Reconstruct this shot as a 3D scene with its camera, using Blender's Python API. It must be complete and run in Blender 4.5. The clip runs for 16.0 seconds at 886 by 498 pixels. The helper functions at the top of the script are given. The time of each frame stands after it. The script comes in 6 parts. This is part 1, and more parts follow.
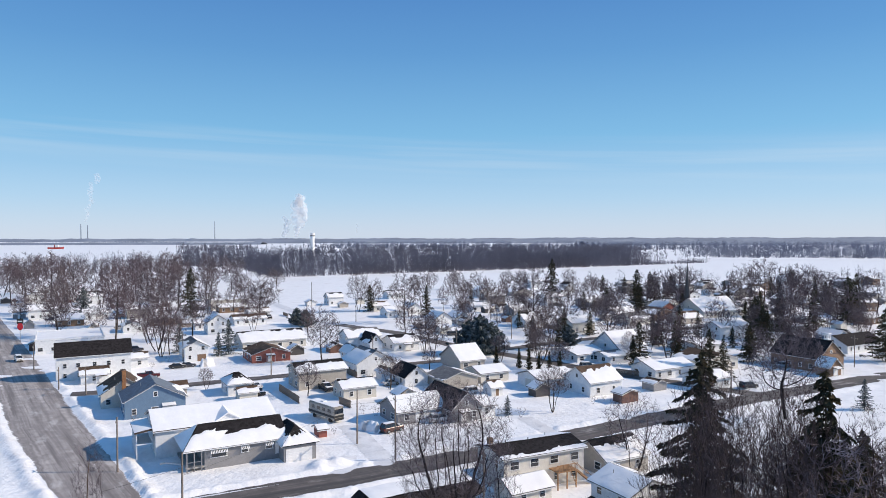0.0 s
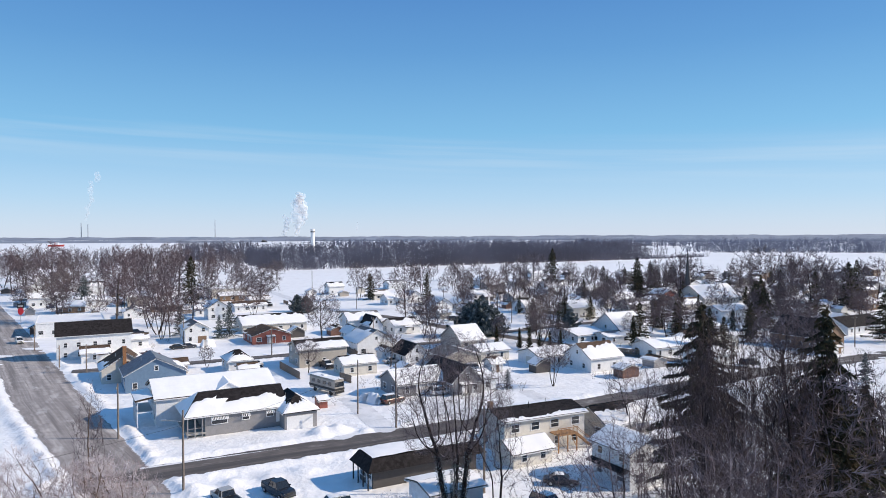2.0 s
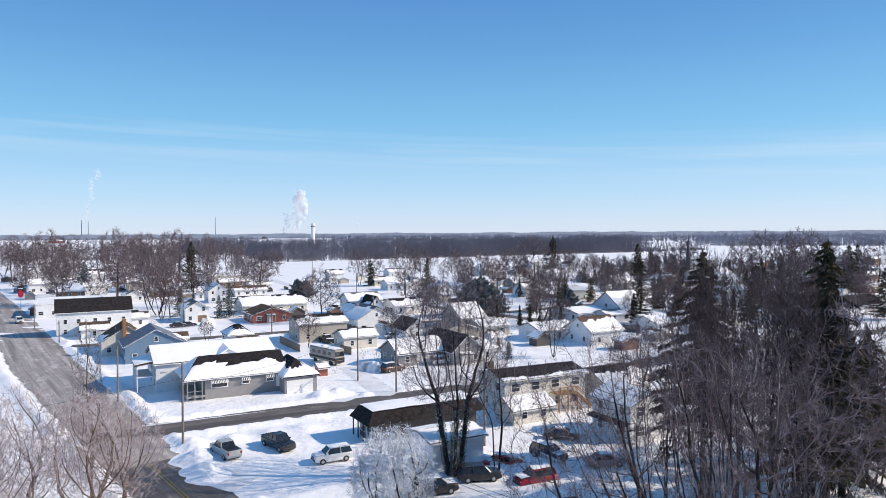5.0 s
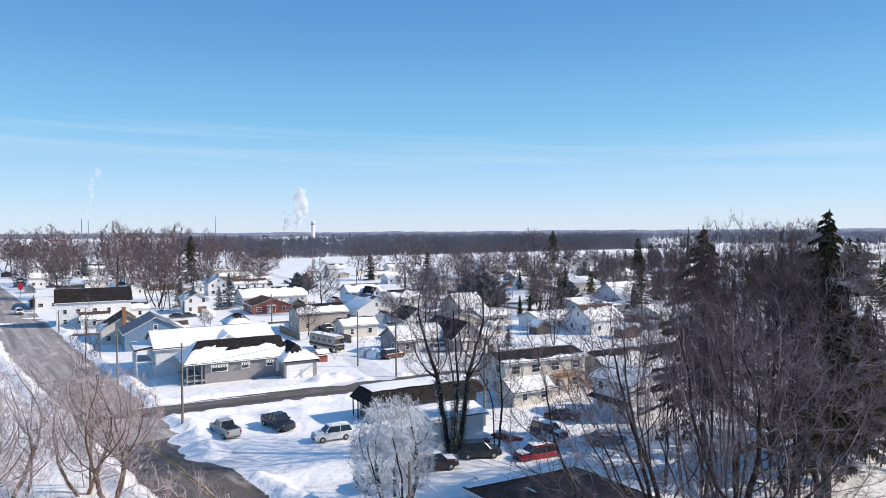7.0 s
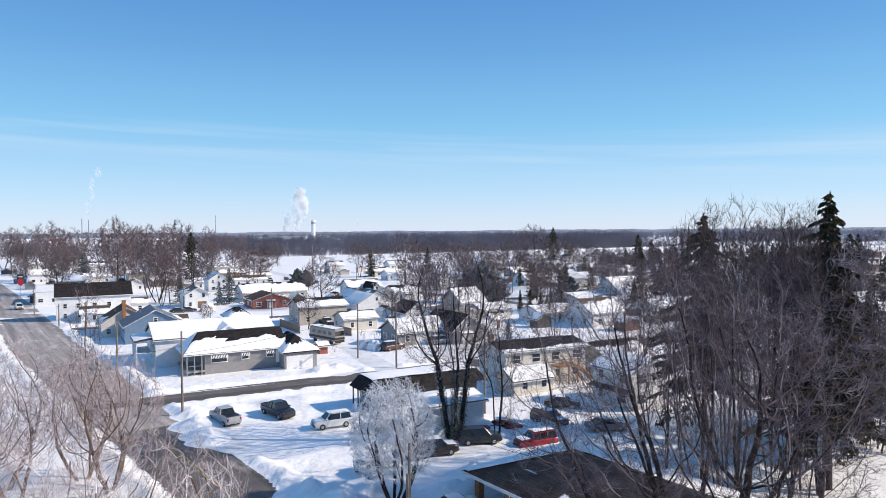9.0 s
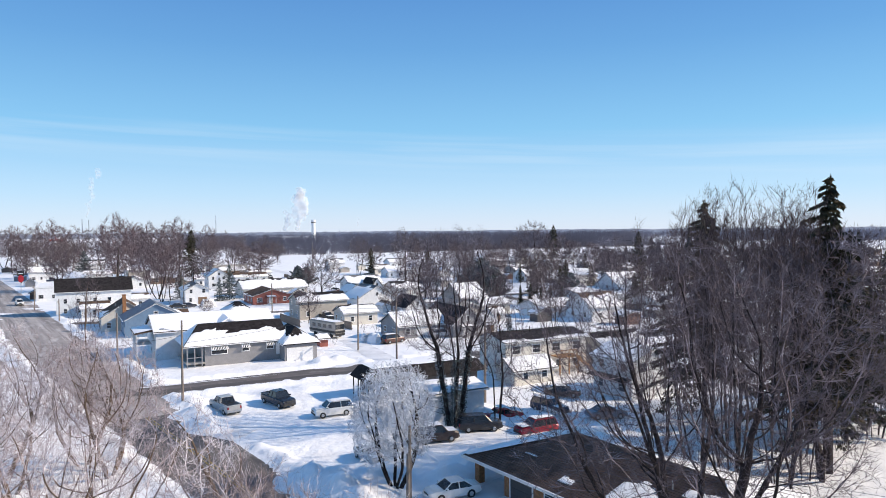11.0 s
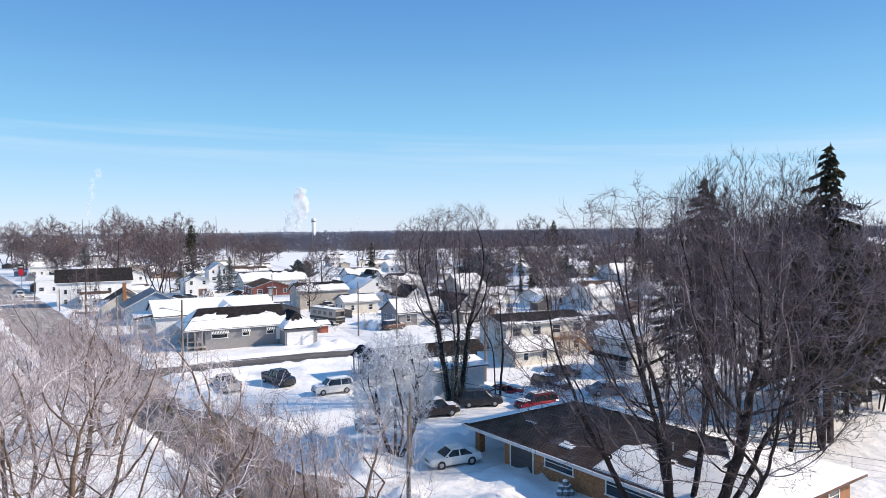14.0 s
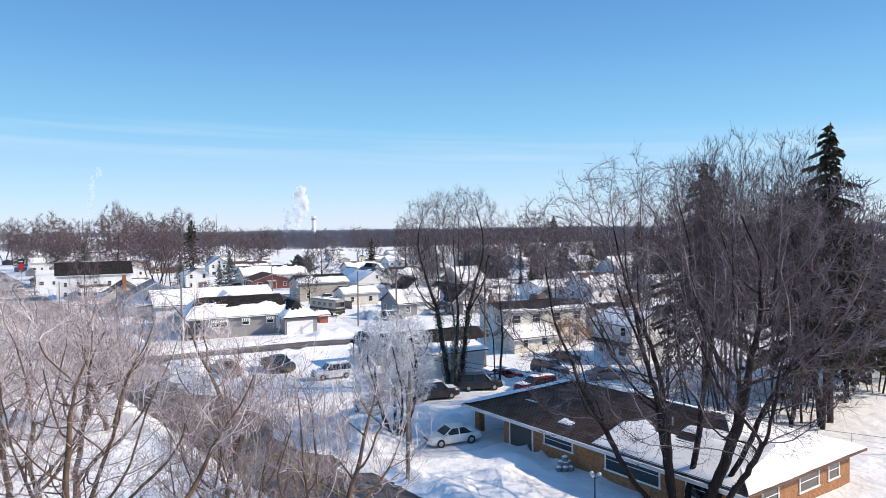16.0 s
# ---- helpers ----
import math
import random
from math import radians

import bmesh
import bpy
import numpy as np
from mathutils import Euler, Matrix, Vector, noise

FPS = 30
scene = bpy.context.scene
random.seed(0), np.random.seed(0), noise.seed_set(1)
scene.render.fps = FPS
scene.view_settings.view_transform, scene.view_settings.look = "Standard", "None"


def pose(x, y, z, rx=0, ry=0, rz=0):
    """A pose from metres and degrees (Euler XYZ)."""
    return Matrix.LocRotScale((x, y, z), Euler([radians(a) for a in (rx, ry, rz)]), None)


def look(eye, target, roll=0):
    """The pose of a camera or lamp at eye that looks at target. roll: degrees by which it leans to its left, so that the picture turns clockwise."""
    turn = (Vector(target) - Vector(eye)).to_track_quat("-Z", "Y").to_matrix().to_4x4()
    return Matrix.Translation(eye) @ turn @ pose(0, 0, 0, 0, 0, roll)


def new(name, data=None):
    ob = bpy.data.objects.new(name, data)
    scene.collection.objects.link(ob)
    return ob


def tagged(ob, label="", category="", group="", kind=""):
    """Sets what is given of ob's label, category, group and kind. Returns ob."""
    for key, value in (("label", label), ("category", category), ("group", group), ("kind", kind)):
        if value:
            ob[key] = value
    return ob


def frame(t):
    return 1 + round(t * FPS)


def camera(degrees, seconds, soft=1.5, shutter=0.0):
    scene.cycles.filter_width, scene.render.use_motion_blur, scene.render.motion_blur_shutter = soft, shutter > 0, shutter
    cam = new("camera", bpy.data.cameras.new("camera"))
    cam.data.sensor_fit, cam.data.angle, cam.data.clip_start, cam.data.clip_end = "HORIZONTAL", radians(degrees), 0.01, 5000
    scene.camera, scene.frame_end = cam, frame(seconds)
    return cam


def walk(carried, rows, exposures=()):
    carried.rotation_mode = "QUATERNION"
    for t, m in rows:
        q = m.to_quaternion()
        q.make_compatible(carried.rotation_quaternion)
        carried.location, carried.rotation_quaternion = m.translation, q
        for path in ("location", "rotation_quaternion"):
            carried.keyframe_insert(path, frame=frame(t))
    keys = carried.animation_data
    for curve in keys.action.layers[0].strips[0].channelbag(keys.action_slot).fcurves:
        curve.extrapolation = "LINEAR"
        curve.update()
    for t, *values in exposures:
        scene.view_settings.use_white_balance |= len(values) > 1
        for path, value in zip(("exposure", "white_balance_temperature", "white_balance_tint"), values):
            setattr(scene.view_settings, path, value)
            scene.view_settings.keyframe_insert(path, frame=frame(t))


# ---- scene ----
cam = camera(65.0, 16.0, soft=0.9)
PATH = [
    (0.0, (0.02, -0.20, 39.15), (-0.18, 99.78, 37.10), -0.13),
    (0.5, (0.01, -0.25, 37.77), (-0.20, 99.72, 35.69), -0.16),
    (1.0, (-0.00, -0.29, 36.36), (-0.22, 99.69, 34.24), -0.18),
    (1.5, (-0.00, -0.30, 35.04), (-0.23, 99.67, 32.87), -0.20),
    (2.0, (-0.00, -0.30, 33.72), (-0.24, 99.67, 31.50), -0.23),
    (2.5, (-0.00, -0.29, 32.56), (-0.24, 99.68, 30.28), -0.25),
    (3.0, (0.01, -0.27, 31.45), (-0.24, 99.70, 29.10), -0.27),
    (3.5, (0.01, -0.24, 30.45), (-0.25, 99.73, 28.05), -0.28),
    (4.0, (0.02, -0.21, 29.54), (-0.25, 99.76, 27.08), -0.30),
    (6.5, (0.06, -0.02, 25.82), (-0.25, 99.95, 23.14), -0.38),
    (7.0, (0.06, 0.01, 25.32), (-0.25, 99.98, 22.61), -0.39),
    (7.5, (0.07, 0.04, 24.90), (-0.26, 100.00, 22.16), -0.40),
    (8.0, (0.07, 0.07, 24.51), (-0.26, 100.03, 21.76), -0.42),
    (8.5, (0.07, 0.09, 24.15), (-0.27, 100.05, 21.40), -0.43),
    (9.0, (0.08, 0.10, 23.78), (-0.27, 100.06, 21.02), -0.44),
    (11.5, (0.07, 0.10, 21.92), (-0.32, 100.06, 19.20), -0.52),
    (12.0, (0.07, 0.09, 21.49), (-0.33, 100.05, 18.78), -0.53),
    (12.5, (0.06, 0.08, 21.01), (-0.34, 100.04, 18.30), -0.55),
    (13.0, (0.07, 0.06, 20.51), (-0.34, 100.03, 17.81), -0.57),
    (13.5, (0.07, 0.05, 20.02), (-0.35, 100.01, 17.31), -0.59),
    (14.0, (0.07, 0.04, 19.59), (-0.35, 100.00, 16.87), -0.61),
    (14.5, (0.08, 0.04, 19.16), (-0.35, 100.00, 16.41), -0.63),
    (15.0, (0.09, 0.04, 18.78), (-0.34, 100.00, 15.99), -0.66),
    (15.5, (0.11, 0.05, 18.39), (-0.33, 100.00, 15.53), -0.68),
    (16.0, (0.14, 0.07, 17.93), (-0.31, 100.03, 14.99), -0.71),
]
walk(cam, [(t, look(eye, target, roll)) for t, eye, target, roll in PATH],
     [(0.0, -0.08, 6550, 10), (3.5, 0.04, 6600, 10), (9.0, 0.13, 6650, 10), (16.0, 0.22, 6750, 10)])

# ---- daylight: low winter sun from the east side, clear sky ----
SUN_ELEVATION, SUN_BEARING = radians(31), radians(89)
world = bpy.data.worlds.new("winter_sky")
scene.world = world
world.use_nodes = True
wn, wl = world.node_tree.nodes, world.node_tree.links
sky = wn.new("ShaderNodeTexSky")
sky.sky_type, sky.sun_disc = "NISHITA", False
sky.sun_elevation, sky.sun_rotation = SUN_ELEVATION, SUN_BEARING
sky.altitude, sky.air_density, sky.dust_density, sky.ozone_density = 100, 1.0, 0.2, 3.0
wn["Background"].inputs[1].default_value = 0.1
# thin cirrus veils
tc, mp, nz, rp, mx = (wn.new("ShaderNode" + k) for k in ("TexCoord", "Mapping", "TexNoise", "ValToRGB", "Mix"))
mp.inputs["Scale"].default_value = (1.2, 1.2, 34)
nz.inputs["Scale"].default_value, nz.inputs["Detail"].default_value = 1.6, 4
rp.color_ramp.elements[0].position, rp.color_ramp.elements[1].position = 0.42, 0.72
rp.color_ramp.elements[1].color = (0.3, 0.3, 0.3, 1)
mx.data_type = "RGBA"
mx.inputs[7].default_value = (8.0, 8.6, 9.2, 1)
split, slope, tilted = wn.new("ShaderNodeSeparateXYZ"), wn.new("ShaderNodeMath"), wn.new("ShaderNodeCombineXYZ")
slope.operation = "MULTIPLY_ADD"
slope.inputs[1].default_value = 0.036
wl.new(tc.outputs["Generated"], split.inputs[0])
wl.new(split.outputs["X"], slope.inputs[0])
wl.new(split.outputs["Z"], slope.inputs[2])
for k, socket in enumerate((split.outputs["X"], split.outputs["Y"], slope.outputs[0])):
    wl.new(socket, tilted.inputs[k])
wl.new(tilted.outputs[0], mp.inputs["Vector"])
wl.new(mp.outputs[0], nz.inputs["Vector"])
wl.new(nz.outputs["Fac"], rp.inputs["Fac"])
low, mid, veil = wn.new("ShaderNodeMapRange"), wn.new("ShaderNodeMapRange"), wn.new("ShaderNodeMath")
for node, (p0, p1) in ((low, (0.075, 0.11)), (mid, (0.145, 0.115))):
    node.inputs[1].default_value, node.inputs[2].default_value = p0, p1
    wl.new(slope.outputs[0], node.inputs[0])
both = wn.new("ShaderNodeMath")
both.operation = veil.operation = "MULTIPLY"
wl.new(low.outputs[0], both.inputs[0])
wl.new(mid.outputs[0], both.inputs[1])
wl.new(both.outputs[0], veil.inputs[0])
wl.new(rp.outputs["Color"], veil.inputs[1])
wl.new(veil.outputs[0], mx.inputs[0])
tone = wn.new("ShaderNodeHueSaturation")
tone.inputs["Saturation"].default_value = 1.35
wl.new(sky.outputs[0], tone.inputs["Color"])
# pale winter haze low down, clear blue above
sep, hz, air = wn.new("ShaderNodeSeparateXYZ"), wn.new("ShaderNodeValToRGB"), wn.new("ShaderNodeMix")
wl.new(tc.outputs["Generated"], sep.inputs[0])
wl.new(sep.outputs["Z"], hz.inputs["Fac"])
stops = ((0.0, (6.6, 7.9, 10.1)), (0.05, (4.8, 7.2, 10.0)), (0.14, (2.5, 5.7, 9.0)), (0.25, (1.5, 3.9, 7.6)), (0.33, (1.1, 3.0, 6.8)), (1.0, (1.0, 2.6, 5.6)))
while len(hz.color_ramp.elements) < len(stops):
    hz.color_ramp.elements.new(0.5)
for el, (at, col) in zip(hz.color_ramp.elements, stops):
    el.position, el.color = at, (*col, 1)
air.data_type = "RGBA"
air.inputs[0].default_value = 0.8
wl.new(tone.outputs[0], air.inputs[6])
wl.new(hz.outputs["Color"], air.inputs[7])
wl.new(air.outputs[2], mx.inputs[6])
wl.new(mx.outputs[2], wn["Background"].inputs[0])
sun = new("sun", bpy.data.lights.new("sun", "SUN"))
sun.data.energy, sun.data.angle, sun.data.color = 5.0, radians(0.53), (1.0, 0.87, 0.72)
to_sun = Vector((math.sin(SUN_BEARING) * math.cos(SUN_ELEVATION), math.cos(SUN_BEARING) * math.cos(SUN_ELEVATION), math.sin(SUN_ELEVATION)))
sun.matrix_world = look(to_sun * 300, (0, 0, 0))


# ---- materials ----
def material(name, colour, rough=0.7, metal=0.0, vary=0.15, scale=4.0, bump=0.0, bump_scale=30.0, bands=0.0, band_axis="Z",
             second=None, second_scale=1.0, second_at=0.55, alpha=1.0, spec=0.5, island=0.0, random_tint=0.0, stretch=(1, 1, 1), soft=0.08, depth=0.03):
    """Base colour with two scales of variation, an optional second colour in patches, relief, and board or course lines."""
    m = bpy.data.materials.new(name)
    m.use_nodes = True
    n, l = m.node_tree.nodes, m.node_tree.links
    b = n["Principled BSDF"]
    b.inputs["Roughness"].default_value, b.inputs["Metallic"].default_value = rough, metal
    b.inputs["Specular IOR Level"].default_value = spec
    b.inputs["Alpha"].default_value = alpha
    geo = n.new("ShaderNodeTexCoord")
    mapping = n.new("ShaderNodeMapping")
    mapping.inputs["Scale"].default_value = stretch
    l.new(geo.outputs["Object"], mapping.inputs["Vector"])
    where = mapping.outputs[0]

    def noise_at(size, detail=3):
        t = n.new("ShaderNodeTexNoise")
        t.inputs["Scale"].default_value, t.inputs["Detail"].default_value = size, detail
        l.new(where, t.inputs["Vector"])
        return t.outputs["Fac"]

    def mixed(f, a, c2, kind="MIX"):
        x = n.new("ShaderNodeMix")
        x.data_type, x.blend_type = "RGBA", kind
        for sock, v in ((0, f), (6, a), (7, c2)):
            if isinstance(v, bpy.types.NodeSocket):
                l.new(v, x.inputs[sock])
            else:
                x.inputs[sock].default_value = v
        return x.outputs[2]

    def ramp(f, p0, p1, lo=0.0, hi=1.0):
        r = n.new("ShaderNodeMapRange")
        for k, v in enumerate((p0, p1, lo, hi)):
            r.inputs[k + 1].default_value = v
        l.new(f, r.inputs[0])
        return r.outputs[0]

    dark = tuple(c * (1 - vary) for c in colour) + (1,)
    light = tuple(min(1, c * (1 + vary)) for c in colour) + (1,)
    col = mixed(ramp(noise_at(scale), 0.35, 0.65), dark, light)
    col = mixed(ramp(noise_at(scale * 9, 2), 0.3, 0.7, 0, vary), col, tuple(c * 0.6 for c in colour) + (1,))
    if second:
        col = mixed(ramp(noise_at(second_scale, 6), second_at - soft, second_at + soft), col, tuple(second) + (1,))
    if island:
        g = n.new("ShaderNodeNewGeometry")
        col = mixed(ramp(g.outputs["Random Per Island"], 0, 1, 0, island), col, tuple(second or light[:3]) + (1,))
    if random_tint:
        o = n.new("ShaderNodeObjectInfo")
        col = mixed(ramp(o.outputs["Random"], 0, 1, 0, random_tint), col, tuple(c * 0.5 for c in colour) + (1,))
    height = None
    if bands:
        sep = n.new("ShaderNodeSeparateXYZ")
        l.new(geo.outputs["Object"], sep.inputs[0])
        saw = n.new("ShaderNodeMath")
        saw.operation = "FRACT"
        mul = n.new("ShaderNodeMath")
        mul.operation = "MULTIPLY"
        mul.inputs[1].default_value = 1 / bands
        l.new(sep.outputs[band_axis], mul.inputs[0])
        l.new(mul.outputs[0], saw.inputs[0])
        height = saw.outputs[0]
        line = ramp(saw.outputs[0], 0.0, 0.14, 0.45, 0.0)
        col = mixed(line, col, tuple(c * 0.45 for c in colour) + (1,))
    l.new(col, b.inputs["Base Color"])
    if bump or height is not None:
        bp = n.new("ShaderNodeBump")
        bp.inputs["Strength"].default_value = max(bump, 0.3)
        bp.inputs["Distance"].default_value = depth
        l.new(height if height is not None and not bump else noise_at(bump_scale, 8), bp.inputs["Height"])
        l.new(bp.outputs[0], b.inputs["Normal"])
    return m


SNOW = material("snow", (0.885, 0.878, 0.88), 0.55, vary=0.04, scale=0.25, bump=0.9, bump_scale=0.8, depth=0.28, spec=0.3, second=(0.76, 0.74, 0.73), second_scale=0.12, second_at=0.66)
ROOF_SNOW = material("roof_snow", (0.885, 0.878, 0.88), 0.55, vary=0.03, scale=0.5, bump=0.6, bump_scale=1.8, depth=0.06, spec=0.3)
PACKED = material("packed_snow", (0.76, 0.75, 0.75), 0.5, vary=0.08, scale=0.35, bump=0.7, bump_scale=2, depth=0.1, second=(0.55, 0.55, 0.57), second_scale=0.5, second_at=0.62)
def street(name, slush, worn, salt, amount):
    """Asphalt under thin slush, with soft streaks that follow the lanes."""
    m = material(name, slush, 0.8, vary=0.2, scale=0.5, bump=0.3, bump_scale=10)
    n, l = m.node_tree.nodes, m.node_tree.links
    b = n["Principled BSDF"]
    col = b.inputs["Base Color"].links[0].from_socket
    lane = n.new("ShaderNodeAttribute")
    lane.attribute_name = "lane"

    def streak(across, along_it, detail, lo, hi):
        mp = n.new("ShaderNodeMapping")
        mp.inputs["Scale"].default_value = (across, along_it, 1)
        l.new(lane.outputs["Vector"], mp.inputs["Vector"])
        t = n.new("ShaderNodeTexNoise")
        t.inputs["Scale"].default_value, t.inputs["Detail"].default_value, t.inputs["Roughness"].default_value = 1.0, detail, 0.65
        l.new(mp.outputs[0], t.inputs["Vector"])
        r = n.new("ShaderNodeMapRange")
        r.inputs[1].default_value, r.inputs[2].default_value = lo, hi
        l.new(t.outputs["Fac"], r.inputs[0])
        return r.outputs[0]

    for fac, c in ((streak(0.55, 0.014, 4, 0.5 - amount, 0.5 + amount), worn), (streak(1.8, 0.035, 5, 0.55, 0.68), worn), (streak(0.35, 0.09, 6, 0.56, 0.72), salt), (streak(0.12, 0.3, 3, 0.66, 0.76), worn)):
        x = n.new("ShaderNodeMix")
        x.data_type = "RGBA"
        l.new(fac, x.inputs[0])
        l.new(col, x.inputs[6])
        x.inputs[7].default_value = tuple(c) + (1,)
        col = x.outputs[2]
    l.new(col, b.inputs["Base Color"])
    return m


ASPHALT = street("salted_asphalt", (0.155, 0.132, 0.12), (0.058, 0.052, 0.05), (0.36, 0.33, 0.31), 0.14)
PALE_ASPHALT = street("slushy_asphalt", (0.45, 0.405, 0.38), (0.2, 0.175, 0.163), (0.58, 0.55, 0.53), 0.12)
SIDING = {}


def siding(name, c, bands=0.14):
    if name not in SIDING:
        SIDING[name] = material(name + "_siding", c, 0.6, vary=0.06, scale=1.5, bands=bands)
    return SIDING[name]


WHITE = siding("white", (0.74, 0.75, 0.76))
CREAM = siding("cream", (0.62, 0.59, 0.53))
PALE = siding("pale_cream", (0.7, 0.67, 0.61))
TAN = siding("tan", (0.42, 0.385, 0.34))
GREY = siding("grey", (0.27, 0.265, 0.27))
BLUE = siding("blue", (0.13, 0.21, 0.31))
RED = siding("red", (0.29, 0.09, 0.065))
RUSSET = siding("russet", (0.17, 0.085, 0.06))
DARK = siding("dark", (0.07, 0.065, 0.065))
BRICK = material("orange_brick", (0.36, 0.17, 0.075), 0.8, vary=0.28, scale=5, bands=0.076, second=(0.25, 0.11, 0.06), second_scale=6, second_at=0.6)
BROWN_BRICK = material("brown_brick", (0.22, 0.14, 0.09), 0.8, vary=0.25, scale=5, bands=0.09)
SHINGLE = material("black_shingle", (0.024, 0.021, 0.022), 0.85, vary=0.35, scale=1.2, bump=0.6, bump_scale=14, second=(0.034, 0.031, 0.032), second_scale=2, spec=0.1)
BROWN_SHINGLE = material("brown_shingle", (0.11, 0.075, 0.055), 0.85, vary=0.3, scale=1.2, bump=0.6, bump_scale=14, spec=0.1)
ROOF_BROWN = material("faded_brown_shingle", (0.19, 0.12, 0.1), 0.85, vary=0.3, scale=1.0, bump=0.6, bump_scale=14, spec=0.1)
GREY_SHINGLE = material("grey_shingle", (0.16, 0.155, 0.155), 0.85, vary=0.25, scale=1.2, bump=0.6, bump_scale=14)
BLUE_SHINGLE = material("blue_grey_shingle", (0.14, 0.17, 0.21), 0.85, vary=0.2, scale=1.2, bump=0.6, bump_scale=14)
TRIM = material("white_trim", (0.78, 0.78, 0.78), 0.5, vary=0.04)
GLASS = material("window_glass", (0.02, 0.024, 0.03), 0.08, vary=0.1, spec=0.8)
WOOD = material("weathered_wood", (0.34, 0.19, 0.095), 0.8, vary=0.25, scale=3, bump=0.3, bump_scale=20)
GREY_WOOD = material("greyed_fence_wood", (0.21, 0.165, 0.13), 0.85, vary=0.3, scale=3, bump=0.3, bump_scale=20)
DARK_WOOD = material("weathered_pole", (0.22, 0.18, 0.15), 0.85, vary=0.3, scale=2, bump=0.4, bump_scale=25, stretch=(6, 6, 0.6))
CONCRETE = material("concrete", (0.4, 0.39, 0.37), 0.85, vary=0.15, scale=2, bump=0.3, bump_scale=10)
STEEL = material("galvanised_steel", (0.45, 0.46, 0.47), 0.4, 0.8, vary=0.1)
BLACK = material("black_plastic", (0.02, 0.02, 0.021), 0.5, vary=0.2)
RUBBER = material("tyre_rubber", (0.025, 0.025, 0.025), 0.85, vary=0.2)
LAMP_GLASS = material("lamp_lens", (0.7, 0.7, 0.68), 0.15, vary=0.05)
RED_LENS = material("red_lens", (0.35, 0.01, 0.01), 0.2, vary=0.1)
BARK = material("grey_brown_bark", (0.08, 0.068, 0.062), 0.9, vary=0.35, scale=3, bump=0.8, bump_scale=18, stretch=(3, 3, 0.5), spec=0.1)
DARK_BARK = material("dark_bark", (0.032, 0.025, 0.024), 0.9, vary=0.35, scale=3, bump=0.8, bump_scale=18, stretch=(3, 3, 0.5), spec=0.1)
WILLOW_BARK = material("willow_bark", (0.14, 0.097, 0.07), 0.9, vary=0.35, scale=3, bump=0.8, bump_scale=18, stretch=(3, 3, 0.5), spec=0.1)
TWIG = material("bare_twig", (0.122, 0.1, 0.108), 0.9, vary=0.25, scale=1.0, second=(0.19, 0.15, 0.145), second_scale=0.4, island=0.5, spec=0.1)
ROSY_TWIG = material("rosy_twig", (0.14, 0.105, 0.112), 0.9, vary=0.25, scale=1.0, second=(0.17, 0.13, 0.135), second_scale=0.4, island=0.5, spec=0.1)
DARK_TWIG = material("dark_twig", (0.094, 0.071, 0.073), 0.9, vary=0.25, scale=1.0, second=(0.3, 0.26, 0.29), second_scale=0.45, second_at=0.61, island=0.34, spec=0.1)
THICKET_TWIG = material("thicket_twig", (0.08, 0.057, 0.054), 0.9, vary=0.25, scale=1.0, second=(0.12, 0.095, 0.1), second_scale=0.45, second_at=0.6, island=0.4, spec=0.1)
FROST_TWIG = material("frosted_twig", (0.27, 0.195, 0.185), 0.85, vary=0.25, scale=0.8, second=(0.82, 0.76, 0.78), second_scale=0.4, second_at=0.6, island=0.55, spec=0.1)
SHRUB_TWIG = material("brown_frosted_twig", (0.2, 0.14, 0.12), 0.85, vary=0.25, scale=0.8, second=(0.6, 0.55, 0.56), second_scale=0.5, second_at=0.62, island=0.3, spec=0.1)
HOAR_TWIG = material("hoar_frost_twig", (0.36, 0.36, 0.39), 0.8, vary=0.15, scale=0.8, second=(0.78, 0.8, 0.84), second_scale=0.6, second_at=0.5, island=0.7)
NEEDLE = material("spruce_needle", (0.028, 0.034, 0.022), 0.8, vary=0.35, scale=0.8, second=(0.1, 0.07, 0.035), second_scale=0.5, second_at=0.58, island=0.35, spec=0.1)
FROST_NEEDLE = material("frosted_needle", (0.05, 0.065, 0.06), 0.8, vary=0.3, scale=0.8, second=(0.35, 0.38, 0.4), second_scale=0.6, second_at=0.62, island=0.4, spec=0.1)
# bare wood colour lifted for distance haze: mauve here, paler and bluer in HAZY_WOOD
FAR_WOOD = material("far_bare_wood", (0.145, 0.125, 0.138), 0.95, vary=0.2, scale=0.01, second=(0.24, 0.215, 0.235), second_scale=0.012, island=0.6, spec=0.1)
HAZY_WOOD = material("haze_tinted_bare_wood", (0.19, 0.19, 0.235), 0.95, vary=0.2, scale=0.01, second=(0.27, 0.27, 0.32), second_scale=0.01, island=0.5, spec=0.1)
# distance haze put into the base colour, for far ridges, stacks and mast
HAZE_WOOD = material("haze_tinted_wood", (0.24, 0.27, 0.33), 0.95, vary=0.12, scale=0.004, second=(0.3, 0.33, 0.38), second_scale=0.01, second_at=0.6)
STEAM = material("steam", (0.9, 0.92, 0.95), 1.0, vary=0.02, scale=0.01, alpha=0.2, spec=0.0)
FAINT_STEAM = material("faint_steam", (0.9, 0.88, 0.9), 1.0, vary=0.02, scale=0.01, alpha=0.08, spec=0.0)


def paint(name, c, rough=0.25):
    return material(name + "_car_paint", c, rough, 0.15, vary=0.06, scale=0.8, second=tuple(min(1, v * 0.85 + 0.03) for v in c), second_scale=1.2, second_at=0.62)


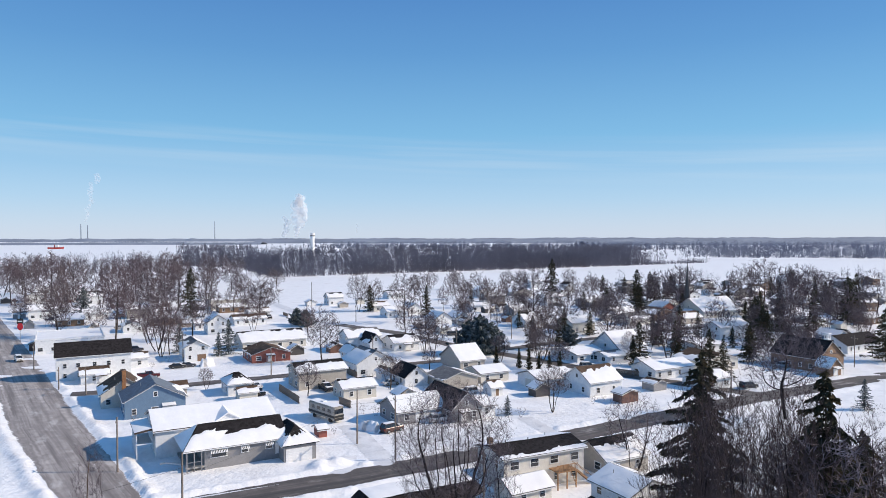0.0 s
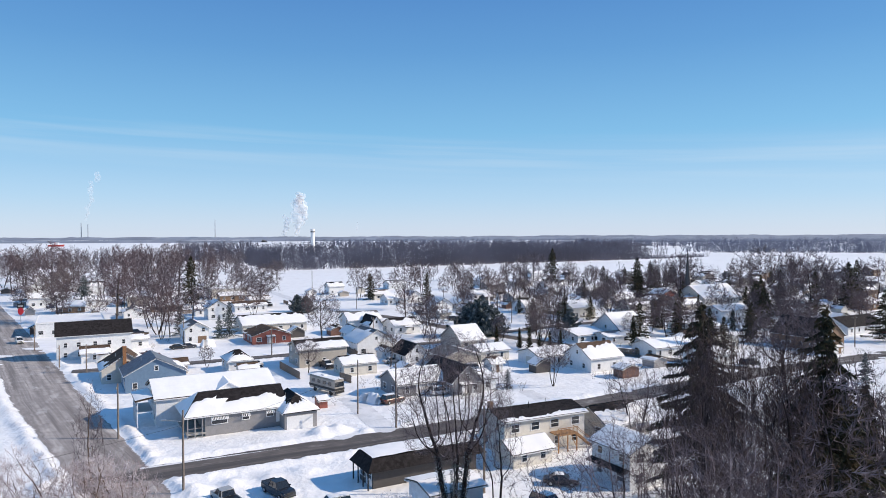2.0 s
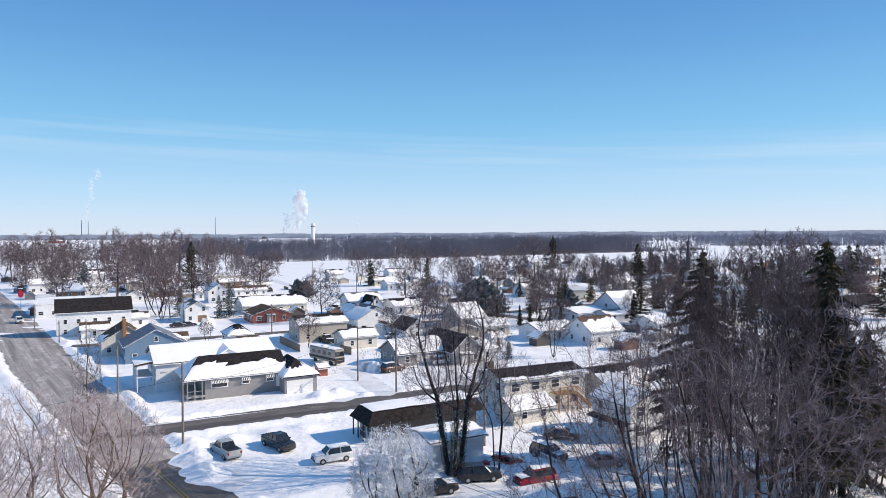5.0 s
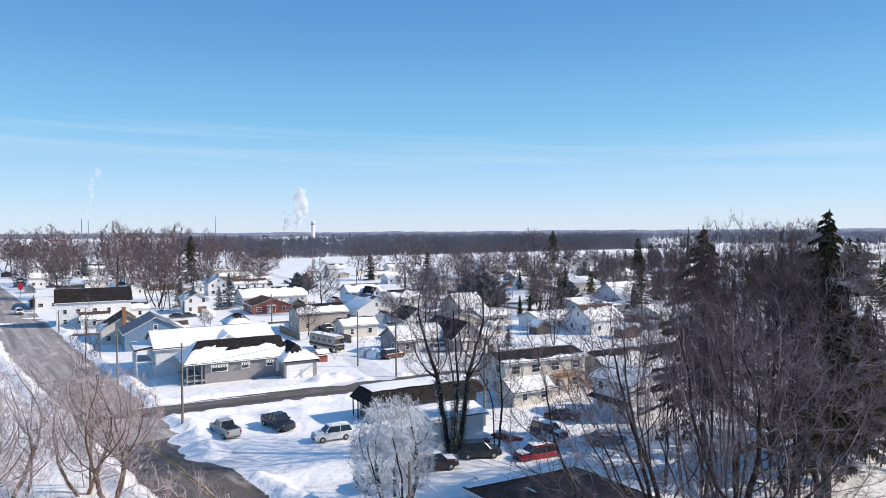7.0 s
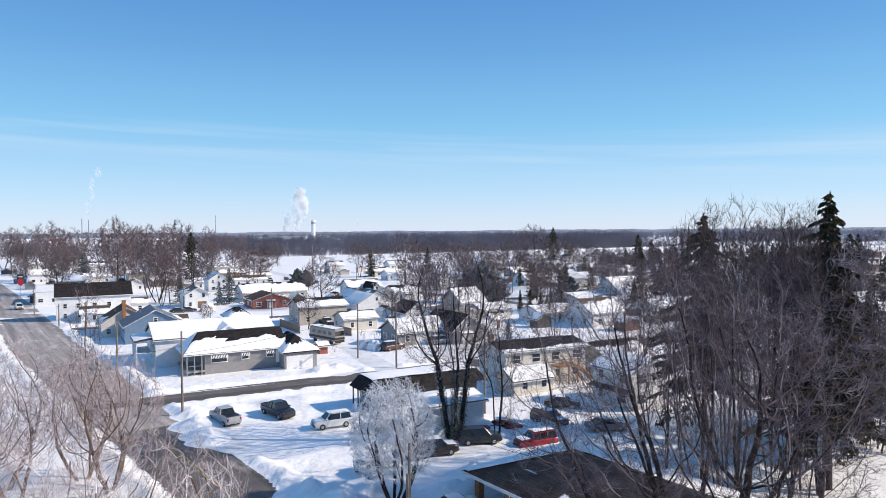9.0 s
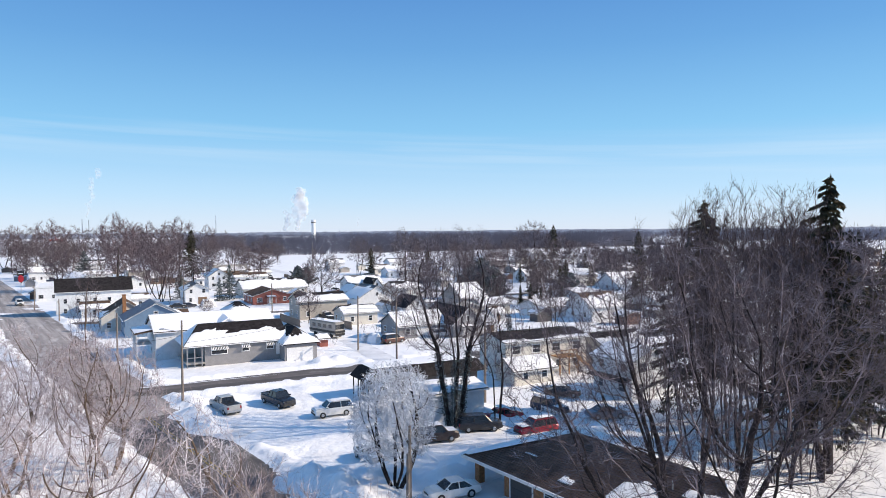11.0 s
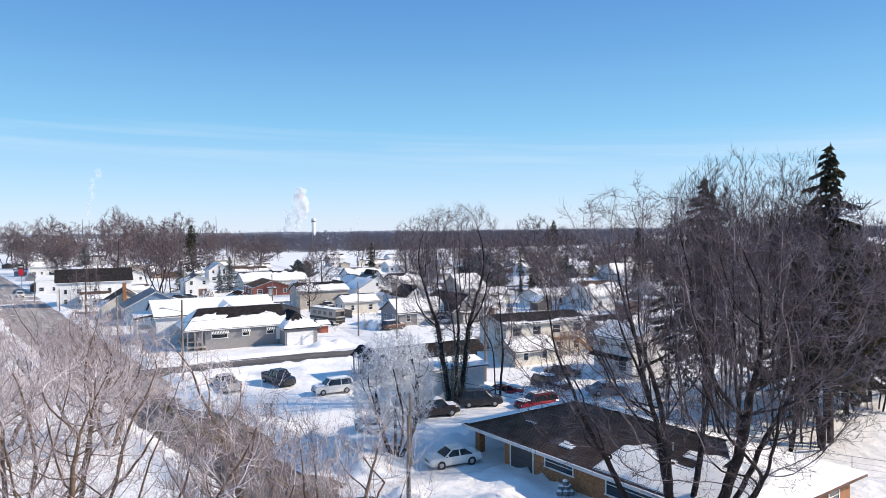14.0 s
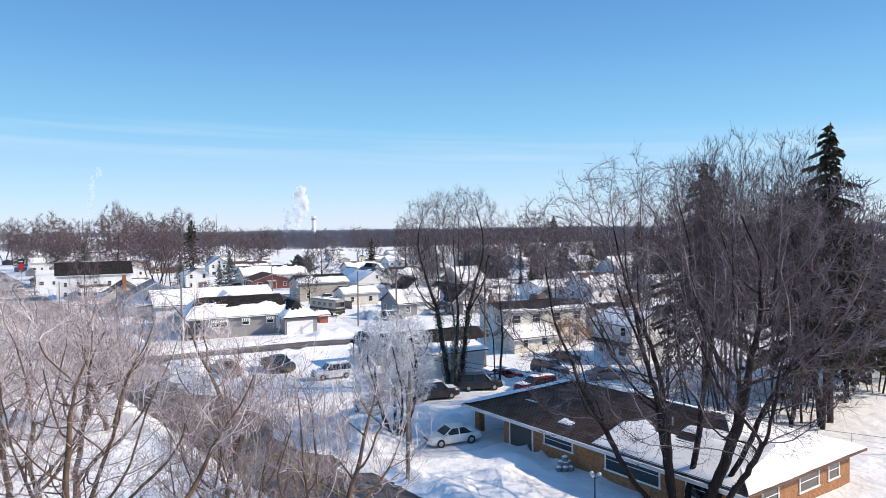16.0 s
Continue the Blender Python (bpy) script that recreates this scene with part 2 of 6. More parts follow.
# ---- mesh helpers ----
def part(name, bm, mat, parent=None, label="", m=None):
    """Links a bmesh, or a ready mesh, as one object under a thing or part."""
    if isinstance(bm, bpy.types.Mesh):
        me = bm
    else:
        me = bpy.data.meshes.new(name)
        bm.to_mesh(me)
        bm.free()
        me.materials.append(mat)
    ob = new(name, me)
    if parent is not None:
        ob.parent = parent
    if m is not None:
        ob.matrix_basis = m
    if label:
        ob["label"] = label
    return ob


def thing(name, m, label, category, group="", kind=""):
    ob = new(name)
    ob.empty_display_size = 0.2
    ob.matrix_basis = m
    return tagged(ob, label, category, group, kind)


def from_arrays(name, verts, faces, mat, smooth=False):
    me = bpy.data.meshes.new(name)
    verts = np.asarray(verts, dtype=np.float32)
    faces = np.asarray(faces, dtype=np.int32)
    k = faces.shape[1]
    me.vertices.add(len(verts))
    me.vertices.foreach_set("co", verts.ravel())
    me.loops.add(faces.size)
    me.loops.foreach_set("vertex_index", faces.ravel())
    me.polygons.add(len(faces))
    me.polygons.foreach_set("loop_start", np.arange(0, faces.size, k, dtype=np.int32))
    me.polygons.foreach_set("loop_total", np.full(len(faces), k, dtype=np.int32))
    if smooth:
        me.polygons.foreach_set("use_smooth", np.ones(len(faces), dtype=bool))
    me.materials.append(mat)
    me.update(calc_edges=True)
    return me


def add_box(bm, cx, cy, cz, sx, sy, sz, bevel=0.0, rz=0.0, rx=0.0, ry=0.0):
    r = bmesh.ops.create_cube(bm, size=1, matrix=pose(cx, cy, cz, rx, ry, rz) @ Matrix.Diagonal((sx, sy, sz, 1)))
    if bevel:
        edges = list({e for v in r["verts"] for e in v.link_edges})
        bmesh.ops.bevel(bm, geom=edges, offset=bevel, segments=1, affect="EDGES", profile=0.5)
    return bm


def box(cx, cy, cz, sx, sy, sz, bevel=0.0, rz=0.0, rx=0.0, ry=0.0):
    return add_box(bmesh.new(), cx, cy, cz, sx, sy, sz, bevel, rz, rx, ry)


def add_tube(bm, p, q, r0, r1, sides=8):
    p, q = Vector(p), Vector(q)
    d = q - p
    mat = Matrix.Translation((p + q) / 2) @ d.to_track_quat("Z", "Y").to_matrix().to_4x4()
    bmesh.ops.create_cone(bm, cap_ends=True, segments=sides, radius1=r0, radius2=r1, depth=d.length, matrix=mat)
    return bm


def tube(p, q, r0, r1=None, sides=8):
    return add_tube(bmesh.new(), p, q, r0, r0 if r1 is None else r1, sides)


def loft(sections, closed=True):
    """Skin over rings of equal length; the ends are capped."""
    bm = bmesh.new()
    rings = [[bm.verts.new(p) for p in s] for s in sections]
    k = len(rings[0])
    for a, b in zip(rings, rings[1:]):
        for i in range(k if closed else k - 1):
            bm.faces.new((a[i], a[(i + 1) % k], b[(i + 1) % k], b[i]))
    if closed:
        bm.faces.new(rings[0][::-1])
        bm.faces.new(rings[-1])
    bmesh.ops.recalc_face_normals(bm, faces=bm.faces)
    return bm


def value_noise(x, y, size, seed):
    """Smooth lattice noise, 0 to 1, on arrays."""
    rs = np.random.RandomState(seed)
    table = rs.rand(256, 256)
    fx, fy = np.asarray(x) / size, np.asarray(y) / size
    ix, iy = np.floor(fx).astype(int), np.floor(fy).astype(int)
    tx, ty = fx - ix, fy - iy
    tx, ty = tx * tx * (3 - 2 * tx), ty * ty * (3 - 2 * ty)
    a, b = table[ix % 256, iy % 256], table[(ix + 1) % 256, iy % 256]
    c, d = table[ix % 256, (iy + 1) % 256], table[(ix + 1) % 256, (iy + 1) % 256]
    return (a * (1 - tx) + b * tx) * (1 - ty) + (c * (1 - tx) + d * tx) * ty


# ---- ground, roads and snowbanks ----
# centre line, half width, height of the ploughed bank
ROADS = {
    "main_street": ([(60, -40), (-2, 40), (-36, 83), (-82, 142), (-150, 236), (-300, 440)], (4, 4, 4.6, 6.5, 6.5, 5), 0.75),
    "cross_street": ([(-49, 92.5), (-26, 105.5), (-17, 110), (23, 133), (66, 160.5), (122, 191), (260, 262)], (3.6,) * 7, 0.6),
    "second_street": ([(-92, 170), (-74.7, 177), (-45, 192), (10, 220)], (2.8,) * 4, 0.4),
    "back_street": ([(78, 167), (50, 192), (30, 214), (3, 245), (-20, 278), (-46, 302), (-73, 347), (-131, 465), (-250, 760)], (3, 3, 3, 3, 3.2, 3.2, 3.2, 3, 3), 0.4),
    "side_street": ([(20, 236), (44, 253), (120, 300)], (2.6,) * 3, 0.3),
}
LOT = [(-23, 84), (-14, 85)]
# cleared drives: line, half width
DRIVES = [([(-16.5, 112), (-18, 122)], 2.4), ([(4, 124), (-1, 138)], 2.2), ([(-9, 116), (-14, 128), (-20, 142)], 2.2), ([(-8, 51), (6, 61)], 2.0), ([(22, 133), (17, 148)], 1.8),
          ([(-70, 180), (-67, 190)], 1.8), ([(-37, 82), (-22, 76)], 3.2), ([(40, 143), (36, 156)], 2.0), ([(-52, 104), (-60, 118)], 0.6), ([(-26, 108), (-44, 99)], 0.6)]


def along(points, x, y):
    """Distance to a polyline and the place along it, for arrays."""
    best, at = np.full(np.shape(x), 1e9), np.zeros(np.shape(x))
    for i, ((ax, ay), (bx, by)) in enumerate(zip(points, points[1:])):
        dx, dy = bx - ax, by - ay
        t = np.clip(((x - ax) * dx + (y - ay) * dy) / (dx * dx + dy * dy), 0, 1)
        d = np.hypot(x - ax - t * dx, y - ay - t * dy)
        near = d < best
        best, at = np.where(near, d, best), np.where(near, i + t, at)
    return best, at


PILES = [(-7.2, 62.5, 1.4, 2.0), (-4.8, 63.9, 1.5, 1.8), (-2.6, 65.4, 1.3, 1.7), (-9.8, 61.8, 1.2, 2.0), (-12, 61.2, 1.0, 2.0), (7.6, 83.2, 1.0, 1.5), (5.6, 80.6, 0.9, 1.4), (8.6, 80.4, 0.7, 1.3), (10.4, 82.6, 0.9, 1.3), (4.2, 83.0, 1.1, 1.5),
         (-9.5, 59, 1.5, 2.2), (-6, 57, 1.6, 2.0), (-12, 61.5, 0.9, 2.2), (-30.6, 84.5, 1.3, 1.9), (-28.2, 80.5, 1.0, 1.8), (-32.6, 90, 1.1, 1.8), (-27, 78, 0.7, 1.6), (-28.5, 92.5, 0.7, 1.8), (-24, 95, 0.6, 1.8), (-20, 97.5, 0.6, 1.8), (6.2, 55.6, 0.7, 0.5), (7.6, 54.2, 0.8, 0.5), (8.8, 53.0, 0.6, 0.5), (11.4, 49.6, 0.5, 0.7),
         (2.5, 65.5, 1.5, 2.2), (0.5, 62, 1.2, 2.0), (5, 52.5, 0.7, 1.6), (-18.5, 118, 1.4, 1.8), (-21, 116.5, 1.2, 2), (14, 72, 1.6, 2.2), (17, 70, 1.2, 2.0), (3, 49, 0.8, 2.6)]


def ground_height(x, y):
    x, y = np.asarray(x, dtype=float), np.asarray(y, dtype=float)
    near = np.clip(1 - (np.hypot(x, y - 80) - 140) / 70, 0, 1)
    lumps = value_noise(x, y, 1.1, 5) * 0.6 + value_noise(x, y, 0.55, 6) * 0.4
    z = (0.16 * value_noise(x, y, 9, 1) + 0.1 * value_noise(x, y, 3, 2) - 0.1) * near + (lumps - 0.5) * 0.06 * near
    flat = np.ones_like(z)
    bank = np.zeros_like(z)
    for pts, widths, high in ROADS.values():
        d, at = along(pts, x, y)
        w = np.interp(at, np.arange(len(widths)), widths) + (value_noise(x, y, 4, 9) - 0.5) * 0.8
        flat = np.minimum(flat, np.clip((d - w) / 0.7, 0, 1))
        bank = np.maximum(bank, high * np.exp(-((d - w - 1.4) / 1.0) ** 2) * (0.35 + 0.9 * lumps))
    d, at = along(LOT, x, y)
    w = 12.0 + (value_noise(x, y, 6, 10) - 0.5) * 2
    flat = np.minimum(flat, np.clip((d - w) / 0.7, 0.25, 1))
    z = (z + bank * near) * flat
    for pts, w in DRIVES:
        d, at = along(pts, x, y)
        z = z * np.clip((d - w) / 0.6, 0, 1)
    heap = np.zeros_like(z)
    for px, py, h, r in PILES:
        e = np.hypot((x - px), (y - py)) / r
        heap = np.maximum(heap, h * np.exp(-e ** 2) * (0.45 + 0.95 * lumps))
    return z + heap


def ground_at(x, y):
    return float(ground_height(np.array([x]), np.array([y]))[0])


xs = np.concatenate([-np.geomspace(4900, 118, 46), np.arange(-115, -62, 0.9), np.arange(-62, 36, 0.6), np.arange(36, 110, 0.9), np.geomspace(113, 4900, 46)])
ys = np.concatenate([-np.geomspace(900, 30, 14), np.arange(-25, 38, 3.0), np.arange(38, 122, 0.56), np.arange(122, 250, 0.9), np.geomspace(252, 4950, 60)])
gx, gy = np.meshgrid(xs, ys)
gz = ground_height(gx, gy)
nx, ny = len(xs), len(ys)
ii, jj = np.meshgrid(np.arange(nx - 1), np.arange(ny - 1))
base = (jj * nx + ii).ravel()
faces = np.stack([base, base + 1, base + 1 + nx, base + nx], 1)
ground = new("ground", from_arrays("ground", np.stack([gx.ravel(), gy.ravel(), gz.ravel()], 1), faces, SNOW, True))
tagged(ground, "snow-covered ground with ploughed banks and trodden yards", "ground", kind="structure")


def ribbon(name, pts, widths, mat, z, step=1.5, jitter=0.25, side=0.0, seed=1):
    """A strip along a polyline; the edges wander a little."""
    rs = np.random.RandomState(seed)
    rows = []
    for i, (a, b) in enumerate(zip(pts, pts[1:])):
        a, b = Vector(a), Vector(b)
        k = max(2, int((b - a).length / step))
        for s in range(k + (i == len(pts) - 2)):
            t = s / k
            rows.append((a.lerp(b, t), widths[i] * (1 - t) + widths[i + 1] * t))
    verts, quads, lane = [], [], []
    for i, (p, w) in enumerate(rows):
        q, o = rows[min(i + 1, len(rows) - 1)][0], rows[max(i - 1, 0)][0]
        d = (q - o).normalized()
        n = Vector((-d.y, d.x))
        for k in range(5):
            f = (k - 2) / 2
            e = n * (side + f * w + (rs.rand() - 0.5) * jitter * (abs(f) == 1) * 2)
            verts.append((p.x + e.x, p.y + e.y, z + 0.05 * (1 - f * f)))
            lane += [side + f * w, i * step, 0.0]
        if i:
            for k in range(4):
                b0 = (i - 1) * 5 + k
                quads.append((b0, b0 + 5, b0 + 6, b0 + 1))
    mesh = from_arrays(name, verts, quads, mat, True)
    mesh.attributes.new("lane", "FLOAT_VECTOR", "POINT").data.foreach_set("vector", lane)
    return new(name, mesh)


for k, (key, (pts, widths, high)) in enumerate(ROADS.items()):
    runs = ((pts[:3], widths[:3], ASPHALT), (pts[2:], widths[2:], PALE_ASPHALT)) if key == "main_street" else ((pts, widths, ASPHALT),)
    if key == "back_street":
        runs = ((pts[:6], widths[:6], ASPHALT), (pts[5:], [w * 0.8 for w in widths[5:]], PACKED))
    for line, wide, mat in runs:
        ob = ribbon("road", line, [w - 0.1 for w in wide], mat, 0.03 + 0.012 * k, seed=k)
        tagged(ob, "salt-stained asphalt street between ploughed snowbanks", "road", kind="structure")
YELLOW_LINE = material("worn_yellow_line", (0.42, 0.3, 0.06), 0.8, vary=0.25, scale=2, second=(0.13, 0.115, 0.105), second_scale=1.4, second_at=0.58)
for off in (-0.18, 0.18):
    ob = ribbon("lane_marking", [(-6, 45), (-36, 83)], (0.07, 0.07), YELLOW_LINE, 0.09, step=1.0, jitter=0.01, side=off)
    tagged(ob, "worn yellow centre line on the street", "lane marking", kind="structure")
for pts, w in DRIVES:
    ob = ribbon("driveway", pts, [w] * len(pts), PACKED, 0.02, step=0.8, jitter=0.25, seed=int(w * 100 + pts[0][0] + 90))
    tagged(ob, "driveway of packed tyre-marked snow", "driveway", kind="structure")


# ---- houses ----
def gable_walls(L, W, h, rise, hip=False):
    """Walls with gable ends, ridge along x; they go a little into the ground."""
    bm = bmesh.new()
    x, y = L / 2, W / 2
    lo = [bm.verts.new(p) for p in ((-x, -y, -0.4), (x, -y, -0.4), (x, y, -0.4), (-x, y, -0.4))]
    hi = [bm.verts.new(p) for p in ((-x, -y, h), (x, -y, h), (x, y, h), (-x, y, h))]
    for i in (0, 2):
        bm.faces.new((lo[i], lo[(i + 1) % 4], hi[(i + 1) % 4], hi[i]))
    if hip or rise <= 0:
        for i in (1, 3):
            bm.faces.new((lo[i], lo[(i + 1) % 4], hi[(i + 1) % 4], hi[i]))
        bm.faces.new(hi)
    else:
        a, b = bm.verts.new((x, 0, h + rise)), bm.verts.new((-x, 0, h + rise))
        bm.faces.new((lo[1], lo[2], hi[2], a, hi[1]))
        bm.faces.new((lo[3], lo[0], hi[0], b, hi[3]))
    bm.faces.new(lo[::-1])
    bmesh.ops.recalc_face_normals(bm, faces=bm.faces)
    return bm


def slab(quad, thick):
    """A flat roof plane with thickness under it; quad: four corners counter-clockwise from above."""
    bm = bmesh.new()
    q = [Vector(p) for p in quad]
    n = (q[1] - q[0]).cross(q[-1] - q[0]).normalized()
    top = [bm.verts.new(p) for p in q]
    bot = [bm.verts.new(p - n * thick) for p in q]
    bm.faces.new(top)
    bm.faces.new(bot[::-1])
    for i in range(len(q)):
        j = (i + 1) % len(q)
        bm.faces.new((top[j], top[i], bot[i], bot[j]))
    return bm


def snow_sheet(a, b, c, d, cover, thick, seed, cell=0.6):
    """Snow on a roof plane, a-b the eave and d-c the ridge; where it has slid off or melted the sheet sinks under the roof."""
    a, b, c, d = (Vector(p) for p in (a, b, c, d))
    n = (b - a).cross(d - a).normalized()
    nu, nv = max(4, int((b - a).length / cell)), max(4, int((d - a).length / cell))
    u, v = np.meshgrid(np.linspace(0, 1, nu + 1), np.linspace(0, 1, nv + 1))
    A, B, C, D = (np.array(p) for p in (a, b, c, d))
    P = (1 - v)[..., None] * ((1 - u)[..., None] * A + u[..., None] * B) + v[..., None] * ((1 - u)[..., None] * D + u[..., None] * C)
    lu, lv = u * (b - a).length, v * (d - a).length
    wob = value_noise(lu + seed * 7.3, lv, 2.2, seed % 97) * 0.6 + value_noise(lu + seed, lv, 0.9, seed % 89) * 0.4
    if cover >= 1:
        keep = np.ones_like(u)
    else:
        keep = np.clip((cover - v + (wob - 0.5) * 0.55) * 9, 0, 1)
    rim = np.minimum(np.minimum(u, 1 - u) * nu, np.minimum(v, 1 - v) * nv)
    keep = keep * np.clip(rim + (0.7 if cover >= 1 else 0.3), 0, 1)
    hgt = np.where(keep > 0.02, thick * (0.55 + 0.6 * wob) * keep, -0.12)
    P = P + hgt[..., None] * np.array(n)
    i, j = np.meshgrid(np.arange(nu), np.arange(nv))
    k = (j * (nu + 1) + i).ravel()
    return from_arrays("snow_cover", P.reshape(-1, 3), np.stack([k, k + 1, k + nu + 2, k + nu + 1], 1), ROOF_SNOW, True)


WINDOW_MESHES = {}


def window_meshes(w, h, frame_mat):
    key = (round(w, 1), round(h, 1), frame_mat.name)
    if key not in WINDOW_MESHES:
        bm = bmesh.new()
        t = 0.11
        add_box(bm, 0, 0, h / 2, w + t, 0.08, t), add_box(bm, 0, 0, -h / 2, w + t * 2, 0.14, t)
        add_box(bm, -w / 2, 0, 0, t, 0.08, h), add_box(bm, w / 2, 0, 0, t, 0.08, h)
        add_box(bm, 0, 0, 0.02, w, 0.05, 0.05)
        f = bpy.data.meshes.new("window")
        bm.to_mesh(f)
        bm.free()
        f.materials.append(frame_mat)
        bm = box(0, 0.015, 0, w - 0.02, 0.03, h - 0.02)
        p = bpy.data.meshes.new("pane")
        bm.to_mesh(p)
        bm.free()
        p.materials.append(GLASS)
        WINDOW_MESHES[key] = (f, p)
    return WINDOW_MESHES[key]


def window(parent, side, s, z, L, W, w=1.0, h=1.25, frame_mat=None):
    """A window on a wall: side 'f' (-y), 'b' (+y), 'l' (-x), 'r' (+x); s along the wall from its middle."""
    f, p = window_meshes(w, h, frame_mat or TRIM)
    m = {"f": pose(s, -W / 2 - 0.02, z), "b": pose(s, W / 2 + 0.02, z, 0, 0, 180), "l": pose(-L / 2 - 0.02, s, z, 0, 0, -90), "r": pose(L / 2 + 0.02, s, z, 0, 0, 90)}[side]
    ob = part("window", f, None, parent, m=m)
    part("pane", p, None, ob)
    return ob


def wall_door(parent, side, s, L, W, w=0.95, h=2.05, mat=None, name="door", z=0.0):
    m = {"f": pose(s, -W / 2 - 0.03, z), "b": pose(s, W / 2 + 0.03, z, 0, 0, 180), "l": pose(-L / 2 - 0.03, s, z, 0, 0, -90), "r": pose(L / 2 + 0.03, s, z, 0, 0, 90)}[side]
    bm = bmesh.new()
    add_box(bm, 0, 0, h / 2, w, 0.06, h)
    k = 4 if name == "garage_door" else 2
    for i in range(k):
        add_box(bm, 0, -0.035, h * (i + 0.5) / k, w * 0.9, 0.03, h / k * 0.8, 0.01)
    d = part(name, bm, mat or TRIM, parent, m=m)
    bm = bmesh.new()
    add_box(bm, -w / 2 - 0.06, 0, h / 2, 0.12, 0.1, h), add_box(bm, w / 2 + 0.06, 0, h / 2, 0.12, 0.1, h), add_box(bm, 0, 0, h + 0.06, w + 0.24, 0.1, 0.12)
    part("door_frame", bm, TRIM, d)
    return d


SEED = [10]


def house(place, ridge="u", eave=2.8, rise=1.8, wall=None, roof=None, snow=(1, 1), label="", over=0.45, windows=None, doors=(), chimney=None, hip=0.0,
          thick=0.22, angle=29.0, name="house", category="house", storeys=None, gable_trim=True, inset=0.0, sill=1.45):
    """place: x, y of the corner nearest the street side, length along the street (a) and away from it (b)."""
    cx, cy, a, b = place
    rs = random.Random(SEED[0])
    SEED[0] += 1
    seed = SEED[0]
    u = Vector((math.cos(radians(angle)), math.sin(radians(angle))))
    v = Vector((-u.y, u.x))
    mid = Vector((cx, cy)) + u * a / 2 + v * b / 2
    L, W, turn = (a, b, angle) if ridge == "u" else (b, a, angle + 90)
    wall, roof = wall or WHITE, roof or GREY_SHINGLE
    h = thing(name, pose(mid.x, mid.y, 0, 0, 0, turn), label, category)
    part("wall", gable_walls(L - abs(inset), W, eave, rise, bool(hip)), wall, h, m=pose(inset / 2, 0, 0))
    x, y = L / 2 + over, W / 2 + over
    drop = rise / (W / 2) * over if rise > 0 else 0
    cell = 0.5 if cy < 140 else 0.9
    if rise <= 0:
        part("roof", box(0, 0, eave + 0.1, L, W, 0.24), roof, h)
        bm = bmesh.new()
        add_box(bm, 0, -W / 2, eave + 0.35, L + 0.3, 0.3, 0.6), add_box(bm, 0, W / 2, eave + 0.35, L + 0.3, 0.3, 0.6)
        add_box(bm, -L / 2, 0, eave + 0.35, 0.3, W, 0.6), add_box(bm, L / 2, 0, eave + 0.35, 0.3, W, 0.6)
        part("parapet", bm, wall, h)
        q = [(-L / 2, -W / 2, eave + 0.24), (L / 2, -W / 2, eave + 0.24), (L / 2, W / 2, eave + 0.24), (-L / 2, W / 2, eave + 0.24)]
        part("snow_cover", snow_sheet(*q, 1, 0.3, seed, 1.0), None, h)
    else:
        top = eave + rise + 0.06
        lo = eave - drop + 0.06
        k, kr = (hip, hip) if not isinstance(hip, tuple) else hip
        f = [(-x, -y, lo), (x, -y, lo), (x - kr, 0, top), (-x + k, 0, top)]
        g = [(x, y, lo), (-x, y, lo), (-x + k, 0, top), (x - kr, 0, top)]
        for n, (q, cov) in enumerate(((f, snow[0]), (g, snow[1]))):
            part("roof", slab(q, 0.16), roof, h)
            if cov > 0:
                part("snow_cover", snow_sheet(*q, cov, thick, seed * 3 + n, cell), None, h)
        if k:
            for sgn in (-1, 1) if kr else (-1,):
                q = [(sgn * x, sgn * y, lo), (sgn * (x - (k if sgn < 0 else kr)), 0, top), (sgn * x, -sgn * y, lo)]
                q = [q[2], q[0], q[1]]
                part("roof", slab(q, 0.16), roof, h)
                if snow[1] > 0 or snow[0] >= 1:
                    e = (Vector(q[0]) * 0.02 + Vector(q[2]) * 0.98, Vector(q[1]) * 0.02 + Vector(q[2]) * 0.98)
                    part("snow_cover", snow_sheet(q[0], q[1], e[1], e[0], max(snow), thick, seed * 3 + 7 + sgn, cell), None, h)
        elif gable_trim:
            for sgn in (-1, 1):
                bm = bmesh.new()
                for s2 in (-1, 1):
                    p, q = Vector((sgn * (x - 0.03), s2 * y, lo - 0.14)), Vector((sgn * (x - 0.03), 0, top - 0.14))
                    d = q - p
                    add_box(bm, *((p + q) / 2), 0.06, d.length, 0.22, rx=math.degrees(math.atan2(d.z, d.y)))
                part("barge_board", bm, TRIM, h)
        for s2 in (-1, 1):
            part("gutter", box(0, s2 * (y + 0.03), lo - 0.1, 2 * x, 0.1, 0.14), TRIM, h)
    st = storeys or (2 if eave > 4.2 else 1)
    vis = windows if windows is not None else ("fl" if ridge == "u" else "lb")
    for side in vis:
        run = L if side in "fb" else W
        n = max(1, int(run / 3.4))
        for s in range(st):
            z = sill + s * 2.65
            if z + 0.8 > eave + (rise * 0.4 if side in "lr" else 0):
                continue
            for i in range(n):
                p = (i + 0.5) / n * run - run / 2 + rs.uniform(-0.3, 0.3)
                if any(dside == side and s == 0 and abs(dp - p) < dw / 2 + 0.8 for dside, dp, dw, *_ in doors):
                    continue
                window(h, side, p, z, L, W, rs.choice((0.9, 1.0, 1.5)), 1.25)
        if side in "lr" and rise > 2.4:
            window(h, side, 0, eave + rise * 0.3, L, W, 0.8, 1.0)
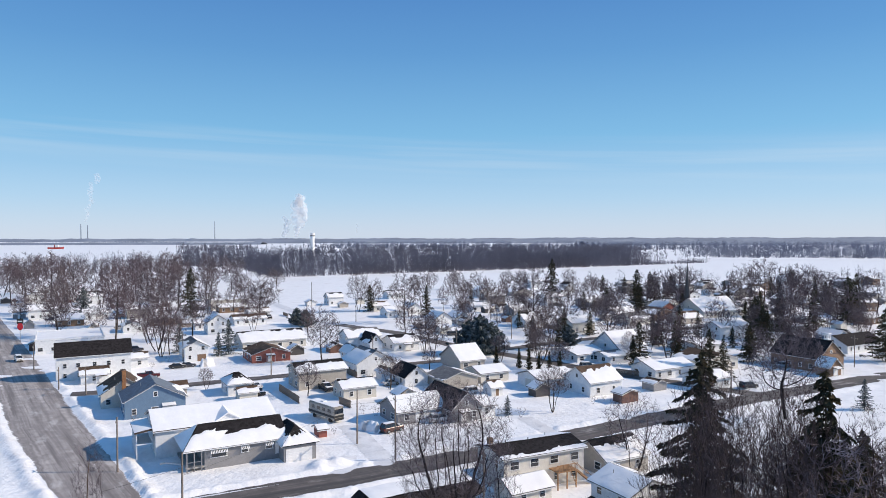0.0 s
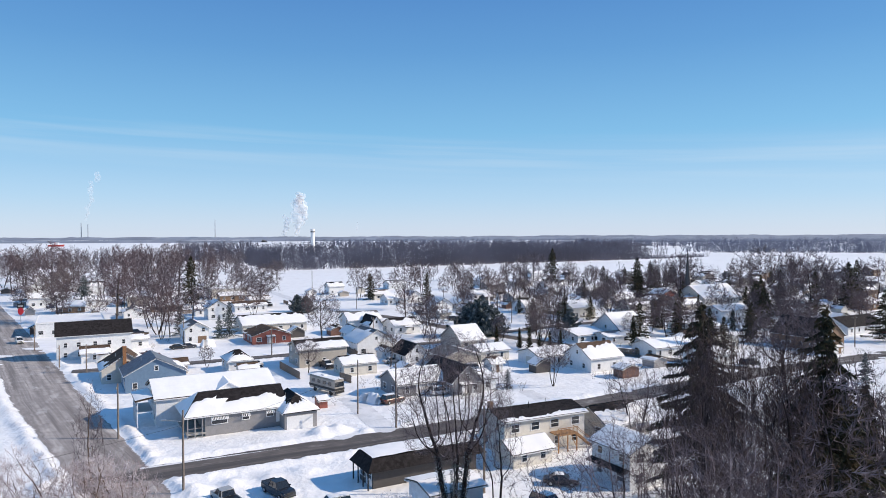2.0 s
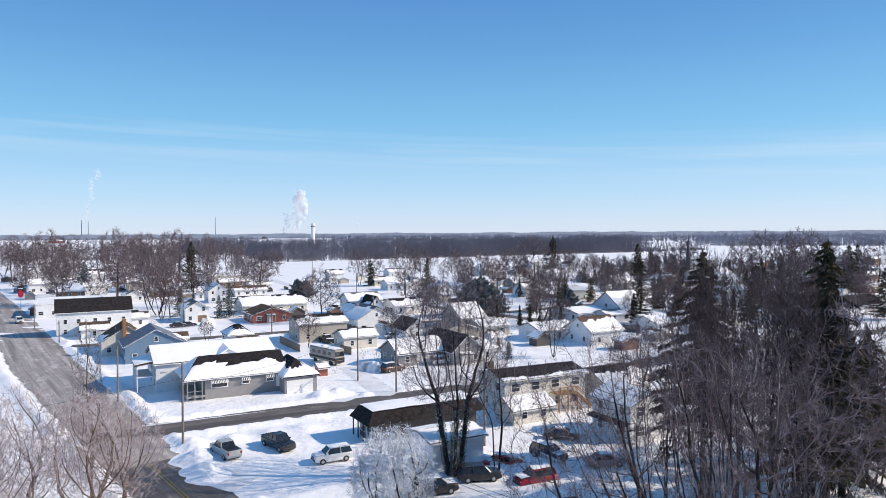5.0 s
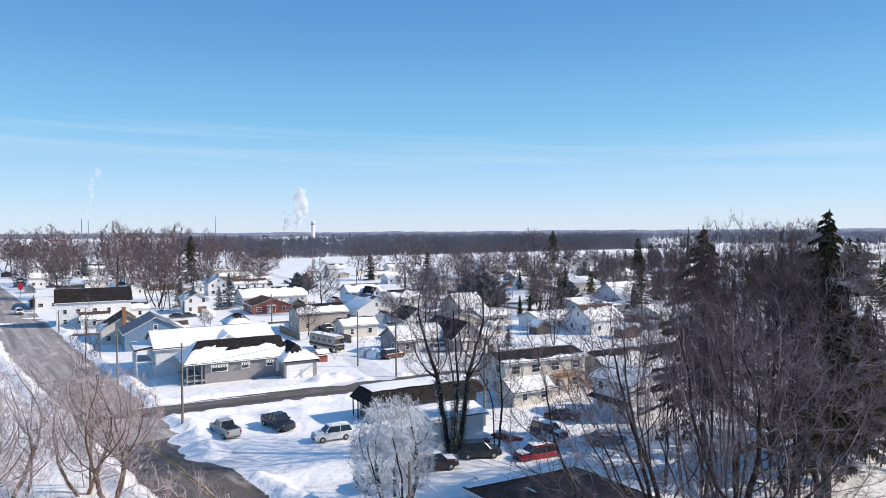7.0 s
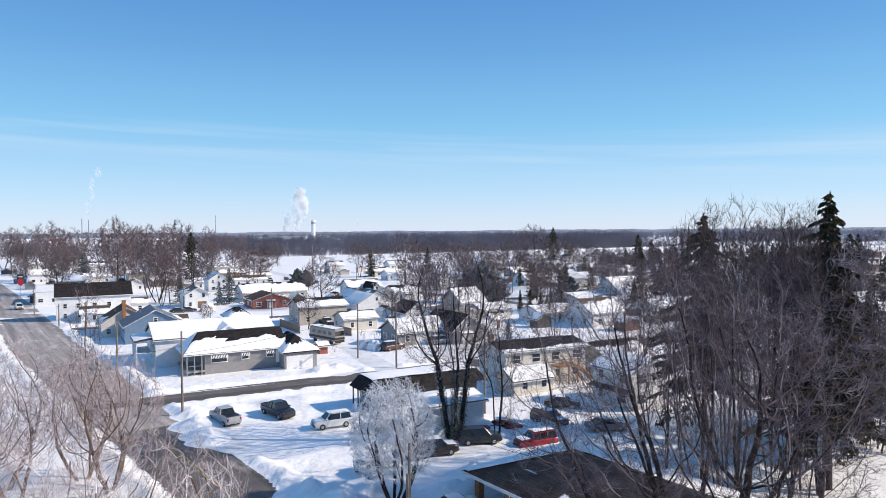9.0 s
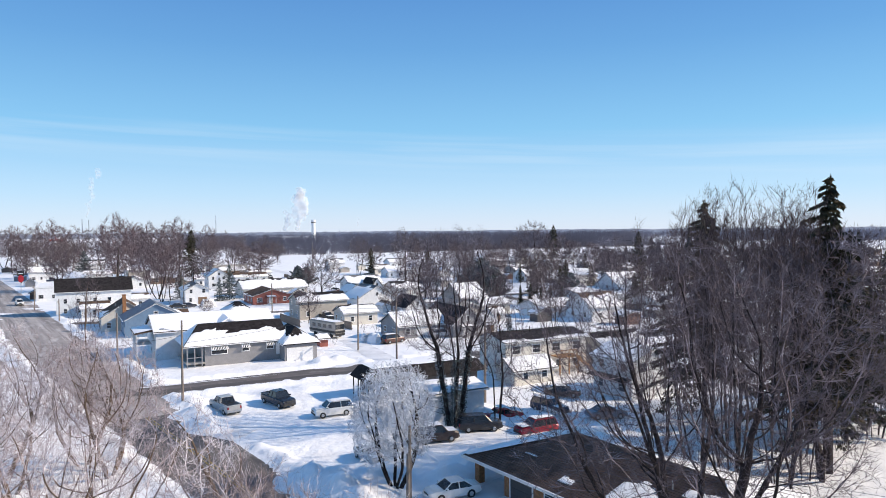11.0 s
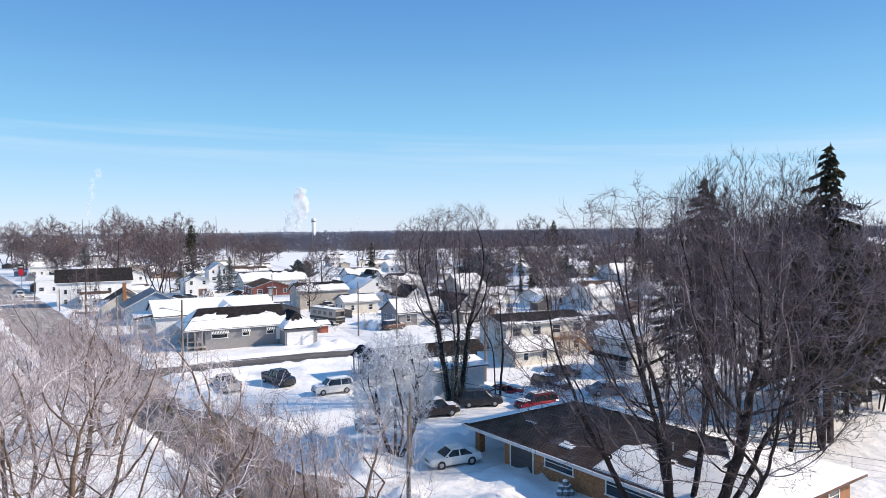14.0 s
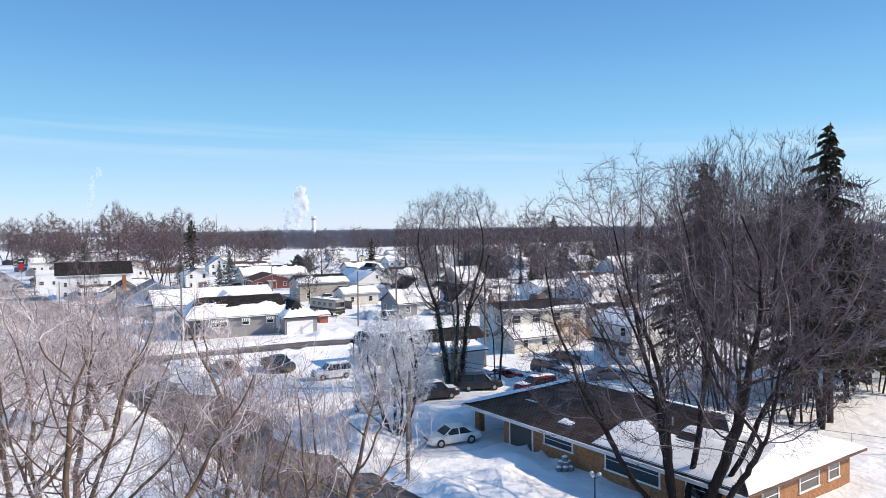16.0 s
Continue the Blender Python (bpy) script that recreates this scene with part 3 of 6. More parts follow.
    for dside, dp, dw, dname, dmat in doors:
        wall_door(h, dside, dp, L, W, dw, 2.2 if dname == "garage_door" else 2.05, dmat, dname)
        if dname == "door" and dside in "fl" and eave > 2.5:
            m = pose(dp, -W / 2, 0) if dside == "f" else pose(-L / 2, dp, 0, 0, 0, -90)
            part("porch_roof", slab([(-1.4, -1.6, 2.3), (1.4, -1.6, 2.3), (1.4, 0, 2.62), (-1.4, 0, 2.62)], 0.1), roof, h, m=m)
            part("snow_cover", snow_sheet((-1.4, -1.6, 2.31), (1.4, -1.6, 2.31), (1.4, 0, 2.63), (-1.4, 0, 2.63), 1, 0.2, seed * 5, 0.4), None, h, m=m)
            for s in (-1.25, 1.25):
                part("porch_post", box(s, -1.45, 1.1, 0.12, 0.12, 2.3), TRIM, h, m=m)
            part("step", box(0, -0.6, 0.1, 1.8, 1.2, 0.3, 0.02), CONCRETE, h, m=m)
    if chimney:
        px, py, top = chimney
        bm = box(px, py, top / 2 + 0.8, 0.75, 0.75, top - 1.6, 0.02)
        add_box(bm, px, py, top + 0.05, 0.9, 0.9, 0.14)
        part("chimney", bm, BRICK, h, "brick chimney")
    if rise > 0 and rs.random() < 0.7:
        px = rs.uniform(-0.3, 0.3) * L
        part("vent_pipe", tube((px, W * 0.2, eave + rise * 0.4), (px, W * 0.2, eave + rise * 0.6 + 0.7), 0.06, 0.06, 6), STEEL, h)
    return h


# ---- the near block ----
D = "door"
GD = "garage_door"
grey_len = 16.66
grey = house((-42.69, 113.53, 16.66, 9.50), "u", 3.7, 2.7, GREY, SHINGLE, (0.6, 1), "grey ranch house with snow sliding off its black shingle roof", hip=(3.2, 0.0), windows="", inset=3.0)
garage = house((-27.56, 118.22, 5.72, 10.00), "v", 3.3, 2.2, GREY, SHINGLE, (0.55, 0.6), "grey garage with a white double door and patchy roof snow", hip=(3.6, 2.4), windows="",
               doors=(("l", 0.2, 4.4, GD, TRIM),), name="garage", category="garage")
white_back = house((-50.50, 120.44, 20.88, 13.50), "u", 5.0, 2.2, WHITE, BROWN_SHINGLE, (1, 1), "white raised house with deep snow over its wide roof", windows="l")
GL, GW = grey_len, 9.5
for s, w, h in ((-GL * 0.18, 2.6, 1.3), (GL * 0.08, 1.2, 1.0), (GL * 0.33, 1.2, 1.0)):
    window(grey, "f", s, 2.5, GL, GW, w, h)
    bm = bmesh.new()
    for k in range(int(w / 0.25) + 1):
        add_box(bm, s - w / 2 + k * w / int(w / 0.25), -GW / 2 - 0.42, 3.0, 0.15, 0.95, 0.04, rx=35)
    part("awning", bm, TRIM, grey, "striped white awning")
wall_door(grey, "f", GL * 0.43, GL, GW, 0.95, 2.05, TRIM, z=0.9)
for s in (-0.49, -0.42, -0.35):
    part("porch_post", box(GL * s, -GW / 2 - 0.2, 1.75, 0.18, 0.18, 3.5), GREY, grey)
part("porch_rail", box(-GL * 0.42, -GW / 2 - 0.2, 1.6, GL * 0.14, 0.08, 0.1), GREY, grey)
part("porch_floor", box(-GL / 2 + 1.5, 0, 0.6, 3.0, GW, 0.3), CONCRETE, grey)
# raised porch at the end of the white house
WL, WW = 2 * abs(min(v.co.x for v in white_back.children[0].data.vertices)), 13.5
part("porch_deck", box(-WL / 2 - 1.3, -2.2, 2.7, 2.6, 7.5, 0.18), TRIM, white_back)
part("porch_roof", slab([(-WL / 2 - 2.9, -6.2, 4.8), (-WL / 2, -6.2, 5.2), (-WL / 2, 2.0, 5.2), (-WL / 2 - 2.9, 2.0, 4.8)], 0.16), BROWN_SHINGLE, white_back)
part("snow_cover", snow_sheet((-WL / 2 - 2.9, -6.2, 4.82), (-WL / 2, -6.2, 5.22), (-WL / 2, 2.0, 5.22), (-WL / 2 - 2.9, 2.0, 4.82), 1, 0.25, 900, 0.5), None, white_back)
for k in range(5):
    part("porch_post", box(-WL / 2 - 2.5, -5.8 + k * 1.85, 2.4, 0.13, 0.13, 4.8), TRIM, white_back)
for k in range(24):
    part("baluster", box(-WL / 2 - 2.5, -5.7 + k * 0.31, 3.2, 0.05, 0.05, 0.9), TRIM, white_back)
part("rail", box(-WL / 2 - 2.5, -2.1, 3.65, 0.1, 7.4, 0.08), TRIM, white_back)
for s in (-1, 1):
    q = [(2.0, -6.6, 6.7), (2.0, -1.0, 7.0), (2.0 + s * 2.4, -1.0, 5.9), (2.0 + s * 2.4, -6.6, 5.3)]
    part("dormer_roof", slab(q if s < 0 else q[::-1], 0.2), ROOF_SNOW, white_back, "snow-covered dormer roof")
bm = bmesh.new()
vs = [bm.verts.new(p) for p in ((-0.2, -6.3, 5.3), (4.2, -6.3, 5.3), (2.0, -6.3, 6.6))]
bm.faces.new(vs)
bmesh.ops.extrude_face_region(bm, geom=bm.faces[:])
bm.verts.ensure_lookup_table()
bmesh.ops.translate(bm, verts=bm.verts[3:], vec=(0, 1.0, 0))
part("dormer_gable", bm, WHITE, white_back, "white clapboard gable")
blue = house((-67.90, 146.47, 12.28, 11.00), "v", 3.9, 3.2, BLUE, BLUE_SHINGLE, (0.25, 0.0), "blue clapboard house with a steep gable and white trim", doors=(("l", -2.6, 2.2, D, TRIM),))
tan = house((-77.41, 155.53, 10.64, 11.00), "v", 3.3, 3.4, CREAM, BROWN_SHINGLE, (0.6, 0.25), "cream and brown house with a brick chimney and patchy snow", chimney=(-5.9, 0.6, 8.2))
house((-103.72, 184.40, 18.35, 9.00), "u", 6.8, 3.1, WHITE, SHINGLE, (0.0, 0.5), "large white house with a bare black roof", doors=(("f", -2, 1.0, D, TRIM),))
house((-95.22, 180.84, 6.57, 7.00), "u", 2.7, 1.3, WHITE, BROWN_SHINGLE, (0.6, 1), "small white house with a brown roof", doors=(("f", 1.5, 0.9, D, TRIM),))
house((-92.46, 203.93, 4.63, 7.00), "u", 2.9, 1.2, WHITE, BROWN_SHINGLE, (0.8, 1), "low white house with a brown brick end")
house((-134.76, 227.60, 20.59, 24.00), "u", 4.2, 0, WHITE, GREY_SHINGLE, (1, 1), "long white flat-roofed shop building deep in snow", name="shop", category="shop")
house((-192.87, 320.87, 17.30, 10.00), "u", 4.4, 2.0, WHITE, GREY_SHINGLE, (1, 1), "white split-level house with a snow-covered roof")
house((-245.95, 405.08, 11.49, 9.00), "v", 3.4, 2.4, WHITE, GREY_SHINGLE, (1, 1), "white gabled house deep in snow")
house((-270.51, 459.26, 11.14, 9.00), "u", 3.0, 2.0, WHITE, GREY_SHINGLE, (1, 1), "white house under a thick snow roof")
house((-166.96, 320.45, 11.34, 10.00), "u", 3.2, 1.4, WHITE, GREY_SHINGLE, (1, 1), "white shed-like house with wide doors", doors=(("f", 0, 3.6, GD, TRIM),))
house((-128.76, 277.43, 8.36, 9.00), "v", 2.8, 1.8, WHITE, GREY_SHINGLE, (1, 0.4), "small white house beside bare trees")
house((-168.77, 375.26, 7.66, 9.00), "u", 3.0, 1.8, RED, GREY_SHINGLE, (1, 1), "small red house among bare trees")
house((-79.95, 212.87, 7.01, 11.00), "v", 4.6, 1.9, WHITE, GREY_SHINGLE, (1, 0.5), "white two-storey house with a brown garage door", doors=(("l", -1.5, 2.6, GD, BROWN_BRICK),))
house((-58.67, 210.78, 11.94, 12.00), "v", 2.8, 1.9, RED, BROWN_SHINGLE, (0.3, 0.1), "red-fronted bungalow with a worn brown roof", doors=(("l", 0.5, 0.95, D, TRIM),))
house((-68.00, 233.49, 21.98, 14.00), "u", 3.0, 2.7, CREAM, SHINGLE, (0.86, 0.3), "long cream building, its dark roof mostly under snow")
house((-90.74, 299.32, 13.92, 9.00), "u", 2.8, 1.6, WHITE, BROWN_SHINGLE, (0.5, 0.6), "low white house with a patchy brown roof")
house((-92.69, 327.93, 10.20, 9.00), "u", 2.8, 1.6, WHITE, BROWN_SHINGLE, (0.8, 0.6), "white bungalow behind a snowy yard")
house((-93.01, 272.22, 7.81, 9.00), "v", 5.0, 2.6, WHITE, GREY_SHINGLE, (1, 1), "tall white gabled house by the conifers")
house((-102.81, 285.29, 4.73, 8.00), "u", 3.0, 1.4, WHITE, GREY_SHINGLE, (1, 1), "white house with a snowy low roof")
house((-121.21, 360.34, 18.00, 18.00), "u", 4.6, 0, CREAM, GREY_SHINGLE, (1, 1), "beige flat-roofed hall in the snow", name="hall", category="hall")
house((-52.54, 167.79, 5.72, 8.00), "u", 3.0, 2.0, WHITE, SHINGLE, (0.55, 0.8), "small white house with a pyramid roof", hip=3.9)
house((-48.11, 162.06, 4.23, 4.00), "u", 2.2, 0.9, CREAM, BROWN_SHINGLE, (0.7, 1), "low lean-to with a worn tan roof", windows="", name="lean_to", category="shed")
house((-36.63, 173.78, 12.68, 9.00), "u", 4.7, 1.6, TAN, SHINGLE, (0.7, 1), "tan two-storey house with patchy roof snow")
house((-23.84, 162.99, 8.41, 7.00), "u", 3.0, 1.4, CREAM, SHINGLE, (0.9, 0.8), "cream single-storey house beside a parked motorhome")
house((-32.14, 231.95, 11.74, 9.00), "u", 4.8, 2.2, WHITE, GREY_SHINGLE, (0.9, 1), "white two-storey house with blue-grey patches on its roof")
house((-24.35, 226.37, 4.23, 9.00), "v", 4.0, 2.6, WHITE, SHINGLE, (1, 0.3), "white gabled wing with tall windows")
house((-16.79, 231.77, 9.35, 10.00), "u", 3.0, 2.0, WHITE, SHINGLE, (0.7, 0.6), "white bungalow with dark patches on its roof", doors=(("f", 0, 0.9, D, TRIM),))
house((-23.98, 189.55, 11.24, 11.00), "v", 3.8, 3.2, WHITE, GREY_SHINGLE, (1, 0.9), "white gabled farmhouse with a low front wing")
house((-27.68, 200.74, 3.88, 7.00), "v", 5.0, 1.8, WHITE, GREY_SHINGLE, (1, 0.9), "narrow white two-storey wing")
house((-10.09, 176.78, 6.52, 9.00), "v", 2.8, 2.5, WHITE, SHINGLE, (1, 0.0), "white cottage with a bare black roof slope")
house((4.59, 199.59, 8.26, 12.00), "u", 2.8, 3.7, TAN, BROWN_SHINGLE, (1, 0.4), "tan house with a dark shingled gable", windows="f")
house((-0.27, 173.48, 10.15, 9.00), "v", 2.8, 1.6, TAN, GREY_SHINGLE, (0.6, 0.1), "tan gabled garage with patchy snow", windows="", name="garage", category="garage")
house((9.50, 181.33, 8.75, 8.00), "u", 2.7, 1.3, CREAM, GREY_SHINGLE, (1, 1), "long cream shed under smooth snow", name="shed", category="shed")
house((-9.63, 141.57, 10.99, 9.00), "u", 2.8, 2.3, GREY, SHINGLE, (1, 0.3), "grey house with a snowy roof and dark gable end", doors=(("f", 1.0, 4.6, GD, TRIM),))
house((1.53, 143.19, 7.16, 14.00), "v", 3.0, 3.1, GREY, SHINGLE, (1.0, 0.0), "grey house with a steep black roof and white porch gable", doors=(("l", 0.8, 0.95, D, TRIM),))
house((7.08, 146.69, 4.28, 9.00), "u", 2.6, 1.2, WHITE, GREY_SHINGLE, (1, 1), "low white wing with a snow-covered roof")
house((23.80, 173.29, 11.39, 9.50), "u", 2.7, 1.5, WHITE, GREY_SHINGLE, (1, 1), "white double garage under full snow", windows="f", doors=(("l", 0, 2.6, GD, CREAM),), name="garage", category="garage")
house((34.99, 165.95, 9.95, 10.00), "u", 3.6, 3.0, WHITE, BROWN_SHINGLE, (0.8, 0.7), "white gabled house with a brown roof end")
house((40.26, 209.77, 11.24, 13.00), "u", 2.6, 1.3, WHITE, GREY_SHINGLE, (1, 1), "low white ranch house")
house((55.14, 212.42, 11.14, 17.00), "u", 2.3, 6.0, WHITE, GREY_SHINGLE, (1, 1), "big white hall under a steep snow-covered roof", name="hall", category="hall")
house((48.88, 207.85, 9.55, 7.00), "u", 2.5, 1.0, WHITE, BLUE_SHINGLE, (0.8, 1), "low white wing with a blue-grey roof")
house((57.52, 202.46, 3.83, 3.00), "u", 2.2, 0.7, WHITE, GREY_SHINGLE, (1, 1), "small white garden shed", windows="", name="shed", category="shed", doors=(("f", 0, 1.6, GD, TRIM),))
house((56.40, 185.15, 14.67, 9.00), "u", 2.8, 1.6, WHITE, GREY_SHINGLE, (1, 1), "white house with a dark garage opening")
house((73.01, 194.85, 14.22, 11.00), "v", 3.2, 2.0, CREAM, BROWN_SHINGLE, (0.7, 0.4), "cream gabled house with a brown roof")
house((65.68, 172.95, 8.55, 8.00), "u", 2.8, 1.5, WHITE, GREY_SHINGLE, (0.9, 1), "white house behind the spruces")
house((131.21, 225.70, 19.99, 10.00), "u", 2.8, 2.7, WHITE, SHINGLE, (0.0, 0.6), "white house with a bare black roof")
house((83.61, 226.24, 11.39, 14.00), "u", 2.6, 0.9, WHITE, GREY_SHINGLE, (1, 1), "wide low house under smooth snow")
house((101.51, 255.11, 16.01, 8.00), "u", 4.8, 1.8, WHITE, GREY_SHINGLE, (1, 1), "white two-storey house near dark conifers")
house((106.93, 340.78, 9.35, 9.00), "v", 3.4, 2.2, RED, GREY_SHINGLE, (1, 1), "red brick house with a snowy roof")
house((50.42, 273.35, 11.59, 10.00), "u", 4.2, 2.0, CREAM, GREY_SHINGLE, (1, 1), "cream house with a long porch")
house((-3.93, 289.00, 8.11, 9.00), "v", 4.0, 2.6, WHITE, GREY_SHINGLE, (1, 1), "white gabled house on the back street")
house((-1.71, 272.51, 4.88, 6.00), "u", 2.6, 0.9, CREAM, GREY_SHINGLE, (1, 1), "small cream garage on the back street", windows="", name="garage", category="garage")
house((4.75, 301.61, 8.06, 9.00), "v", 3.0, 2.0, WHITE, GREY_SHINGLE, (1, 1), "white cottage beside a dark hedge")
house((-64.22, 385.16, 8.65, 8.00), "u", 4.6, 2.2, WHITE, SHINGLE, (0.8, 0.5), "white farmhouse at the edge of the field")
house((-26.81, 326.81, 10.64, 9.00), "u", 3.0, 2.0, WHITE, GREY_SHINGLE, (1, 0.8), "white house behind roadside trees")
house((-35.90, 353.45, 8.85, 9.00), "u", 3.0, 1.8, CREAM, BROWN_SHINGLE, (0.8, 0.8), "cream bungalow near conifers")
house((-17.39, 340.57, 6.86, 9.00), "v", 3.2, 2.2, WHITE, GREY_SHINGLE, (1, 1), "white gabled house among trees")
house((-33.86, 421.68, 11.44, 9.00), "u", 3.2, 2.0, WHITE, SHINGLE, (0.8, 0.8), "white house near the field")
house((76.43, 370.45, 12.68, 10.00), "u", 3.0, 2.2, GREY, GREY_SHINGLE, (1, 1), "grey bungalow under snow")
house((84.84, 341.17, 11.24, 10.00), "u", 3.0, 2.0, TAN, GREY_SHINGLE, (1, 1), "tan bungalow under snow")
house((14.18, 352.52, 10.89, 10.00), "u", 3.0, 1.6, WHITE, BLUE_SHINGLE, (0.9, 1), "white bungalow with a blue-grey roof")
house((22.09, 427.93, 9.10, 9.00), "v", 4.6, 2.2, WHITE, GREY_SHINGLE, (1, 1), "tall white house near the field")
house((34.10, 291.96, 8.85, 10.00), "u", 3.0, 3.0, WHITE, SHINGLE, (0.9, 0.3), "white house half hidden by bare trees")
house((33.42, 332.58, 8.31, 10.00), "u", 3.0, 2.0, GREY, GREY_SHINGLE, (1, 1), "grey house among bare trees")
house((83.31, 472.97, 7.36, 8.00), "v", 4.4, 2.2, WHITE, SHINGLE, (1, 0.4), "white two-storey house by the snowfield")
house((150.85, 347.44, 18.30, 11.00), "u", 3.0, 2.2, WHITE, GREY_SHINGLE, (1, 1), "wide white bungalow under thick snow")
house((153.90, 290.16, 15.66, 10.00), "u", 2.8, 1.8, WHITE, GREY_SHINGLE, (1, 0.5), "white bungalow behind the chapel")
house((137.84, 273.69, 14.47, 10.00), "u", 2.8, 1.6, GREY, SHINGLE, (0.5, 0.5), "grey house with a dark roof")
house((138.64, 245.43, 7.41, 8.00), "v", 2.8, 1.8, BLUE, GREY_SHINGLE, (1, 1), "blue-grey cottage beside conifers")

# brick chapel with a belfry
chapel = house((105.36, 195.35, 11.98, 15.00), "v", 4.0, 4.6, BROWN_BRICK, SHINGLE, (0.2, 0.0), "brown brick chapel with a steep dark roof and small belfry", name="chapel", category="chapel", windows="lb")
bm = bmesh.new()
add_box(bm, -6.3, 0, 8.9, 1.3, 1.3, 0.4)
for sx in (-0.5, 0.5):
    for sy in (-0.5, 0.5):
        add_box(bm, -6.3 + sx, sy, 9.7, 0.2, 0.2, 1.5)
add_box(bm, -6.3, 0, 10.5, 1.7, 1.7, 0.3, 0.05)
part("belfry", bm, TRIM, chapel, "white wooden belfry")
porch = house((105.10, 189.13, 5.17, 4.00), "v", 2.8, 2.2, BROWN_BRICK, GREY_SHINGLE, (1, 1), "small chapel porch with a white door", name="porch", category="porch", windows="", doors=(("l", 0, 1.5, D, TRIM),))
# church with a swept white roof and a thin spire
church = house((120.49, 322.12, 25.91, 18.00), "u", 3.0, 5.6, CREAM, GREY_SHINGLE, (1, 1), "church with a tall swept snow-covered roof", name="church", category="church")
bm = tube((0, 0, 9), (0, 0, 12), 1.5, 1.2, 6)
add_tube(bm, (0, 0, 12), (0, 0, 26), 1.2, 0.05, 6)
part("spire", bm, DARK, church, "dark pointed spire", m=pose(-14, 0, 0))

# two-storey flats with a wooden deck and stair
flats = house((8.9, 103.7, 14.8, 8.0), "u", 5.4, 0.9, PALE, SHINGLE, (0.24, 1), "cream two-storey flats with a low black roof", windows="fl", storeys=2, angle=26.0)
part("deck", box(2.5, -5.3, 2.8, 3.7, 2.4, 0.16), WOOD, flats, "weathered wooden deck")
for px in (0.8, 2.5, 4.2):
    part("post", box(px, -6.3, 1.4, 0.16, 0.16, 2.9), WOOD, flats)
for k in range(15):
    part("baluster", box(0.75 + k * 0.25, -6.42, 3.35, 0.06, 0.05, 0.95), WOOD, flats)
part("rail", box(2.5, -6.42, 3.85, 3.8, 0.12, 0.08), WOOD, flats)
for k in range(13):
    part("stair_tread", box(4.45 + k * 0.25, -5.6, 2.6 - k * 0.2, 0.29, 1.1, 0.05), WOOD, flats)
for sy in (-6.15, -5.05):
    part("stringer", box(5.95, sy, 1.45, 4.0, 0.06, 0.28, ry=39), WOOD, flats)
    part("rail", box(5.95, sy, 2.45, 4.0, 0.08, 0.08, ry=39), WOOD, flats)
part("brace", box(4.2, -5.4, 1.6, 0.1, 2.0, 0.1, rx=50), WOOD, flats)
for px, h in ((-6.6, 1.0), (-1.2, 0.8)):
    part("vent_pipe", tube((px, -1.0, 6.1), (px, -1.0, 6.3 + h), 0.07, 0.07, 8), BLACK, flats)
part("chimney", box(-7.2, 0.6, 6.6, 0.7, 0.7, 1.7), BROWN_BRICK, flats)
house((9.7, 98.2, 6.9, 4.8), "u", 2.3, 1.3, PALE, GREY_SHINGLE, (1, 1), "low cream lean-to with a snow roof", name="lean_to", category="shed", windows="f")
white_tall = house((24.0, 89.6, 7.6, 7.4), "v", 5.0, 1.5, WHITE, GREY_SHINGLE, (1, 1), "white two-storey house with a plain snow roof", windows="lb")
part("canopy", slab([(3.7, 3.8, 2.75), (-3.7, 3.8, 2.75), (-3.7, 5.0, 2.45), (3.7, 5.0, 2.45)][::-1], 0.1), SHINGLE, white_tall, "dark pent roof over the ground floor")
house((26.0, 110.5, 9.0, 8.4), "u", 2.9, 2.2, TAN, SHINGLE, (0.72, 1), "tan house with a dark roof mostly under snow")
OX, OY, OA, OB = -9.6, 90.8, 16.0, 4.6
ou = Vector((math.cos(radians(29)), math.sin(radians(29))))
om = Vector((OX, OY)) + ou * OA / 2 + Vector((-ou.y, ou.x)) * OB / 2
office = thing("office", pose(om.x, om.y, 0, 0, 0, 29), "low dark office with a black mansard roof under snow", "office")
part("wall", box(0, 0, 1.3, OA, OB, 3.4), DARK, office)


def skirt(x, y, lo, hi, inn):
    return loft([[(-x, -y, lo), (x, -y, lo), (x, y, lo), (-x, y, lo)], [(-x + inn, -y + inn, hi), (x - inn, -y + inn, hi), (x - inn, y - inn, hi), (-x + inn, y - inn, hi)]])


part("roof", skirt(OA / 2 + 1.1, OB / 2 + 1.1, 2.5, 4.0, 1.0), SHINGLE, office, "black mansard roof edge")
q = [(-OA / 2, -OB / 2, 4.01), (OA / 2, -OB / 2, 4.01), (OA / 2, OB / 2, 4.01), (-OA / 2, OB / 2, 4.01)]
part("snow_cover", snow_sheet(*q, 1, 0.3, 555, 0.5), None, office)
for k in range(2):
    window(office, "l", -1.1 + k * 2.2, 1.6, OA, OB, 1.6, 1.5)
part("panel", box(-OA / 2 - 0.06, -1.1, 0.65, 0.08, 2.0, 1.0, 0.01), TRIM, office, "white lower wall panel")
for k in range(4):
    part("post", box(-OA / 2 - 0.8, -2.6 + k * 1.75, 1.3, 0.14, 0.14, 2.6), BLACK, office)
house((-1.60, 79.71, 7.01, 6.00), "u", 3.4, 0.6, WHITE, GREY_SHINGLE, (1, 1), "white clapboard garage beside the office", windows="", name="garage", category="garage")
house((-24.20, 132.97, 1.59, 3.00), "u", 1.7, 0.5, RED, BROWN_SHINGLE, (1, 1), "small brown garden shed", windows="", name="shed", category="shed")

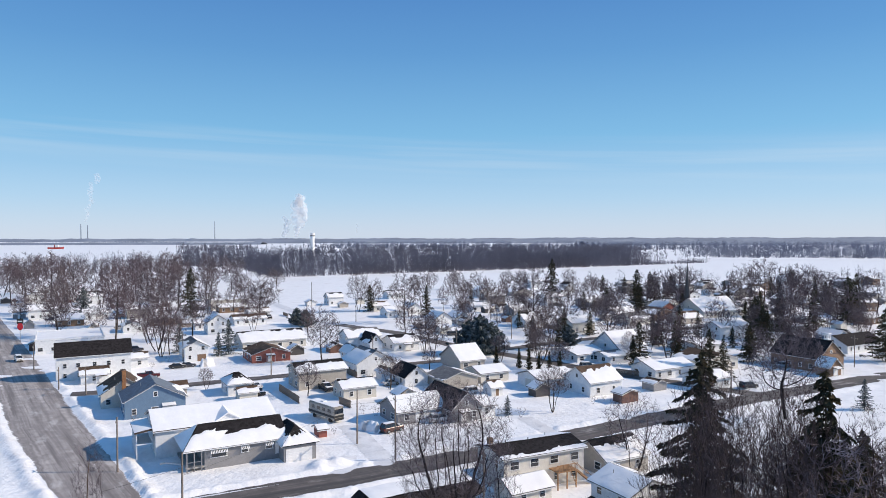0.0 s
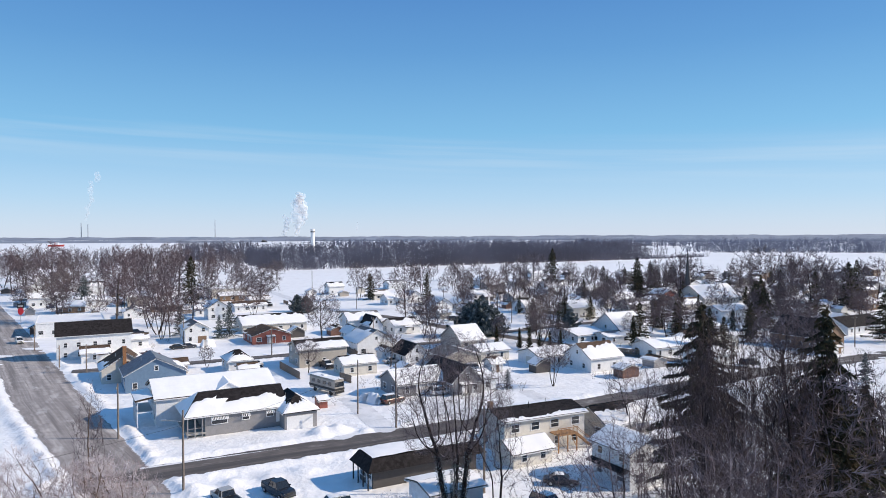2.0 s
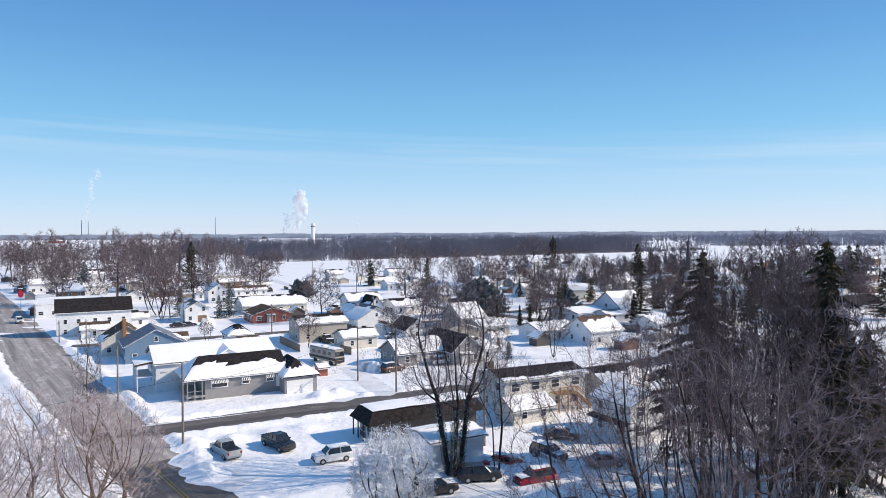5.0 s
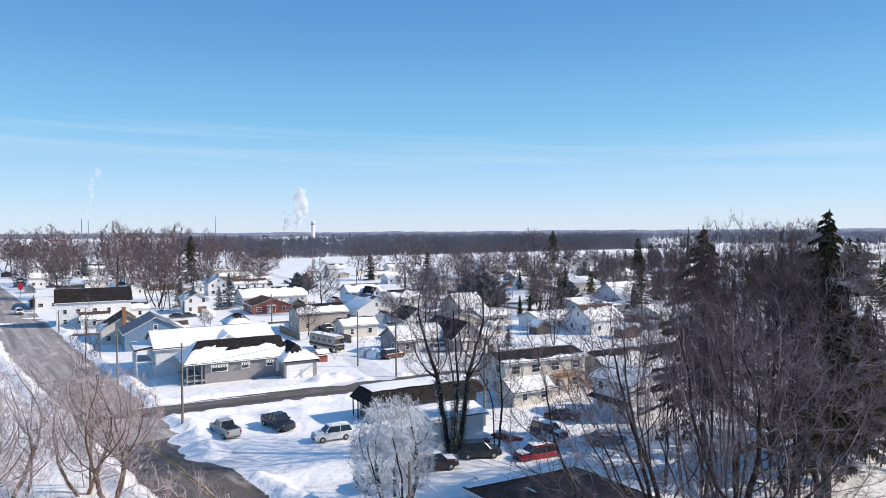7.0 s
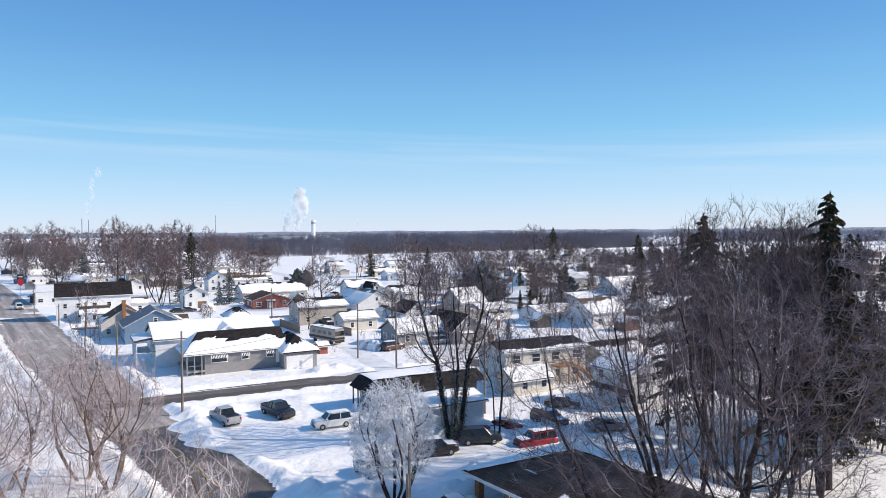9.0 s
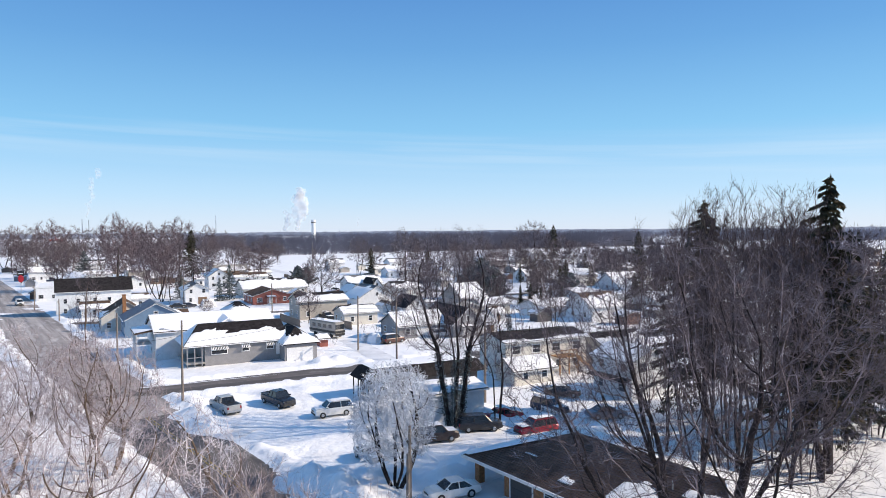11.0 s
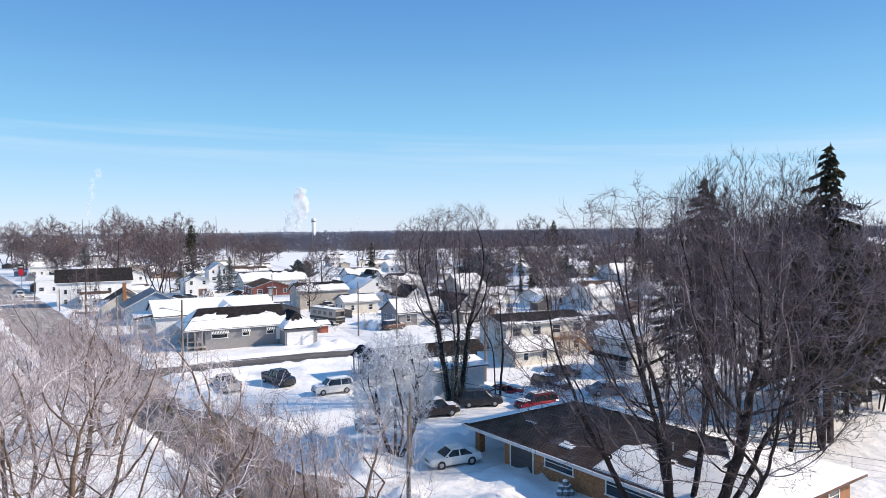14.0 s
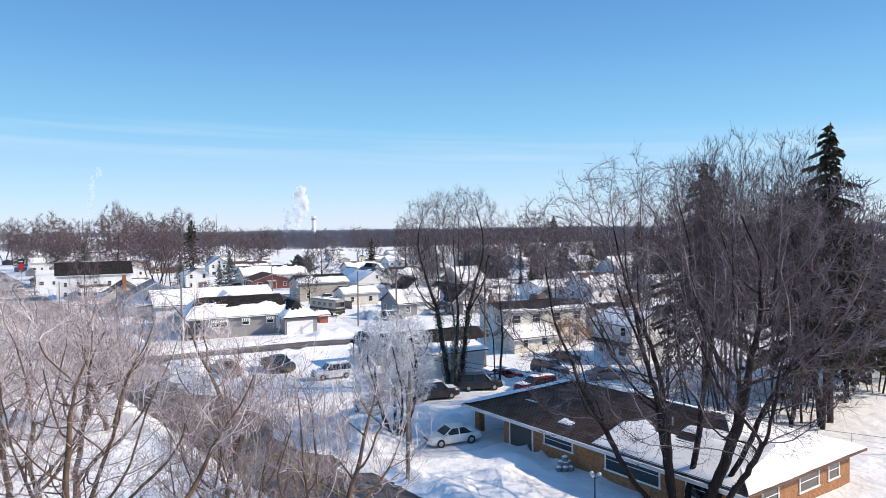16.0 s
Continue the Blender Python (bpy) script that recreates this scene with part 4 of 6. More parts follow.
# long brick ranch house beside the main street
brick = house((17.3, 40.3, 13.0, 25.5), "v", 2.6, 1.9, BRICK, ROOF_BROWN, (1, 0.0), "long orange brick ranch house with a half-cleared brown hip roof", hip=6.2, over=0.8, windows="", angle=35.5, inset=-4.0)
for s, w, h in ((2.4, 3.0, 0.9), (-4.6, 4.6, 1.5), (-9.8, 1.8, 1.1)):
    window(brick, "b", s, 1.55, 25.5, 13.0, w, h)
for s, w in ((3.6, 1.8), (-1.0, 2.4), (-4.2, 1.4)):
    window(brick, "l", s, 1.4, 25.5, 13.0, w, 1.2)
wall_door(brick, "b", 6.6, 25.5, 13.0, 2.6, 2.2, DARK, "garage_door")
for s in range(26):
    f = (s + 1) / 27
    half = 13.55 - f * 6.4
    part("roof_course", box(0, 7.3 * (1 - f), 2.66 - 0.21 + f * 2.12 + 0.035, 2 * half, 0.06, 0.05, rx=16), BROWN_SHINGLE, brick)
for k, (x0, x1, y0, y1, cov) in enumerate(((-12.3, -1.5, 7.1, 2.6, 0.9), (-12.0, -7.5, 6.9, 1.6, 0.85), (1.6, 3.0, 6.0, 4.9, 0.7), (7.0, 8.5, 4.4, 3.9, 0.6), (-9, -6, 3.0, 1.2, 0.7))):
    zz = [2.66 - 0.23 + (7.3 - v) / 7.3 * 2.13 + 0.03 for v in (y0, y1)]
    part("snow_patch", snow_sheet((x1, y0, zz[0]), (x0, y0, zz[0]), (x0, y1, zz[1]), (x1, y1, zz[1]), cov, 0.11, 300 + k, 0.3), None, brick)
part("snow_patch", snow_sheet((13.55, -6.9, 2.5), (13.55, 6.9, 2.5), (7.2, 0.1, 4.62), (7.2, -0.1, 4.62), 0.95, 0.14, 377, 0.4), None, brick)
part("snow_patch", snow_sheet((13.5, 7.2, 2.5), (12.7, 7.2, 2.5), (6.7, 0.1, 4.62), (7.5, 0.1, 4.62), 1, 0.2, 333, 0.35), None, brick)
for px, py in ((12.3, 6.3), (12.3, 1.6), (12.3, -4.5)):
    part("post", box(px, py, 1.2, 0.6, 0.6, 2.7), BRICK, brick, "brick post")
part("fascia", box(0, 7.34, 2.32, 27.2, 0.08, 0.26), TRIM, brick)

# more houses of the town, seen small in the distance
rs = random.Random(404)
taken = [(h.matrix_basis.translation.x, h.matrix_basis.translation.y) for h in scene.objects if h.parent is None and "category" in h]
n = 0
while n < 46:
    y = rs.uniform(300, 560)
    x = y * rs.uniform(0.0, 0.62)
    if n > 36:
        y = rs.uniform(290, 430)
        x = y * rs.uniform(-0.62, -0.3)
    if min(math.hypot(x - p, y - q) for p, q in taken) < 16 or min(float(along(r[0], np.array([x]), np.array([y]))[0][0]) for r in ROADS.values()) < 12:
        continue
    taken.append((x, y))
    n += 1
    wall, word = rs.choice(((WHITE, "white"), (WHITE, "white"), (CREAM, "cream"), (GREY, "grey"), (TAN, "tan"), (BROWN_BRICK, "brown brick")))
    roof = rs.choice((GREY_SHINGLE, SHINGLE, BROWN_SHINGLE))
    front = rs.choice((1, 1, 1, 0.7, 0.5))
    house((x - 3, y - 6, rs.uniform(8, 14), rs.uniform(7, 10)), rs.choice("uv"), rs.choice((2.7, 2.9, 4.8)), rs.uniform(1.4, 2.6), wall, roof, (front, rs.choice((1, 0.7, 0.3))),
          word + " house with a snowy roof among bare trees")

# snow-capped ball shrubs and a garden lamp before the brick house
balls = thing("ball_shrub", pose(8.66, 50.60, 0, 0, 0, 0) @ Matrix.Scale(0.62, 4), "clump of round clipped shrubs capped with snow", "shrub")
for k, (bx, by, bz) in enumerate(((0, 0, 1.55), (-0.45, 0.1, 0.95), (0.35, 0.2, 1.0), (-0.75, -0.2, 0.4), (0, -0.35, 0.45), (0.65, -0.1, 0.4), (-0.2, 0.4, 0.5), (0.1, -0.05, 0.95))):
    bm = bmesh.new()
    bmesh.ops.create_icosphere(bm, subdivisions=2, radius=0.42, matrix=Matrix.Translation((bx, by, bz)))
    for v in bm.verts:
        v.co += Vector((rs.uniform(-1, 1), rs.uniform(-1, 1), rs.uniform(-1, 1))) * 0.025
    ball = part("ball", bm, material("grey_shrub", (0.2, 0.21, 0.22), 0.9, vary=0.3, scale=6, bump=0.8, bump_scale=30) if k == 0 else bpy.data.materials["grey_shrub"], balls)
    bm = bmesh.new()
    bmesh.ops.create_icosphere(bm, subdivisions=2, radius=0.44, matrix=Matrix.Translation((bx, by, bz + 0.03)))
    bmesh.ops.delete(bm, geom=[v for v in bm.verts if v.co.z < bz + 0.12], context="VERTS")
    part("snow_cap", bm, ROOF_SNOW, ball)
gl = thing("garden_lamp", pose(9.32, 43.45, 0, 0, 0, 0), "black garden lamp post with three round lamps", "lamp")
part("post", tube((0, 0, 0), (0, 0, 2.3), 0.05, 0.04, 8), BLACK, gl)
for k in range(3):
    t = k * 2.094
    part("arm", tube((0, 0, 2.05), (math.cos(t) * 0.3, math.sin(t) * 0.3, 2.2), 0.02, 0.02, 5), BLACK, gl)
    bm = bmesh.new()
    bmesh.ops.create_icosphere(bm, subdivisions=2, radius=0.13, matrix=Matrix.Translation((math.cos(t) * 0.3, math.sin(t) * 0.3, 2.36)))
    part("lamp_globe", bm, LAMP_GLASS, gl)


# ---- trees ----
def spread_from(d, angle, turn):
    """d leaned by angle, in a direction turned round it."""
    a = d.orthogonal().normalized()
    b = d.cross(a)
    return (d * math.cos(angle) + (a * math.cos(turn) + b * math.sin(turn)) * math.sin(angle)).normalized()


def tube_arrays(segs, sides):
    s = np.array([(*p, *q, a, b) for p, q, a, b in segs], dtype=np.float64)
    p, q = s[:, :3], s[:, 3:6]
    d = q - p
    d /= np.maximum(np.linalg.norm(d, axis=1, keepdims=True), 1e-6)
    ref = np.where(np.abs(d[:, 2:3]) > 0.9, np.array([[1.0, 0, 0]]), np.array([[0, 0, 1.0]]))
    a = np.cross(d, ref)
    a /= np.linalg.norm(a, axis=1, keepdims=True)
    b = np.cross(d, a)
    ang = np.arange(sides) * 2 * np.pi / sides
    ring = a[:, None, :] * np.cos(ang)[None, :, None] + b[:, None, :] * np.sin(ang)[None, :, None]
    lo = p[:, None, :] + ring * s[:, 6][:, None, None]
    hi = (q + d * (s[:, 7:8] * 0.4))[:, None, :] + ring * s[:, 7][:, None, None]
    verts = np.concatenate([lo, hi], 1).reshape(-1, 3)
    k = np.arange(len(s))[:, None] * 2 * sides
    i = np.arange(sides)[None, :]
    j = (i + 1) % sides
    quads = np.stack([k + i, k + j, k + sides + j, k + sides + i], 2).reshape(-1, 4)
    return verts, quads


def tubes(name, segs, sides, mat):
    return from_arrays(name, *tube_arrays(segs, sides), mat, sides > 4)


def twig_mesh(name, middle, ends, mat):
    """Three-sided branches and, for the last twigs, tapering blades."""
    v, q = tube_arrays(middle, 3)
    t = np.concatenate([q[:, [0, 1, 2]], q[:, [0, 2, 3]]])
    e = np.array([(*p, *r, a) for p, r, a in ends])
    p, r = e[:, :3], e[:, 3:6]
    d = r - p
    side = np.cross(d, np.random.RandomState(len(e)).randn(len(e), 3))
    side *= (e[:, 6] / np.maximum(np.linalg.norm(side, axis=1), 1e-6))[:, None]
    v2 = np.stack([p - side, p + side, r], 1).reshape(-1, 3)
    t2 = np.arange(len(v2)).reshape(-1, 3) + len(v)
    return from_arrays(name, np.concatenate([v, v2]), np.concatenate([t, t2]), mat)


def plant_tree(meshes, x, y, turn, label, name="bare_tree", category="tree", group="", scale=1.0, z=None):
    t = thing(name, pose(x, y, ground_at(x, y) - 0.05 if z is None else z, 0, 0, turn) @ Matrix.Scale(scale, 4), label, category, group)
    for m in meshes[0]:
        part("trunk" if len(meshes[0]) == 1 else "stem", m, None, t)
    part("crown", meshes[1], None, t)
    return t


def crown_points(n, centre, radii, hollow=0.0, floor=0.0, lumps=7, seed=1):
    """Places inside an uneven rounded crown; hollow keeps the heart free."""
    r = np.random.RandomState(seed)
    bumps = r.randn(lumps, 3)
    bumps /= np.linalg.norm(bumps, axis=1, keepdims=True)
    size = r.uniform(-0.22, 0.25, lumps)
    out = np.zeros((0, 3))
    while len(out) < n:
        d = r.randn(n * 2, 3)
        d /= np.linalg.norm(d, axis=1, keepdims=True)
        f = (hollow ** 3 + (1 - hollow ** 3) * r.rand(n * 2)) ** (1 / 3)
        edge = 1 + (np.exp(-((1 - d @ bumps.T) / 0.16)) * size).sum(1)
        p = d * (f * edge)[:, None] * np.array(radii) + np.array(centre)
        out = np.concatenate([out, p[p[:, 2] > floor]])
    return out[:n]


def colonised(seed, targets, starts, step, reach, kill, up=0.15, stiff=0.9, rounds=140):
    """Branches that grow towards the targets; starts: polylines of the first limbs. Gives places, parents and limb numbers."""
    r = np.random.RandomState(seed)
    pos, par, limb, head = [], [], [], []
    for k, line in enumerate(starts):
        last = -1
        for a, b in zip(line, line[1:]):
            a, b = np.array(a, float), np.array(b, float)
            m = max(1, int(np.linalg.norm(b - a) / step))
            for i in range(m + (last < 0)):
                t = (i + (last >= 0)) / m if last >= 0 else i / m
                pos.append(a + (b - a) * t + r.randn(3) * step * 0.05)
                par.append(last)
                limb.append(k)
                head.append((b - a) / np.linalg.norm(b - a))
                last = len(pos) - 1
    T = np.array(targets)
    best, who = np.full(len(T), 1e9), np.zeros(len(T), int)
    alive = np.ones(len(T), bool)
    done, kids = 0, [0] * len(pos)
    for _ in range(rounds):
        P = np.array(pos[done:])
        if not len(P):
            break
        live = np.nonzero(alive)[0]
        d = np.sqrt(((T[live][:, None, :] - P[None]) ** 2).sum(2))
        j = d.argmin(1)
        dm = d[np.arange(len(live)), j]
        near = dm < best[live]
        best[live[near]], who[live[near]] = dm[near], j[near] + done
        done = len(pos)
        alive &= best > kill
        live = np.nonzero(alive & (best < reach))[0]
        if not len(live):
            break
        pull = {}
        for i in live:
            v = (T[i] - pos[who[i]]) / best[i]
            pull[who[i]] = pull.get(who[i], 0) + v
        for k, v in pull.items():
            if kids[k] >= 5:
                continue
            v = v / (np.linalg.norm(v) + 1e-9) + head[k] * stiff * (0.9 if kids[k] == 0 else 0.1) + np.array((0, 0, up)) + r.randn(3) * 0.15
            v /= np.linalg.norm(v)
            kids[k] += 1
            pos.append(pos[k] + v * step)
            par.append(k)
            limb.append(limb[k])
            head.append(v)
            kids.append(0)
    return np.array(pos), np.array(par), np.array(limb), np.array(head)


def full_tree(seed, targets, starts, step=0.5, reach=6.0, kill=0.8, tip=0.012, power=2.25, bark=None, twig=None, cut=0.045, spray=3, twig_len=0.9, least=0.008, up=0.15, twig_up=0.4, stiff=1.3, flat=False):
    """Limb meshes and one crown mesh of a bare tree whose limbs reach through the whole crown."""
    pos, par, limb, head = colonised(seed, targets, starts, step, reach, kill, up, stiff)
    r = np.random.RandomState(seed + 5)
    area = np.zeros(len(pos))
    for k in range(len(pos) - 1, -1, -1):
        area[k] = max(area[k], tip ** power)
        if par[k] >= 0:
            area[par[k]] += area[k]
    rad = area ** (1 / power)
    has = np.nonzero(par >= 0)[0]
    low = np.minimum(rad[par[has]], rad[has] * 1.3)
    thick, slim = {}, []
    for k, lo in zip(has, low):
        seg = (pos[par[k]], pos[k], max(lo, least), max(rad[k], least * 0.9))
        if rad[k] >= cut:
            thick.setdefault(limb[k], []).append(seg)
        else:
            slim.append(seg)
    thin = np.nonzero(rad < cut * 0.8)[0]
    p = np.repeat(pos[thin], spray, 0)
    h = np.repeat(head[thin], spray, 0)
    d = h * 0.8 + r.randn(len(p), 3) * 0.55 + np.array((0, 0, twig_up))
    d /= np.linalg.norm(d, axis=1, keepdims=True)
    p = p + (r.rand(len(p), 1) - 0.5) * h * step
    ln = twig_len * r.uniform(0.45, 1.15, (len(p), 1))
    q = p + d * ln
    s = p + d * ln * r.uniform(0.25, 0.7, (len(p), 1))
    e = d + r.randn(len(p), 3) * 0.5
    e /= np.linalg.norm(e, axis=1, keepdims=True)
    starts2, ends2 = np.concatenate([p, s]), np.concatenate([q, s + e * ln * 0.55])
    if flat:
        c = [(a, b, max(lo, hi) * 0.9) for a, b, lo, hi in slim]
        ends = c + [(a, b, least) for a, b in zip(starts2, ends2)]
        crown = twig_mesh("crown", slim[:1], ends, twig or TWIG)
    else:
        crown = twig_mesh("crown", slim, [(a, b, least) for a, b in zip(starts2, ends2)], twig or TWIG)
    return [tubes("trunk", t, 4 if flat else 7, bark or BARK) for t in thick.values()], crown


def fan(seed, stems, base_r, spread, length, up=0.35, twist=0.25):
    """First limbs leaving the ground together and bending upwards; spread: lean in radians, least and most."""
    rs = random.Random(seed)
    lines = []
    for k in range(stems):
        a = 6.283 * k / stems + rs.uniform(-twist, twist) * 2
        lean = rs.uniform(*spread)
        p = Vector((math.cos(a) * base_r, math.sin(a) * base_r, -0.3))
        run = [tuple(p)]
        L = length * rs.uniform(0.8, 1.15)
        for i in range(4):
            t = lean * (1 - up * i / 3)
            p = p + Vector((math.cos(a) * math.sin(t), math.sin(a) * math.sin(t), math.cos(t))) * L / 4
            a += rs.uniform(-twist, twist)
            run.append(tuple(p))
        lines.append(run)
    return lines


def town_tree(seed, stems, radii, centre, bark=None, twig=None, count=520, least=0.027, spray=5, kill=0.65):
    return full_tree(seed, crown_points(count, centre, radii, 0.25, 3.0, seed=seed), fan(seed, stems, 0.12 * (stems > 1), (0.05, 0.12) if stems == 1 else (0.2, 0.45), 5.0), step=0.6, reach=7, kill=kill, tip=0.018, power=2.0,
                     cut=0.06, spray=spray, twig_len=1.25, least=least, twig_up=0.35, bark=bark, twig=twig, flat=True)


TREE_KINDS = [
    town_tree(1, 1, (4.6, 4.6, 5.0), (0, 0, 9)),
    town_tree(2, 3, (4.8, 4.8, 5.0), (0, 0, 9)),
    town_tree(3, 1, (3.4, 3.4, 5.4), (0, 0, 8.6), twig=ROSY_TWIG),
    town_tree(4, 4, (4.6, 4.6, 5.4), (0, 0, 8.6), twig=ROSY_TWIG),
    town_tree(5, 2, (4.4, 4.4, 5.2), (0, 0, 8.8), bark=DARK_BARK, twig=DARK_TWIG),
    town_tree(6, 1, (5.0, 5.0, 4.8), (0, 0, 9.2), bark=DARK_BARK, twig=DARK_TWIG),
]
FAR_KINDS = [town_tree(61 + k, st, (w, w, 5.4), (0, 0, 8.6), DARK_BARK if k > 3 else None, (TWIG, TWIG, ROSY_TWIG, ROSY_TWIG, DARK_TWIG, DARK_TWIG)[k], 330, 0.03, 6, 0.8)
             for k, (st, w) in enumerate(((1, 4.6), (2, 4.8), (1, 3.6), (3, 4.8), (2, 4.6), (1, 5.0)))]
TREE_WORDS = ["tall bare deciduous tree with a wide crown", "bare tree forking low into three stems", "upright bare tree with reddish twigs", "many-stemmed bare tree in the snow", "dark two-stemmed bare tree", "dark bare tree with a ragged crown"]
COUNT = [0]


def tree(x, y, h, kind=None, wide=1.0):
    COUNT[0] += 1
    k = COUNT[0] % 6 if kind is None else kind
    t = plant_tree((FAR_KINDS if y > 215 else TREE_KINDS)[k], x, y, COUNT[0] * 67.0, TREE_WORDS[k], group="bare trees of the town")
    t.scale = (h / 14 * wide, h / 14 * wide, h / 14)
    return t


def conifer_meshes(seed, height, width, mat, dense=1.0, droop=0.35, tuft=0.3, start=0.06, boughs=110):
    """Uneven hanging boughs in a spiral, set with many needle tufts."""
    rs = random.Random(seed)
    wood = [(Vector((0, 0, -0.2)), Vector((0, 0, height * 0.5)), height * 0.014, height * 0.009), (Vector((0, 0, height * 0.5)), Vector((0, 0, height)), height * 0.009, 0.01)]
    tris = []
    t = 0.0
    for n in range(boughs):
        f = start + (1 - start) * ((n + rs.random()) / boughs) ** 0.92
        z = height * min(f, 0.99)
        t += 2.4 + rs.uniform(-0.5, 0.5)
        reach = width * (1 - f) ** 0.75 + 0.12
        length = reach * rs.choice((0.4, 0.6, 0.85, 1.0, 1.05, 1.3))
        bow = droop * rs.uniform(0.6, 1.4)
        pts = []
        for s in range(5):
            e = s / 4
            pts.append(Vector((math.cos(t) * length * e, math.sin(t) * length * e, z - bow * length * (e ** 1.4) + 0.24 * length * e * e)))
        for a, b in ((pts[0], pts[2]), (pts[2], pts[4])):
            wood.append((a, b, 0.03 * (1 - f) + 0.008, 0.02 * (1 - f) + 0.006))
        m = max(6, int(length * 13 * dense))
        for s in range(m):
            e = ((s + rs.random()) / m) ** 0.85
            k = min(3, int(e * 4))
            p = pts[k].lerp(pts[k + 1], e * 4 - k)
            side = Vector((-math.sin(t), math.cos(t), 0)) * rs.uniform(-1, 1) * (0.34 * length * (1 - e * 0.8) + 0.06)
            p = p + side + Vector((0, 0, -abs(rs.gauss(0, 0.12))))
            w = tuft * rs.uniform(0.6, 1.4)
            d = Vector((math.cos(t) + rs.uniform(-0.6, 0.6), math.sin(t) + rs.uniform(-0.6, 0.6), rs.uniform(-1.8, -0.1))).normalized()
            o = spread_from(d, 1.57, rs.uniform(0, 6.283)) * w * 0.4
            tris.append((p - o, p + o, p + d * w * 1.35))
    for s in range(40):
        z = height * (1 - 0.05 * rs.random())
        d = Vector((rs.uniform(-1, 1), rs.uniform(-1, 1), rs.uniform(0.2, 1.5))).normalized()
        o = spread_from(d, 1.57, rs.uniform(0, 6.283)) * tuft * 0.3
        p = Vector((0, 0, z))
        tris.append((p - o, p + o, p + d * tuft))
    v = np.array([tuple(c) for q in tris for c in q])
    return [tubes("trunk", wood, 3, DARK_BARK)], from_arrays("crown", v, np.arange(len(v)).reshape(-1, 3), mat)


CONIFERS = [conifer_meshes(11, 12, 3.4, NEEDLE, 1.0), conifer_meshes(12, 12, 2.7, NEEDLE, 1.0), conifer_meshes(13, 12, 3.6, FROST_NEEDLE, 1.0), conifer_meshes(14, 12, 1.7, NEEDLE, 2.0, droop=-0.35, start=0.01)]
CONIFER_WORDS = ["dark full spruce standing among snowy yards", "slender dark spruce in a yard", "broad spruce dusted with frost", "narrow dark evergreen in a row"]


def conifer(x, y, h, kind=0, wide=1.0):
    COUNT[0] += 1
    t = plant_tree(CONIFERS[kind], x, y, COUNT[0] * 41.0, CONIFER_WORDS[kind], "conifer", "conifer", "conifers of the town")
    t.scale = (h / 12 * wide, h / 12 * wide, h / 12)
    return t


# foreground trees
big_crown = np.concatenate([crown_points(3000, (0.5, 0, 13.2), (10.5, 10.5, 9.6), 0.45, 5.5, seed=21), crown_points(700, (0, 0, 14), (6, 6, 7), 0, 6, seed=22)])
big = full_tree(21, big_crown, fan(21, 9, 0.45, (0.1, 0.95), 8.5, up=0.45), step=0.45, reach=6, kill=0.55, tip=0.0095, power=1.73, cut=0.04, spray=5, twig_len=0.95, least=0.0095, twig_up=0.25, bark=DARK_BARK, twig=DARK_TWIG)
plant_tree(big, 14.2, 41.4, 20, "huge many-stemmed bare tree towering beside the brick house")
clump = []
for k in range(5):
    clump.append(full_tree(71 + k, crown_points(760, (0, 0, 16.0), (3.6, 3.6, 10.0), 0.1, 7.0, seed=71 + k), fan(71 + k, 5, 0.8, (0.08, 0.3), 8), step=0.6, reach=6, kill=0.65, tip=0.012, cut=0.045, power=2.0, spray=4, twig_len=1.3,
                           least=0.016, up=0.5, twig_up=1.1, bark=DARK_BARK, twig=THICKET_TWIG, flat=True))
for k, (x, y, h) in enumerate(((22.0, 60.5, 0.96), (25.6, 62.0, 1.02), (28.9, 59.6, 0.98), (24.4, 66.4, 0.98), (30.6, 65.2, 0.92), (20.6, 65.6, 0.8), (27.8, 69.0, 0.9), (23.4, 57.4, 0.86), (31.6, 61.6, 0.97), (33.8, 66.5, 0.95), (36.2, 71.0, 0.9), (29.6, 73.0, 0.92), (45.5, 73.5, 0.8))):
    plant_tree(clump[k % 5], x, y, k * 73, "tall dark bare tree with many upright stems before the spruces", group="bare trees of the thicket", scale=h)
ivy_tree = full_tree(22, crown_points(2400, (0, 0, 15.0), (7.2, 7.2, 8.0), 0.35, 6, seed=27), fan(24, 4, 0.45, (0.14, 0.44), 8.5), step=0.5, reach=6, kill=0.5, tip=0.009, power=1.72, cut=0.045, spray=5, twig_len=1.0, least=0.009, up=0.12, twig_up=0.4, bark=DARK_BARK, twig=DARK_TWIG)
ivied = plant_tree(ivy_tree, 0.9, 78.6, 70, "tall dark tree with ivy round its forked trunk")
rs = random.Random(5)
stems4 = fan(24, 4, 0.45, (0.14, 0.44), 8.5)
leaves = []
for _ in range(3600):
    z = 8.5 * rs.random() ** 1.3
    line = rs.choice(stems4)
    k = min(3, int(z / 8.6 * 4))
    p = Vector(line[k]).lerp(Vector(line[k + 1]), rs.random()) + Vector((rs.gauss(0, 1), rs.gauss(0, 1), 0)).normalized() * rs.uniform(0.3, 0.55)
    d2 = Vector((rs.gauss(0, 1), rs.gauss(0, 1), rs.gauss(0, 1))).normalized()
    o = spread_from(d2, 1.57, rs.uniform(0, 6.283)) * 0.07
    leaves += [tuple(p - o), tuple(p + o), tuple(p + d2 * 0.2)]
part("ivy", from_arrays("ivy", leaves, np.arange(len(leaves)).reshape(-1, 3), FROST_NEEDLE), None, ivied, "dark ivy leaves with frost")
